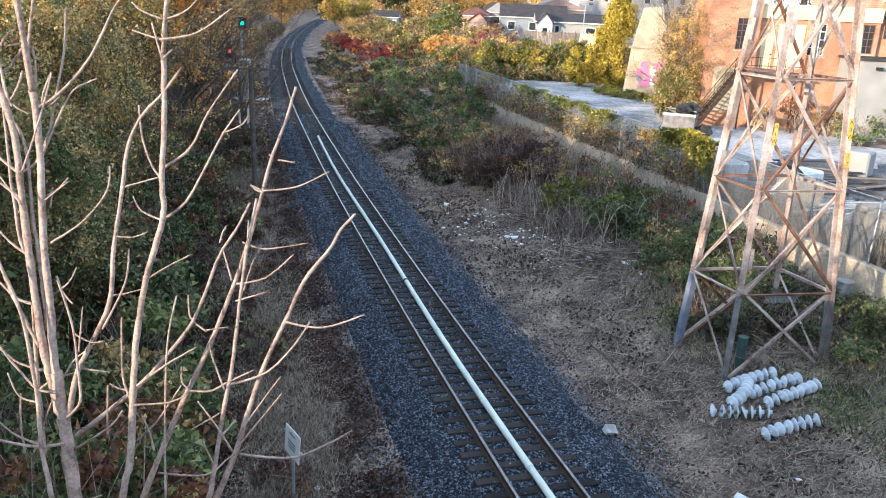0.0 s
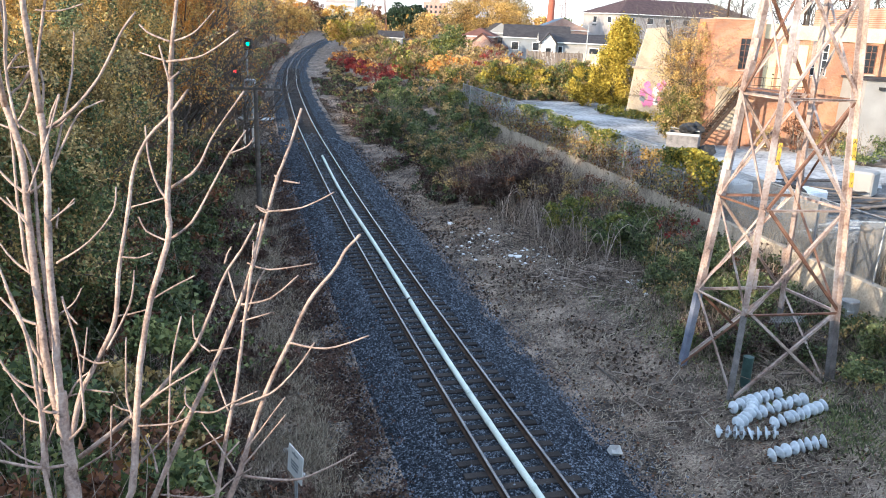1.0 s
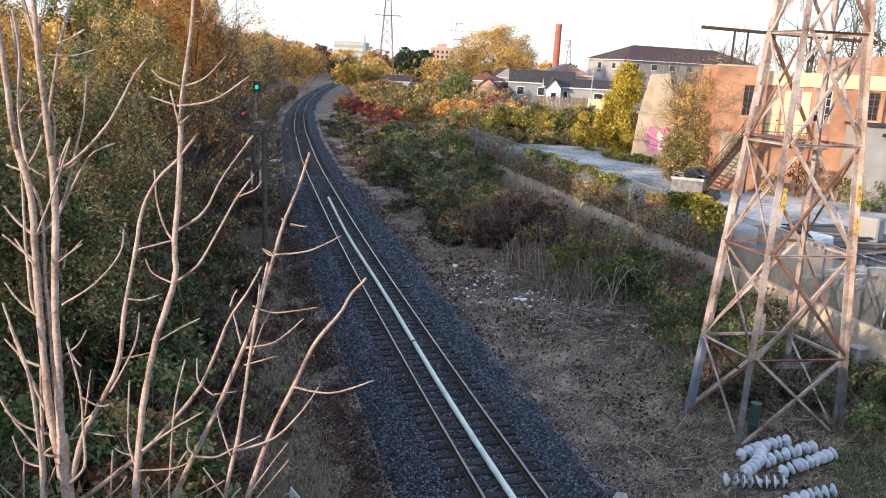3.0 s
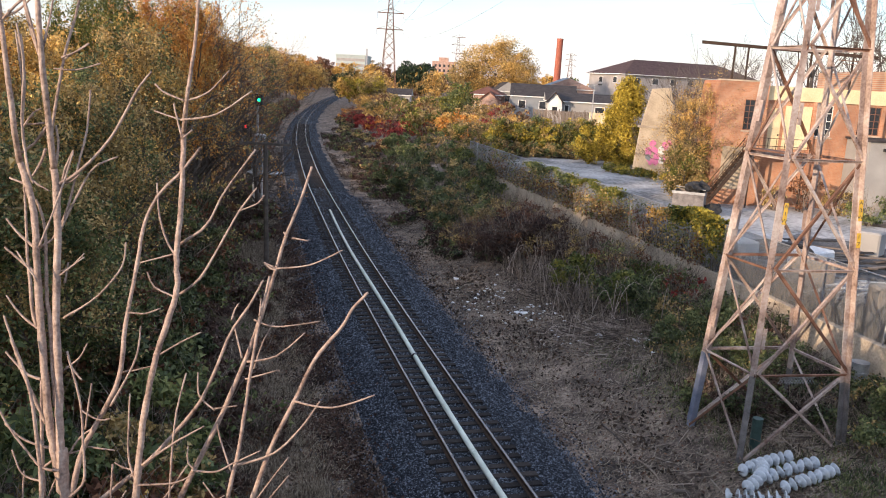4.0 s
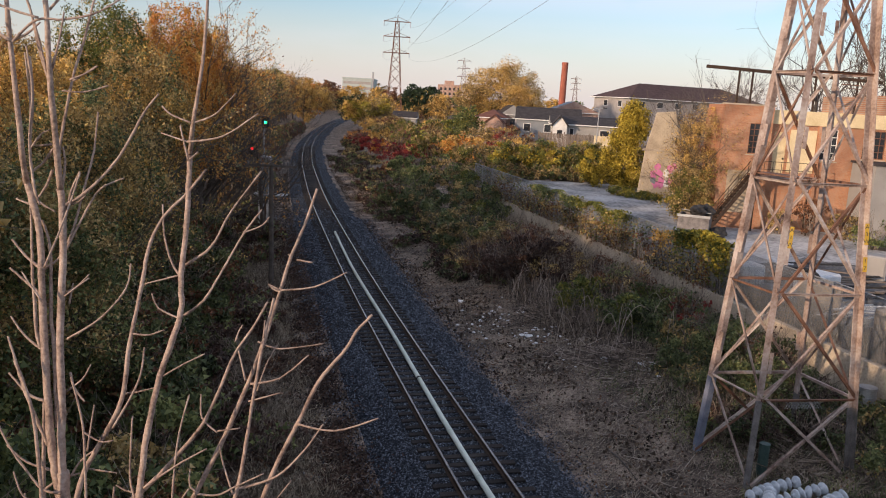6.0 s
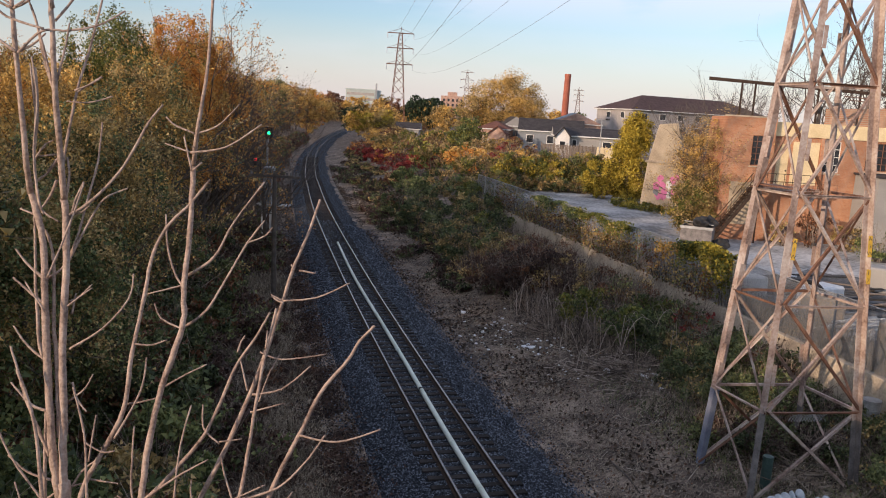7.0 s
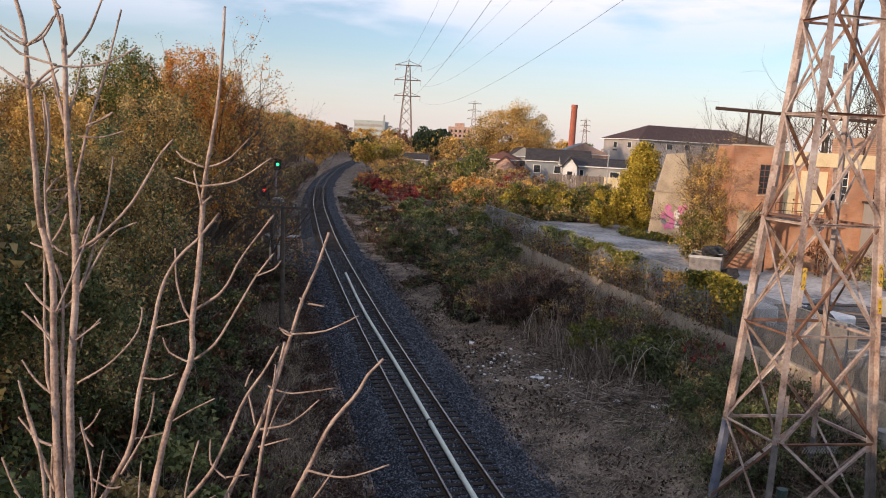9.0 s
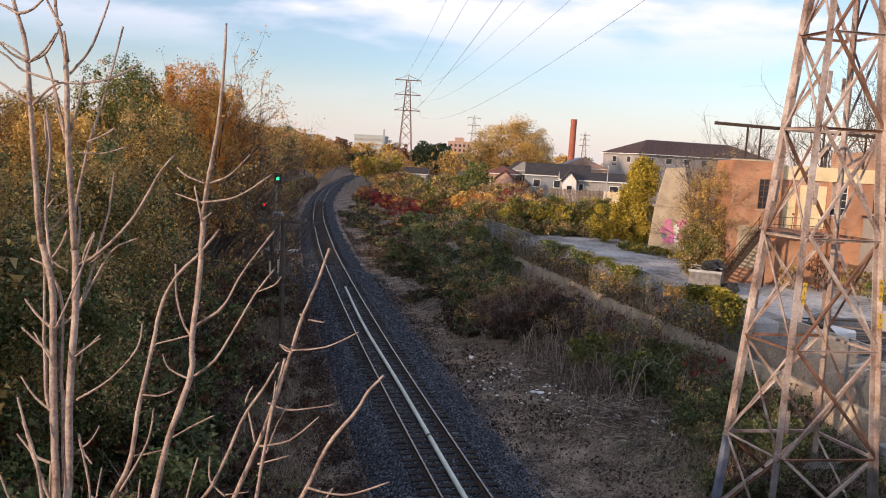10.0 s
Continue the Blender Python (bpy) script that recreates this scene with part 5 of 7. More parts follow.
# yellow hedge at the back of the yard, and the vine-hung column beside the concrete wall
for k in range(9):
    x = 4.2 + 1.45 * k
    shrub(x, 91.5 + rngw.uniform(-0.8, 0.8), 1.5, rngw.uniform(3.3, 4.4), [(L_YELLOW, 0.25), (L_YGREEN, 0.4), (L_GREEN, 0.2), (L_OLIVE, 0.15)], 7000, 0.125, "hedge bush with yellow-green leaves behind the yard", 480 + k, z=2.0, group="hedge behind the yard", clump_r=0.4)
for k in range(6):
    shrub(5.5 + 2.2 * k, 88.8, 1.2, 1.7, [(L_OLIVE, 0.6), (L_GREEN, 0.4)], 900, 0.15, "dark weeds at the foot of the hedge", 495 + k, z=2.0, group="hedge behind the yard")
rngv = np.random.default_rng(77)
vine = empty("vine_column", "tall mass of bright yellow vine beside the concrete wall", "vine")
c = np.concatenate([clumps(rngv, (16.9, 84.0, 8.6), (1.35, 1.2, 1.9), 40, 11000, 0.42, 1.3), clumps(rngv, (16.2, 84.0, 5.2), (2.1, 1.3, 3.4), 60, 17000, 0.45, 1.4), clumps(rngv, (14.0, 85.0, 4.0), (2.2, 1.3, 2.2), 36, 9000, 0.42, 1.2)])
v, f = leaf_blades(c, 0.14, rngv)
obj("foliage", v, f, L_YELLOW, vine)
v, f = join_tubes([tube([(16.6, 84.6, 1.9), (16.8, 84.5, 6.0), (17.0, 84.4, 9.8)], [0.2, 0.16, 0.08], 7)])
obj("stem", v, f, M_BARK, vine)
# tangled shrub at the workshop's corner
tree(17.6, 61.2, 8.8, 2.3, [(L_OLIVE, 0.6), (L_RUSSET, 0.15), (L_GOLD, 0.25)], 36000, 0.062, "tangled olive shrub tree at the workshop corner", 510, z=2.0, low=0.0, clump_r=0.32, levels=4, sprays=80, tall=1.3)
tree(16.6, 59.6, 5.0, 1.6, [(L_YGREEN, 0.4), (L_OLIVE, 0.6)], 9000, 0.09, "olive shrub at the foot of the steps", 511, z=2.0, low=0.0, clump_r=0.4)
for k in range(7):
    shrub(14.5 + 1.1 * k, 77.5 - 1.5 * k, 1.0, 0.8, [(L_YGREEN, 0.6), (L_YELLOW, 0.4)], 900, 0.11, "low yellow-green weeds at the yard's edge", 515 + k, z=2.03, stems=4)
# bare trees behind the workshop
for k, (x, y, h) in enumerate([(22.5, 80, 15.5), (24.6, 75, 15.6), (26.2, 78, 16.0), (32.5, 78, 20.0), (36.5, 80, 19.0), (41.0, 80, 22.0), (27.5, 95, 14.5), (23.0, 98, 13.5)]):
    tree(x, y, h - 2, 2.4, [], 0, 0.1, "leafless grey tree behind the workshop", 530 + k, z=2.0, bare=True, levels=4)
# larger trees among the houses and beyond
for k, (x, y, h, cr, mix, n, s, lab) in enumerate([
    (6.9, 178, 19.0, 8.6, [(L_GOLD, 0.75), (L_OLIVE, 0.25)], 56000, 0.17, "broad golden tree behind the houses"),
    (0.2, 172, 15.0, 4.0, [(L_OLIVE, 1.0)], 6000, 0.22, "olive tree behind the houses"),
    (-0.6, 140, 9.5, 2.4, [(L_GREEN, 0.6), (L_YGREEN, 0.4)], 2600, 0.25, "slender green tree beside the houses"),
    (-2.8, 150, 7.5, 2.4, [(L_YGREEN, 1.0)], 2200, 0.25, "yellow-green tree beside the houses"),
    (-24.0, 330, 16.0, 6.0, [(L_PINE, 1.0)], 3000, 0.6, "dark evergreen far along the line"),
    (-16.5, 325, 15.5, 5.5, [(L_PINE, 1.0)], 3000, 0.6, "dark evergreen far along the line"),
    (-33.0, 232, 9.0, 4.0, [(L_YELLOW, 0.5), (L_GOLD, 0.5)], 2400, 0.4, "golden tree beside the far curve"),
    (-27.0, 240, 9.5, 4.0, [(L_YELLOW, 0.4), (L_OLIVE, 0.6)], 2400, 0.4, "golden tree beside the far curve"),
    (-40.0, 262, 11.0, 4.0, [(L_PINE, 0.5), (L_OLIVE, 0.5)], 2400, 0.4, "dark green tree beside the far curve"),
    (-44.0, 300, 14.0, 5.0, [(L_GOLD, 1.0)], 2400, 0.5, "golden tree beside the far curve"),
]):
    tree(x, y, h - 2, cr, mix, n, s, lab, 550 + k, z=2.0, low=0.12, clump_r=0.14 * cr + 0.3, levels=2, sprays=46 if cr < 8 else 130)
# wooded skyline
for k in range(60):
    x = -190 + 8 * k + rngw.uniform(-3, 3)
    y = 430 + 40 * math.sin(k * 1.7) + (60 if x > -90 and x < -40 else 0)
    tree(x, y, rngw.uniform(8.5, 13.5) if x > -40 else rngw.uniform(12, 17), 6.5, [([L_OLIVE, L_GOLD, L_RUSSET, L_GREEN][k % 4], 1.0)], 1700, 0.7, "distant autumn tree on the skyline", 600 + k, z=2.0, low=0.0, clump_r=1.3, levels=1, group="trees on the skyline")

# vine over the fence
rngf = np.random.default_rng(5)
for k, (y0, y1, zt, n, lm, lab) in enumerate([(34.8, 39.2, 4.75, 2600, L_YGREEN, "yellow-green vine hanging over the fence"), (34.8, 38.4, 4.8, 1500, L_YELLOW, "yellow vine leaves hanging over the fence"), (39.0, 41.5, 4.3, 420, L_GOLD, "golden creeper leaves on the fence"), (44.5, 52, 4.45, 2200, L_YGREEN, "green vine along the fence top"), (52, 60, 4.45, 2200, L_GREEN, "thin olive vine along the fence top"), (44, 58, 3.4, 1000, L_OLIVE, "thin dry vine on the fence")]):
    yy = rngf.uniform(y0, y1, n)
    zz = zt - 0.1 + 0.12 * np.sin(yy * 1.9 + k) - np.abs(rngf.normal(size=n)) * ((0.6 if k < 2 else 0.26) + 0.22 * np.sin(yy * 1.1 + 0.8))
    c = np.stack([wall_x(yy) + 0.16 + rngf.normal(size=n) * 0.16, yy, np.maximum(zz, 2.25)], 1)
    v, f = leaf_blades(c, 0.11, rngf)
    tagged(obj("fence_vine", v, f, lm), lab, "vine")

# dry growth tangled all over the fence, thinner towards its far end
for k, (n, lm, lo, hi, lab) in enumerate([(6500, L_OLIVE, 2.2, 4.25, "dull olive creeper tangled in the fence"), (4000, L_GREEN, 2.2, 4.3, "dull green creeper tangled in the fence"), (5000, L_RUSSET, 2.2, 3.7, "dry brown creeper tangled in the fence")]):
    yy = 36 + 33 * rngf.uniform(0, 1, n) ** 1.15
    zz = lo + (hi - lo) * rngf.uniform(0, 1, n)
    patch = np.sin(yy * 1.3 + 2.1 * k) + np.sin(yy * 0.53 + zz * 2.3 + k) + 0.6 * np.sin(yy * 3.7 + zz * 4.1)
    ok = patch > rngf.uniform(-1.4, 0.9, n)
    yy, zz = yy[ok], zz[ok]
    c = np.stack([wall_x(yy) + 0.1 + rngf.normal(size=len(yy)) * 0.3, yy, zz], 1)
    v, f = leaf_blades(c, 0.085, rngf)
    tagged(obj("fence_creeper", v, f, lm), lab, "vine")

# weeds along the yard side of the fence and in front of the workshop
for k, (x, y, r, h, lm) in enumerate([(24.5, 57.0, 1.3, 2.6, L_RUSSET), (26.5, 56.2, 1.2, 2.0, L_OLIVE), (22.6, 57.2, 1.0, 1.6, L_OLIVE), (26.8, 52.5, 1.5, 2.2, L_GREEN), (30.0, 53.5, 1.6, 2.6, L_GREEN)]):
    shrub(x, y, r, h, [(lm, 1.0)], 1100, 0.11, "straggling weeds against the workshop wall", 580 + k, z=2.03, group="weeds by the workshop")

# brambles between the tower and the wall, and in the near corner
for k in range(22):
    y = 15.5 + 0.95 * k
    p = at_track(y, rngw.uniform(10.2, 13.2) if k > 6 else rngw.uniform(11.5, 14.5))
    if p.x > wall_x(p.y) - 0.9:
        p.x = wall_x(p.y) - 0.9
    shrub(p.x, p.y, rngw.uniform(0.7, 1.15), rngw.uniform(0.4, 1.0), [(L_SHADEGREEN, 0.9), (L_OLIVE, 0.1)], 1700, 0.075, "low dark green bramble on the bank", 700 + k, group="brambles on the bank", stems=6, clump_r=0.2)

# low brown growth left of the line, dark also to stand for the wood's shade
for k in range(34):
    y = 34 + 3.6 * k
    p = at_track(y, -rngw.uniform(5.2, 10.5))
    shrub(p.x, p.y, rngw.uniform(1.3, 2.3), rngw.uniform(0.5, 1.2), [(L_MAROON, 0.6), (L_RUSSET, 0.2), (L_GREEN, 0.2)], 1100, 0.11 + 0.0006 * y, "low dark brown weeds beside the line", 740 + k, group="brown weeds beside the line", stems=16, clump_r=0.3)
for k in range(20):
    y = 11.5 + 1.5 * k
    p = at_track(y, -rngw.uniform(4.0, 7.6))
    shrub(p.x, p.y, rngw.uniform(0.5, 1.0), rngw.uniform(0.2, 0.45), [(L_MAROON, 0.8), (L_RUSSET, 0.2)], 900, 0.06, "low dark brown weeds beside the line", 780 + k, group="brown weeds beside the line", stems=14, clump_r=0.16)

# woods closing the view along the far curve
for k in range(36):
    y = 262 + 7.5 * k
    u = -rngw.uniform(9, 40) if k % 4 else rngw.uniform(14, 40)
    p = at_track(y, u)
    mix = [[(L_GOLD, 0.7), (L_OLIVE, 0.3)], [(L_OLIVE, 1.0)], [(L_ORANGE, 0.4), (L_OLIVE, 0.6)], [(L_GOLD, 1.0)]][k % 4]
    tree(p.x, p.y, rngw.uniform(13, 17) if u < 0 else rngw.uniform(8, 11), 5.0, mix, 2400, 0.42, "autumn tree along the far curve", 820 + k, group=WOOD, low=0.02, clump_r=1.0, levels=2)
for k in range(26):
    y = 58 + 5.2 * k
    p = at_track(y, rngw.uniform(6.5, 11.0))
    shrub(p.x, p.y, rngw.uniform(1.0, 1.8), rngw.uniform(0.35, 0.9), [(L_OLIVE, 0.4), (L_MAROON, 0.4), (L_GREEN, 0.2)], 800, 0.10 + 0.0006 * y, "low olive and brown weeds on the bank", 860 + k, group="weeds on the bank", stems=12, clump_r=0.25)

for k in range(46):
    y = 44 + 2.1 * k + rngw.uniform(-0.8, 0.8)
    p = at_track(y, rngw.uniform(4.6, 8.6))
    shrub(p.x, p.y, rngw.uniform(0.8, 1.5), rngw.uniform(0.25, 0.6), [(L_MAROON, 0.6), (L_SHADEGREEN, 0.4)], 650, 0.09 + 0.0006 * y, "low dark weeds on the bank", 900 + k, group="weeds on the bank", stems=8, clump_r=0.22)

# ---- dry grass, weeds and dead stalks ----


def blades(n, pick, height, width, rng, lean=0.5):
    p = pick(rng, n)
    a = rng.uniform(0, 2 * np.pi, n)
    w = np.stack([np.cos(a), np.sin(a), np.zeros(n)], 1) * width
    h = height * rng.uniform(0.4, 1.3, n)
    d = rng.normal(size=(n, 3)) * lean
    d[:, 2] = 1.0
    d /= np.linalg.norm(d, axis=1)[:, None]
    tip = p + d * h[:, None]
    v = np.stack([p - w, p + w, tip], 1).reshape(-1, 3)
    return v, np.arange(n)[:, None] * 3 + np.array([[0, 1, 2]])


def strip(u0, u1, y0, y1, tufts=0, spread=0.25):
    def pick(rng, n):
        if tufts:
            cy, cu = y0 + (y1 - y0) * rng.uniform(0, 1, tufts) ** 1.3, rng.uniform(u0, u1, tufts)
            k = rng.integers(0, tufts, n)
            y, u = cy[k] + rng.normal(size=n) * spread, cu[k] + rng.normal(size=n) * spread
        else:
            y, u = y0 + (y1 - y0) * rng.uniform(0, 1, n) ** 1.3, rng.uniform(u0, u1, n)
        x = track_x(y) + u * 1.035
        return np.stack([x, y, ground_z(x, y) - 0.02], 1)
    return pick


rngg = np.random.default_rng(21)
for name, n, pick, h, w, lm, lab, lean in [
    ("dry_grass", 46000, strip(-6.6, -4.1, 9, 60, 420, 0.26), 0.46, 0.008, M_STRAW, "tufts of bleached dry grass beside the line", 0.8),
    ("dry_grass", 12000, strip(-8.5, -3.6, 9, 45), 0.2, 0.014, M_STRAW, "bleached dry grass lying flat", 2.4),
    ("dry_grass", 38000, strip(3.6, 12.5, 11, 50), 0.2, 0.013, M_STRAW, "short trampled straw on the bank", 2.8),
    ("dry_grass", 13000, strip(8.0, 14.0, 22, 60, 250, 0.35), 0.42, 0.011, M_STRAW, "tufts of dry grass on the bank", 0.9),
    ("green_weeds", 22000, strip(8.6, 15.5, 9, 20, 260, 0.45), 0.28, 0.022, L_SHADEGREEN, "dark green weeds beside the insulators", 1.0),
    ("green_weeds", 24000, strip(9.8, 15.5, 9, 34, 420, 0.45), 0.26, 0.022, L_SHADEGREEN, "rough green weeds round the tower", 1.0),
    ("green_weeds", 4500, strip(7.6, 10.0, 20, 32, 60, 0.4), 0.24, 0.018, L_GREEN, "thin green weeds by the tower", 1.2),
    ("dead_stalks", 9000, strip(8.5, 14.5, 36, 66, 220, 0.5), 1.5, 0.016, M_STALK, "thicket of dead grey stalks below the wall", 0.5),
    ("dead_stalks", 6000, strip(9.0, 13.8, 24, 40, 160, 0.4), 0.9, 0.013, M_STALK, "dead grey stalks below the wall", 0.8),
    ("dead_stalks", 9000, strip(-11.0, -5.0, 11, 50, 220, 0.5), 0.75, 0.013, M_STALK, "dead brown stalks at the edge of the wood", 1.0),
    ("dry_grass", 5000, strip(4.5, 12, 70, 170), 0.3, 0.02, M_STRAW, "dry grass beside the far curve", 1.0),
]:
    v, f = blades(n, pick, h, w, rngg, lean)
    tagged(obj(name, v, f, lm), lab, "grass", kind="stuff")
# dead stalks on the yard side of the fence and leaning over the wall
n = 9500
yy = 35 + 40 * rngg.uniform(0, 1, n)
cl = np.sin(yy * 1.7) + np.sin(yy * 4.1 + 1)
yy = yy[cl > -0.4]
n = len(yy)
base = np.stack([wall_x(yy) + rngg.uniform(0.05, 1.3, n), yy, np.full(n, 2.1)], 1)
base[:, 2] = np.where(base[:, 0] < wall_x(yy), 1.0, 2.1)
a = rngg.uniform(0, 6.28, n)
w = np.stack([np.cos(a), np.sin(a), np.zeros(n)], 1) * 0.014
tip = base + np.stack([rngg.normal(size=n) * 0.35, rngg.normal(size=n) * 0.35, rngg.uniform(0.6, 2.1, n)], 1)
tagged(obj("dead_stalks", np.stack([base - w, base + w, tip], 1).reshape(-1, 3), np.arange(n)[:, None] * 3 + np.array([[0, 1, 2]]), M_STALK), "dead grey stalks tangled in the fence", "grass", kind="stuff")
# dry grass on the yard side of the fence
n = 16000
yy = rngg.uniform(24, 45, n)
base = np.stack([wall_x(yy) + 0.4 + rngg.uniform(0, 1, n) ** 2 * 2.6, yy, np.full(n, 2.05)], 1)
a = rngg.uniform(0, 6.28, n)
w = np.stack([np.cos(a), np.sin(a), np.zeros(n)], 1) * 0.012
tip = base + np.stack([rngg.normal(size=n) * 0.2, rngg.normal(size=n) * 0.2, rngg.uniform(0.3, 1.0, n)], 1)
tagged(obj("dry_grass", np.stack([base - w, base + w, tip], 1).reshape(-1, 3), np.arange(n)[:, None] * 3 + np.array([[0, 1, 2]]), M_STRAW), "tall dry grass inside the fence", "grass", kind="stuff")
# fallen leaves and bark chips over the ground
n = 14000
y = 9 + 60 * rngg.uniform(0, 1, n) ** 1.4
u = np.where(rngg.uniform(size=n) < 0.5, rngg.uniform(-9, -3.3, n), rngg.uniform(3.5, 12.5, n))
x = track_x(y) + u * 1.035
v, f = leaf_blades(np.stack([x, y, ground_z(x, y) + 0.02], 1), 0.055, rngg)
tagged(obj("fallen_leaves", v, f, L_RUSSET), "brown fallen leaves scattered on the ground", "leaves", kind="stuff")

# dead twigs and straw strewn over the bank
for nm, nn, u0, u1, y0, y1, l0, l1, wd, mt, lab in [("strewn_straw", 34000, 3.6, 12.8, 11, 60, 0.06, 0.42, 0.006, M_STRAW, "long pale straws strewn on the bank"), ("strewn_twigs", 5500, 3.8, 13.0, 12, 60, 0.1, 0.6, 0.008, M_STALK, "dark twigs strewn on the bank"), ("strewn_straw", 5000, -8.0, -3.6, 10, 40, 0.15, 0.5, 0.008, M_STRAW, "pale straws strewn beside the line")]:
    yy = y0 + (y1 - y0) * rngg.uniform(0, 1, nn) ** 1.4
    uu = rngg.uniform(u0, u1, nn)
    xx = track_x(yy) + uu * 1.035
    aa = rngg.normal(size=nn) * 0.9 + 0.4
    ll = rngg.uniform(l0, l1, nn)
    p0 = np.stack([xx, yy, ground_z(xx, yy) + 0.025], 1)
    x2, y2 = xx + np.cos(aa) * ll, yy + np.sin(aa) * ll
    p1 = np.stack([x2, y2, ground_z(x2, y2) + rngg.uniform(0.02, 0.09, nn)], 1)
    w = np.stack([-np.sin(aa), np.cos(aa), np.zeros(nn)], 1) * wd
    v = np.stack([p0 - w, p0 + w, p1 + w * 0.5, p1 - w * 0.5], 1).reshape(-1, 3)
    tagged(obj(nm, v, np.arange(nn)[:, None] * 4 + np.array([[0, 1, 2, 3]]), mt), lab, "straw", kind="stuff")

# ---- pile of insulator strings by the tower ----
PROF = [(0.0, 0.085), (0.05, 0.085), (0.062, 0.03), (0.11, 0.024), (0.165, 0.0), (0.188, -0.03), (0.178, -0.034), (0.11, 0.0), (0.05, -0.004), (0.03, -0.085), (0.0, -0.085)]
dv, df = [], []
SEG = 18
for r, z in PROF:
    dv += [(r * math.cos(2 * math.pi * k / SEG), r * math.sin(2 * math.pi * k / SEG), z) for k in range(SEG)]
for i in range(len(PROF) - 1):
    df += [(i * SEG + k, i * SEG + (k + 1) % SEG, (i + 1) * SEG + (k + 1) % SEG, (i + 1) * SEG + k) for k in range(SEG)]
disc_mesh = bpy.data.meshes.new("disc")
disc_mesh.from_pydata(dv, [], df)
disc_mesh.materials.append(M_PORC)
disc_mesh.materials.append(M_GREYSTEEL)
disc_mesh.polygons.foreach_set("use_smooth", [True] * len(disc_mesh.polygons))
disc_mesh.polygons.foreach_set("material_index", [1 if i // SEG in (8, 9) else 0 for i in range(len(df))])


def insulator_string(a, b, n, bend=0.0, seed=0):
    rg = random.Random(seed)
    s = empty("insulator_string", "string of pale grey porcelain insulator discs lying on the ground", "insulator", "discarded insulator strings")
    a, b = Vector(a), Vector(b)
    side = (b - a).cross(Vector((0, 0, 1))).normalized()
    pts = [a.lerp(b, k / (n - 1) + rg.uniform(-0.02, 0.02)) + side * bend * 4 * (k / (n - 1)) * (1 - k / (n - 1)) for k in range(n)]
    for p in pts:
        p.z += gz(p.x, p.y) + 0.19
    for k, p in enumerate(pts):
        d = (pts[min(k + 1, n - 1)] - pts[max(k - 1, 0)]).normalized() + Vector((rg.uniform(-0.25, 0.25), rg.uniform(-0.25, 0.25), rg.uniform(-0.2, 0.3)))
        o = new("disc", disc_mesh)
        o.parent = s
        q = d.to_track_quat("Z", "Y").to_matrix().to_4x4()
        q.translation = p
        o.matrix_basis = q
    v, f = tube([pts[0] - (pts[1] - pts[0]) * 0.6] + pts + [pts[-1] + (pts[-1] - pts[-2]) * 0.9], [0.018] * (n + 2), 6)
    obj("pin", [tuple(q) for q in v], f, M_RAILSIDE, s)


insulator_string((7.63, 19.70, 0.00), (8.97, 19.40, 0.00), 8, 0.03, 1)
insulator_string((8.83, 20.71, 0.14), (8.12, 19.81, 0.14), 7, -0.10, 2)
insulator_string((9.78, 21.44, 0.00), (8.35, 20.85, 0.00), 8, 0.05, 3)
insulator_string((10.28, 20.88, 0.06), (8.81, 20.29, 0.06), 8, 0.05, 4)
insulator_string((10.72, 20.56, 0.02), (9.12, 19.82, 0.02), 9, -0.04, 5)
insulator_string((10.01, 18.84, 0.00), (8.54, 18.40, 0.00), 8, 0.05, 6)


# ---- drums and canister ----
def drum(name, label, x, y, r, h, m, z=None):
    z0 = (gz(x, y) if z is None else z) - 0.02
    d = empty(name, label, "drum")
    v, f = tube([(x, y, z0), (x, y, z0 + 0.04), (x, y, z0 + h * 0.33), (x, y, z0 + h * 0.345), (x, y, z0 + h * 0.36), (x, y, z0 + h * 0.66), (x, y, z0 + h * 0.675), (x, y, z0 + h * 0.69), (x, y, z0 + h)], [r, r, r, r * 1.04, r, r, r * 1.04, r, r], 18)
    obj("body", [tuple(q) for q in v], f, m, d)
    part("lid", cyl(bmesh.new(), (x, y, z0 + h - 0.002), (x, y, z0 + h + 0.03), r * 1.03, r * 1.03, 18), m, d)


drum("steel_drum", "dented blue-grey steel drum by the wall", 13.5, 25.4, 0.29, 0.88, M_GALV)
drum("green_canister", "dark green canister behind the tower leg", 9.2, 22.4, 0.15, 0.95, M_GREENCAN)

# ---- litter ----
rl = random.Random(9)


def scrap(x, y, s, m, name, label, category="litter", group="scattered litter", flat=0.4):
    bm = bmesh.new()
    bmesh.ops.create_icosphere(bm, subdivisions=1, radius=s)
    for v in bm.verts:
        v.co = Vector((v.co.x * rl.uniform(0.6, 1.4), v.co.y * rl.uniform(0.6, 1.4), v.co.z * flat * rl.uniform(0.5, 1.5)))
    o = part(name, bm, m)
    o.matrix_basis = pose(x, y, gz(x, y) + s * flat * 0.5, rl.uniform(-15, 15), rl.uniform(-15, 15), rl.uniform(0, 360))
    return tagged(o, label, category, group)


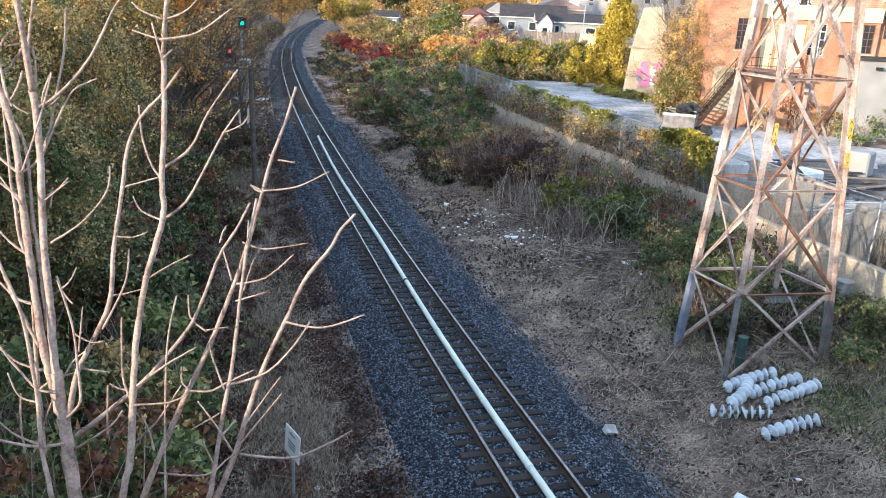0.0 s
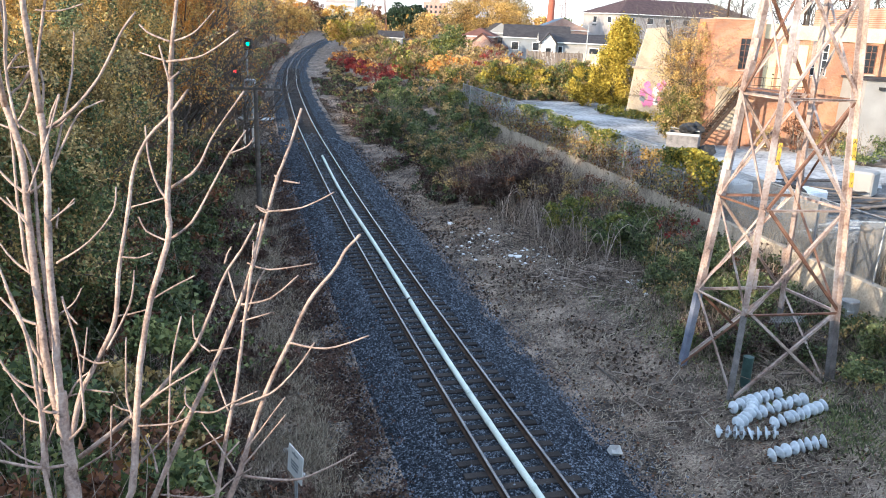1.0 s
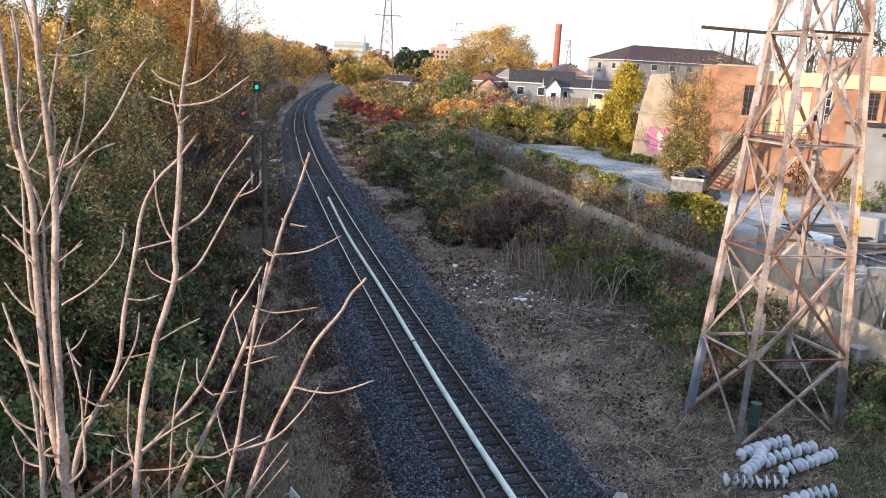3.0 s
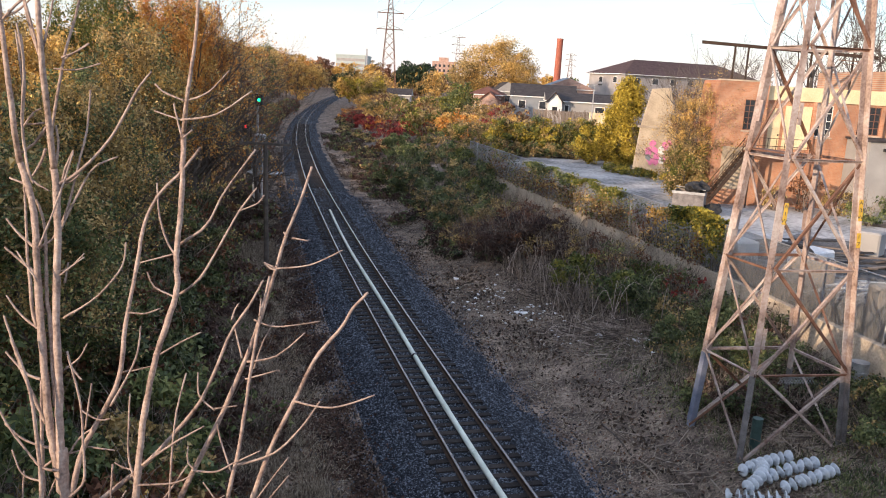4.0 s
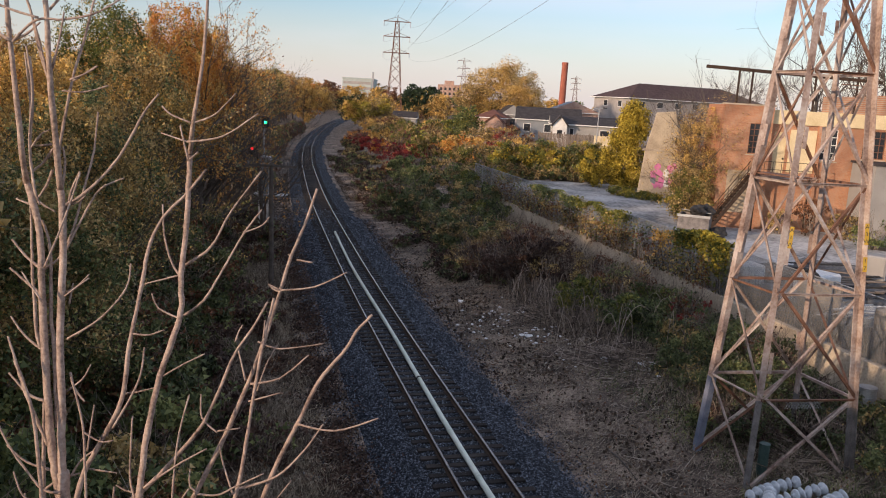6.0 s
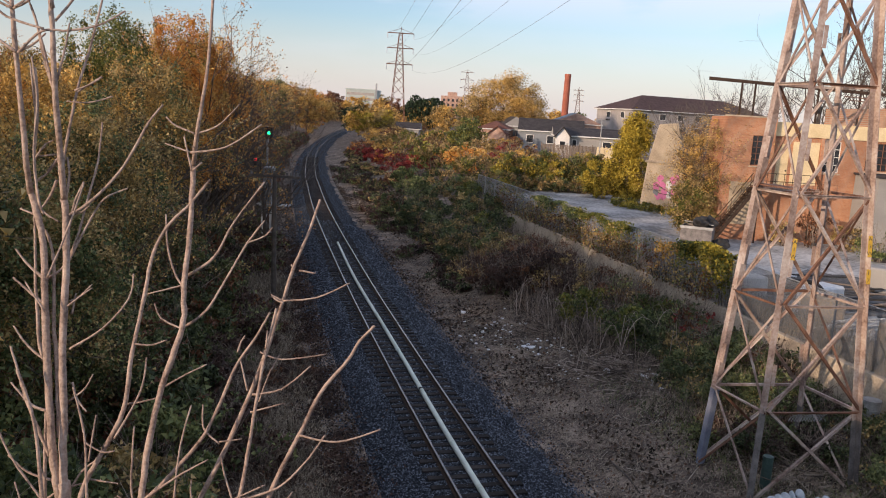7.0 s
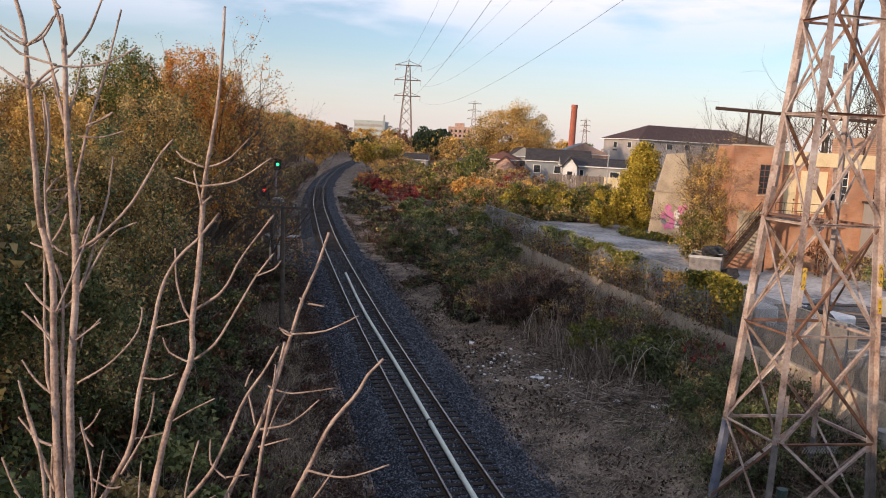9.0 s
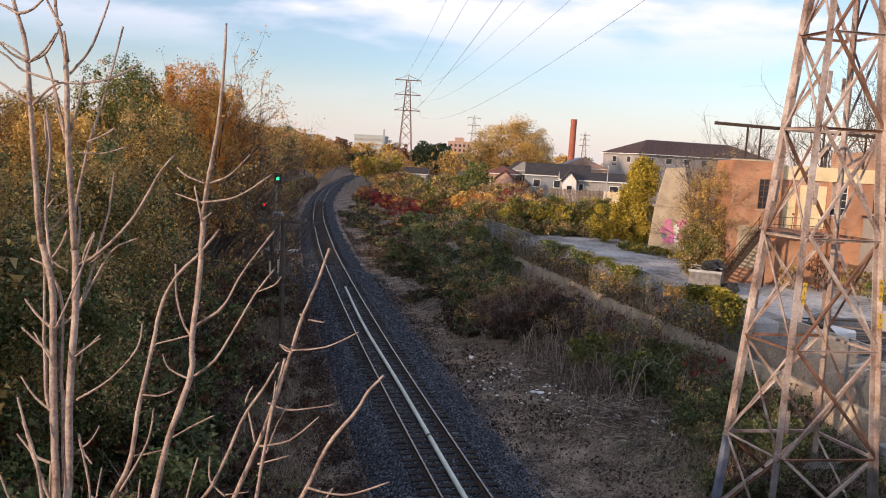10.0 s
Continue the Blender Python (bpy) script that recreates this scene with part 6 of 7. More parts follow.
for k in range(185):
    cx, cy, sx, sy = [(2.4, 39.6, 1.3, 2.0), (3.4, 36.2, 0.9, 0.8), (5.6, 32.8, 1.3, 0.8), (7.7, 31.4, 0.5, 0.5), (1.0, 38.6, 0.8, 1.6)][k % 5]
    scrap(cx + rl.gauss(0, sx * 0.9), cy + rl.gauss(0, sy * 0.9), rl.uniform(0.025, 0.1), M_LITTER, "litter_scrap", "crumpled white paper and plastic scrap on the bank")
for x, y, s in ((3.3, 36.0, 0.2), (3.0, 36.3, 0.16), (0.1, 42.6, 0.22), (6.2, 32.5, 0.22), (7.6, 31.5, 0.2), (9.9, 21.6, 0.16), (12.6, 22.2, 0.14), (8.7, 16.6, 0.1), (-3.3, 17.2, 0.12), (-3.9, 18.3, 0.13), (-2.6, 15.8, 0.1)):
    scrap(x, y, s, M_LITTER, "litter_scrap", "crumpled white paper and plastic scrap on the bank")
# open white tub beside the stones
tub = empty("plastic_tub", "open white plastic tub lying beside the ballast", "tub", at=pose(4.55, 18.75, gz(4.55, 18.75) + 0.02, 35, 10, 20))
bm = bmesh.new()
o0 = [bm.verts.new((x, y, 0)) for x, y in ((-0.13, -0.1), (0.13, -0.1), (0.13, 0.1), (-0.13, 0.1))]
o1 = [bm.verts.new((x * 1.2, y * 1.2, 0.22)) for x, y in ((-0.13, -0.1), (0.13, -0.1), (0.13, 0.1), (-0.13, 0.1))]
i1 = [bm.verts.new((x * 1.12, y * 1.12, 0.22)) for x, y in ((-0.13, -0.1), (0.13, -0.1), (0.13, 0.1), (-0.13, 0.1))]
i0 = [bm.verts.new((x * 0.93, y * 0.93, 0.02)) for x, y in ((-0.13, -0.1), (0.13, -0.1), (0.13, 0.1), (-0.13, 0.1))]
bm.faces.new(o0[::-1])
bm.faces.new(i0)
for i in range(4):
    j = (i + 1) % 4
    bm.faces.new((o0[i], o0[j], o1[j], o1[i]))
    bm.faces.new((o1[i], o1[j], i1[j], i1[i]))
    bm.faces.new((i1[i], i1[j], i0[j], i0[i]))
part("body", bm, M_WHITE, tub)
# folded paper
pap = boxed("paper_sheets", (-0.3, 0.3, -0.12, 0.12, 0, 0.03), M_LITTER, bevel=0.01)
pap.matrix_basis = pose(7.3, 16.0, gz(7.3, 16.0) + 0.03, 4, 6, -38)
tagged(pap, "folded white paper sheets on the soil", "paper")
for k, (x0, y0, x1, y1, r) in enumerate([(5.05, 24.5, 5.55, 22.3, 0.03), (5.15, 24.3, 5.75, 22.6, 0.025), (5.65, 22.0, 6.05, 20.8, 0.04), (6.3, 20.2, 6.7, 20.0, 0.06), (6.6, 21.0, 7.4, 21.1, 0.03), (11.3, 21.2, 12.6, 22.4, 0.035), (10.8, 22.6, 12.2, 24.0, 0.03), (4.6, 32.6, 6.4, 33.6, 0.03), (5.2, 31.9, 6.8, 32.6, 0.025), (6.4, 34.0, 8.4, 33.0, 0.02)]):
    pts = [(x0, y0, gz(x0, y0) + r), ((x0 + x1) / 2 + 0.06, (y0 + y1) / 2, gz((x0 + x1) / 2, (y0 + y1) / 2) + r + 0.05), (x1, y1, gz(x1, y1) + r)]
    v, f = tube(smooth_line(pts, 3), [r * (1 - 0.07 * i) for i in range(7)], 6)
    tagged(obj("fallen_branch", [tuple(q) for q in v], f, M_STALK if k % 3 else M_BARK), "broken dry branch lying on the ground", "branch", "fallen branches")
# heaps of cut brush
for k, (cx, cy, rx, ry, n) in enumerate([(6.2, 32.8, 1.7, 1.0, 460), (5.0, 40.5, 1.2, 1.6, 240), (3.8, 38.6, 1.0, 1.2, 160), (10.8, 23.4, 1.6, 1.6, 120)]):
    rb = np.random.default_rng(60 + k)
    tubes = []
    for _ in range(n):
        x, y = cx + rb.normal() * rx * 0.6, cy + rb.normal() * ry * 0.6
        a, l = rb.uniform(0, 6.28), rb.uniform(0.3, 1.1)
        z = gz(x, y) + abs(rb.normal()) * 0.14
        tubes.append(tube([(x, y, z), (x + math.cos(a) * l, y + math.sin(a) * l, z + rb.uniform(-0.05, 0.3))], [0.02, 0.009], 3, False))
    v, f = join_tubes(tubes)
    tagged(obj("brush_heap", v, f, M_STICKS if k < 2 else M_STALK), "heap of cut grey brushwood on the bank", "brushwood", kind="stuff")

# pale arching canes and dead stems among the shrubs below the wall
rb = np.random.default_rng(91)
tubes = []
for k in range(430):
    y = 32 + 21 * rb.uniform() ** 0.9
    x = min(float(track_x(y)) + rb.uniform(7.4, 12.6) + 0.05 * (y - 30), wall_x(y) - 0.15)
    a, l, h = rb.uniform(0, 6.28), rb.uniform(0.4, 1.5), rb.uniform(0.5, 2.1)
    z = gz(x, y)
    p = [(x, y, z - 0.05), (x + math.cos(a) * l * 0.35, y + math.sin(a) * l * 0.35, z + h * 0.75), (x + math.cos(a) * l * 0.75, y + math.sin(a) * l * 0.75, z + h), (x + math.cos(a) * l * 1.15, y + math.sin(a) * l * 1.15, z + h * rb.uniform(0.5, 0.9))]
    tubes.append(tube(smooth_line(p, 2), [0.017, 0.016, 0.014, 0.012, 0.010, 0.008, 0.005], 3, False))
v, f = join_tubes(tubes)
tagged(obj("cane_thicket", v, f, M_STICKS), "pale arching dead canes among the shrubs", "brushwood", kind="stuff")

# ---- board on a post beside the line ----
sign = empty("track_sign", "weathered white sign board on a grey post", "sign")
SX, SY = -3.05, 15.15
part("post", beam(bmesh.new(), (SX, SY + 0.06, gz(SX, SY) - 0.3), (SX, SY + 0.06, 1.0), 0.06), M_GALV, sign)
mS = pose(SX, SY, 0.74, 0, 0, -56) @ pose(0, 0, 0, -4, 0, 0)
board = part("board", box(bmesh.new(), -0.38, 0.38, -0.012, 0.012, -0.32, 0.32, mS, 0.006), M_WHITE, sign)
for z, w in ((0.2, 0.16), (0.02, 0.2), (-0.05, 0.2), (-0.12, 0.17)):
    part("print_bar", box(bmesh.new(), -w, w, -0.018, -0.0145, z - 0.02, z + 0.02, mS), M_BLUEGREY, board)

# ---- utility pole and signal mast left of the line ----
pole = empty("utility_pole", "dark wooden utility pole with a crossarm", "utility pole")
PX, PY = -10.75, 44.0
part("shaft", cyl(bmesh.new(), (PX, PY, gz(PX, PY) - 0.4), (PX - 0.1, PY, 6.15), 0.15, 0.11, 10), M_BARK, pole)
arm = part("crossarm", beam(bmesh.new(), (PX - 1.5, PY - 0.16, 6.0), (PX + 1.35, PY - 0.16, 6.0), 0.11, 0.13), M_BARK, pole)
for x in (-1.35, -0.7, 0.65, 0.85, 1.2):
    part("insulator", cyl(bmesh.new(), (PX + x, PY - 0.16, 6.06), (PX + x, PY - 0.16, 6.24), 0.05, 0.07, 8), M_GREYSTEEL, arm)
sig = empty("signal_mast", "railway signal mast with red and green lights and a grey cabinet", "railway signal")


def glow(name, colour, power):
    m = bpy.data.materials.new(name)
    m.use_nodes = True
    b = m.node_tree.nodes["Principled BSDF"]
    b.inputs["Base Color"].default_value = (*colour, 1)
    b.inputs["Emission Color"].default_value = (*colour, 1)
    b.inputs["Emission Strength"].default_value = power
    return m


M_REDLAMP, M_GREENLAMP = glow("red_signal_light", (1.0, 0.02, 0.02), 3.0), glow("green_signal_light", (0.02, 1.0, 0.35), 2.5)
GX, GY = -15.9, 62.0
part("mast", cyl(bmesh.new(), (GX, GY, -0.6), (GX, GY, 8.2), 0.09, 0.09, 10), M_GALV, sig)
for x, z, m, lab in ((-16.75, 5.6, M_REDLAMP, "red signal light"), (-15.72, 7.68, M_GREENLAMP, "green signal light")):
    head = boxed("signal_head", (x - 0.28, x + 0.28, GY - 0.3, GY - 0.15, z - 0.45, z + 0.45), M_DARK, sig, bevel=0.03)
    part("light", cyl(bmesh.new(), (x, GY - 0.304, z), (x, GY - 0.34, z), 0.12, 0.12, 16), m, head, lab)
    part("hood", cyl(bmesh.new(), (x, GY - 0.302, z + 0.14), (x, GY - 0.55, z + 0.14), 0.05, 0.03, 8), M_DARK, head)
    part("bracket", beam(bmesh.new(), (x, GY - 0.15, z), (GX, GY, z), 0.06), M_GALV, sig)
boxed("cabinet", (-16.2, -15.35, 61.3, 61.9, 2.2, 4.6), M_GALV, sig, "grey steel equipment cabinet", bevel=0.03)
boxed("cabinet_top", (-16.0, -15.2, 61.2, 62.0, 4.604, 5.1), M_GALV, sig, bevel=0.1)
for x in (-16.1, -15.45):
    part("leg", beam(bmesh.new(), (x, 61.6, -0.8), (x, 61.6, 2.2), 0.14), M_WHITE, sig)
boxed("platform", (-16.6, -14.0, 61.0, 62.4, 2.05, 2.15), M_GALV, sig)

# ---- things in the yard ----
skip_ = empty("waste_skip", "dark grey steel waste skip with a loose pale sheet over it", "skip")
bm = bmesh.new()
mk = pose(15.4, 53.6, 2.06, 0, 0, -22)
for d in ((-1.0, 1.0, -0.9, -0.82, 0, 1.5), (-1.0, 1.0, 0.82, 0.9, 0, 1.5), (-1.0, -0.92, -0.82, 0.82, 0, 1.5), (0.92, 1.0, -0.82, 0.82, 0, 1.5), (-0.92, 0.92, -0.82, 0.82, 0, 0.1)):
    box(bm, *d, mk)
part("body", bm, M_GREYSTEEL, skip_)
part("rim", box(bmesh.new(), -1.06, 1.06, -0.96, -0.904, 1.35, 1.52, mk), M_GALV, skip_)
part("lid", box(bmesh.new(), -1.0, 0.9, -0.8, 0.9, 1.5, 1.56, mk @ pose(0, 0.1, 0.1, -8, 4, 0)), M_DIMWHITE, skip_, "loose pale sheet over the skip")
for k in range(3):
    bm = bmesh.new()
    bmesh.ops.create_icosphere(bm, subdivisions=3, radius=rl.uniform(0.5, 0.62))
    for v in bm.verts:
        v.co += v.co.normalized() * (0.26 * noise.noise(v.co * 3 + Vector((k, 0, 0))) + 0.08 * noise.noise(v.co * 9))
        v.co.z *= 0.75
    bag = part("rubbish_bag", bm, M_DARK)
    bag.matrix_basis = pose(*((15.5, 53.2, 3.85), (16.1, 53.5, 3.8), (16.9, 53.2, 2.42))[k], 0, 0, 40 * k)
    tagged(bag, "black plastic rubbish bag dumped at the skip", "rubbish bag", "rubbish bags")
# concrete blocks, tanks, timber and pipes
for k, (x, y, w, d, h, m, lab, nm, cat) in enumerate([
    (15.2, 33.6, 1.7, 1.2, 1.35, M_CONC, "grey concrete block in the yard", "concrete_block", "block"),
    (16.6, 29.6, 1.6, 1.1, 1.2, M_CONC, "grey concrete block beside the fence", "concrete_block", "block"),
    (14.0, 39.0, 1.3, 1.2, 1.0, M_WHITE, "white plastic tank in the yard", "water_tank", "tank"),
    (16.8, 37.5, 1.8, 1.3, 1.0, M_LITTER, "white sheeted load in the yard", "covered_load", "load"),
    (21.8, 42.0, 1.2, 1.2, 1.3, M_DIMWHITE, "white plastic tank in the yard", "water_tank", "tank"),
]):
    t = boxed(nm, (-w / 2, w / 2, -d / 2, d / 2, 0, h), m, bevel=0.09)
    t.matrix_basis = pose(x, y, 2.058, 0, 0, 17 * k - 20)
    tagged(t, lab, cat)
for k in range(26):
    x, y = 18.6 + rl.gauss(0, 1.5), 38.5 + rl.gauss(0, 2.0)
    b = boxed("timber_board", (-1.5, 1.5, -0.11, 0.11, 0, 0.06), M_WOOD if k % 3 else M_DARK, bevel=0.008)
    b.matrix_basis = pose(x, y, 2.06 + 0.06 * (k % 7), 0, rl.uniform(-4, 4), rl.uniform(-40, 30))
    tagged(b, "loose grey timber board in a heap", "board", "heaped boards")
for k in range(22):
    x, y = 17.0 + rl.gauss(0, 0.7), 32.2 + rl.gauss(0, 0.5)
    a = radians(rl.gauss(25, 14))
    l, z = rl.uniform(1.4, 2.3), 2.1 + 0.07 * (k % 9)
    dx, dy = math.cos(a) * l, math.sin(a) * l
    bend = 0.2 if k % 3 == 0 else 0.0
    v, f = tube(smooth_line([(x - dx, y - dy, z), (x, y, z + bend), (x + dx, y + dy, z + rl.uniform(0, 0.25))], 3), [0.045] * 7, 8)
    tagged(obj("conduit", [tuple(q) for q in v], f, M_WHITE if k % 4 else M_GALV, smooth=True), "white plastic conduit in a heap", "pipe", "heaped conduits")
for k in range(3):
    v, f = tube(smooth_line([(14.9 + 0.05 * k, 36.4, 3.4), (15.6 + 0.06 * k, 35.2, 3.5 - 0.1 * k), (15.9, 34.2, 2.6), (15.8, 33.6, 2.06)], 5), [0.07] * 16, 8)
    tagged(obj("hose", [tuple(q) for q in v], f, M_DARK, smooth=True), "thick black hose over the yard clutter", "hose", "black hoses")

# ---- bare young tree beside the bridge ----
young = empty("young_tree", "leafless young tree with pale tan stems", "tree")
stems = []
rt = np.random.default_rng(3)


def limb(points, r0, r1):
    """One stem or twig with swollen buds, tapering from r0 to r1."""
    line = smooth_line(points, 5)
    n = len(line)
    wob = [Vector(rt.normal(size=3).tolist()) * r1 * 0.10 if 0 < i < n - 1 else Vector() for i in range(n)]
    rad = [(r0 + (r1 - r0) * (i / (n - 1)) ** 0.8) * (1 + 0.05 * rt.normal()) for i in range(n)]
    v, f = tube([p + w for p, w in zip(line, wob)], rad, 8)
    obj("limb" if r0 > 0.012 else "twig", [tuple(q) for q in v], f, M_TWIG, young, smooth=True)
    if r0 < 0.014:
        for k in range(2, n, 3):
            d = Vector(rt.normal(size=3).tolist()).normalized()
            stems.append(tube([line[k], line[k] + d * (rad[k] + 0.006)], [0.004, 0.0015], 4, False))


limb([(-1.45, 2.95, gz(-1.45, 2.95) - 0.3), (-1.5, 3.0, 2.0), (-1.46, 3.08, 4.2), (-1.48, 3.13, 5.6)], 0.075, 0.06)
limb([(-1.48, 3.13, 5.58), (-1.78, 3.53, 6.87), (-1.92, 3.69, 7.39), (-1.98, 3.78, 7.68), (-2.02, 3.83, 7.84), (-2.05, 3.88, 8.00)], 0.0379, 0.0328)
limb([(-1.99, 3.80, 7.75), (-2.06, 3.85, 7.91), (-2.11, 3.90, 8.07), (-2.16, 3.97, 8.28), (-2.23, 4.08, 8.62), (-2.28, 4.17, 8.92), (-2.32, 4.24, 9.16), (-2.38, 4.30, 9.33), (-2.44, 4.34, 9.46)], 0.0225, 0.0181)
limb([(-2.44, 4.34, 9.46), (-2.40, 4.23, 9.68), (-2.47, 4.29, 10.22), (-2.51, 4.32, 10.53), (-2.59, 4.34, 10.77), (-2.65, 4.37, 10.98)], 0.0175, 0.0082)
limb([(-1.99, 3.80, 7.75), (-2.04, 3.86, 7.94), (-2.07, 3.92, 8.14), (-2.10, 3.99, 8.34), (-2.15, 4.09, 8.66), (-2.19, 4.23, 9.12), (-2.24, 4.32, 9.43)], 0.0225, 0.0186)
limb([(-2.24, 4.32, 9.43), (-2.25, 4.27, 9.97), (-2.28, 4.31, 10.34), (-2.30, 4.33, 10.52), (-2.35, 4.34, 10.68), (-2.39, 4.38, 10.96)], 0.0180, 0.0082)
limb([(-1.48, 3.13, 5.58), (-1.65, 3.58, 7.03), (-1.66, 3.68, 7.37), (-1.63, 3.74, 7.56), (-1.63, 3.83, 7.83), (-1.63, 3.88, 8.01), (-1.62, 3.96, 8.26), (-1.59, 4.04, 8.50), (-1.55, 4.08, 8.65), (-1.51, 4.14, 8.84), (-1.53, 4.20, 9.02), (-1.53, 4.30, 9.35), (-1.55, 4.40, 9.66)], 0.0213, 0.0142)
limb([(-1.55, 4.40, 9.66), (-1.49, 4.28, 9.85), (-1.46, 4.32, 10.11), (-1.44, 4.35, 10.42), (-1.44, 4.38, 10.70)], 0.0138, 0.0060)
limb([(-1.56, 3.31, 5.32), (-1.70, 3.81, 6.92), (-1.64, 3.90, 7.22), (-1.54, 3.99, 7.50), (-1.42, 4.08, 7.80), (-1.31, 4.16, 8.05), (-1.19, 4.26, 8.37), (-1.11, 4.34, 8.63), (-1.04, 4.43, 8.92), (-1.00, 4.48, 9.09), (-0.93, 4.55, 9.30), (-0.88, 4.61, 9.49)], 0.0226, 0.0075)
limb([(-1.54, 3.27, 5.37), (-1.36, 3.75, 6.90), (-1.21, 3.86, 7.27), (-1.11, 3.94, 7.53), (-1.06, 4.00, 7.72), (-0.97, 4.09, 8.01), (-0.87, 4.16, 8.23), (-0.77, 4.23, 8.46), (-0.64, 4.29, 8.63), (-0.58, 4.32, 8.74), (-0.50, 4.35, 8.83)], 0.0223, 0.0074)
limb([(-1.35, 3.71, 6.94), (-1.24, 3.82, 7.30), (-1.22, 3.85, 7.41), (-1.18, 3.97, 7.77), (-1.14, 4.04, 8.02), (-1.12, 4.14, 8.32), (-1.09, 4.23, 8.63), (-1.05, 4.32, 8.90)], 0.0172, 0.0071)
limb([(-1.97, 3.81, 7.78), (-1.94, 3.88, 7.99), (-1.87, 3.93, 8.15), (-1.78, 4.00, 8.37), (-1.77, 4.08, 8.64), (-1.74, 4.18, 8.95), (-1.72, 4.24, 9.16), (-1.66, 4.29, 9.32), (-1.54, 4.33, 9.46), (-1.45, 4.38, 9.59)], 0.0166, 0.0068)
limb([(-1.97, 3.87, 7.62), (-1.65, 3.95, 7.89), (-1.49, 4.01, 8.07), (-1.37, 4.06, 8.23), (-1.29, 4.11, 8.42), (-1.23, 4.17, 8.60), (-1.14, 4.22, 8.75), (-1.07, 4.26, 8.89)], 0.0146, 0.0062)
limb([(-1.99, 3.59, 7.41), (-2.06, 3.67, 7.67), (-2.09, 3.74, 7.90), (-2.19, 3.87, 8.31), (-2.32, 3.95, 8.57)], 0.0139, 0.0080)
limb([(-2.46, 4.29, 10.21), (-2.33, 4.30, 10.33), (-2.19, 4.31, 10.34), (-2.03, 4.32, 10.38), (-1.90, 4.34, 10.46)], 0.0081, 0.0044)
limb([(-2.41, 4.19, 10.21), (-2.58, 4.19, 10.32), (-2.70, 4.20, 10.42)], 0.0079, 0.0048)
limb([(-2.43, 4.21, 10.44), (-2.53, 4.22, 10.50), (-2.59, 4.22, 10.53)], 0.0060, 0.0043)
limb([(-2.42, 4.21, 10.44), (-2.36, 4.22, 10.49), (-2.30, 4.24, 10.59)], 0.0060, 0.0043)
limb([(-2.30, 4.26, 10.34), (-2.49, 4.26, 10.39), (-2.58, 4.26, 10.46), (-2.68, 4.26, 10.51)], 0.0070, 0.0049)
limb([(-2.29, 4.36, 10.39), (-2.18, 4.39, 10.55), (-2.10, 4.42, 10.80)], 0.0077, 0.0050)
limb([(-2.26, 4.27, 10.02), (-2.34, 4.30, 10.31), (-2.41, 4.32, 10.49)], 0.0076, 0.0049)
limb([(-2.25, 4.32, 9.57), (-2.24, 4.33, 9.68), (-2.19, 4.38, 10.02), (-2.13, 4.41, 10.25), (-2.08, 4.43, 10.46), (-2.04, 4.46, 10.67)], 0.0097, 0.0050)
limb([(-2.19, 4.38, 10.02), (-2.06, 4.39, 10.11)], 0.0053, 0.0039)
limb([(-2.24, 4.37, 9.97), (-2.12, 4.37, 9.97), (-1.99, 4.38, 10.01)], 0.0053, 0.0039)
limb([(-2.24, 4.10, 9.38), (-2.27, 4.11, 9.47), (-2.30, 4.13, 9.69), (-2.29, 4.16, 9.97), (-2.33, 4.19, 10.19)], 0.0069, 0.0043)
limb([(-1.51, 4.26, 9.64), (-1.56, 4.28, 9.82)], 0.0062, 0.0044)
limb([(-1.51, 4.26, 9.64), (-1.46, 4.27, 9.69)], 0.0057, 0.0041)
limb([(-1.50, 4.28, 9.84), (-1.38, 4.29, 9.89), (-1.27, 4.31, 10.01)], 0.0062, 0.0041)
limb([(-1.50, 4.28, 9.84), (-1.61, 4.28, 9.88), (-1.66, 4.29, 9.92)], 0.0057, 0.0041)
limb([(-1.52, 4.27, 9.74), (-1.33, 4.28, 9.78), (-1.15, 4.31, 9.91)], 0.0066, 0.0041)
limb([(-1.52, 4.27, 9.74), (-1.66, 4.27, 9.78)], 0.0052, 0.0036)
limb([(-2.23, 4.30, 9.34), (-2.09, 4.33, 9.44), (-1.94, 4.39, 9.63), (-1.83, 4.46, 9.87), (-1.76, 4.50, 9.98)], 0.0107, 0.0055)
limb([(-2.21, 4.27, 9.10), (-2.17, 4.31, 9.22), (-2.14, 4.39, 9.45), (-2.11, 4.45, 9.65), (-2.11, 4.51, 9.86)], 0.0082, 0.0050)
limb([(-2.20, 4.27, 9.10), (-2.13, 4.33, 9.28), (-2.05, 4.38, 9.44), (-1.92, 4.40, 9.51)], 0.0077, 0.0044)
limb([(-2.23, 4.10, 9.04), (-2.18, 4.15, 9.20), (-2.13, 4.21, 9.39), (-2.10, 4.26, 9.54)], 0.0065, 0.0043)
limb([(-1.53, 4.20, 9.02), (-1.58, 4.22, 9.07), (-1.64, 4.26, 9.21), (-1.67, 4.31, 9.39)], 0.0071, 0.0044)
limb([(-1.54, 4.26, 9.06), (-1.40, 4.30, 9.17), (-1.31, 4.36, 9.36), (-1.16, 4.43, 9.59)], 0.0091, 0.0050)
limb([(-1.53, 4.18, 8.79), (-1.41, 4.21, 8.89), (-1.31, 4.27, 9.08), (-1.22, 4.32, 9.26), (-1.14, 4.36, 9.38)], 0.0086, 0.0050)
limb([(-1.22, 4.32, 9.26), (-1.13, 4.34, 9.30), (-1.09, 4.35, 9.35)], 0.0048, 0.0039)
limb([(-1.51, 4.13, 8.80), (-1.63, 4.14, 8.85), (-1.68, 4.17, 8.92)], 0.0057, 0.0038)
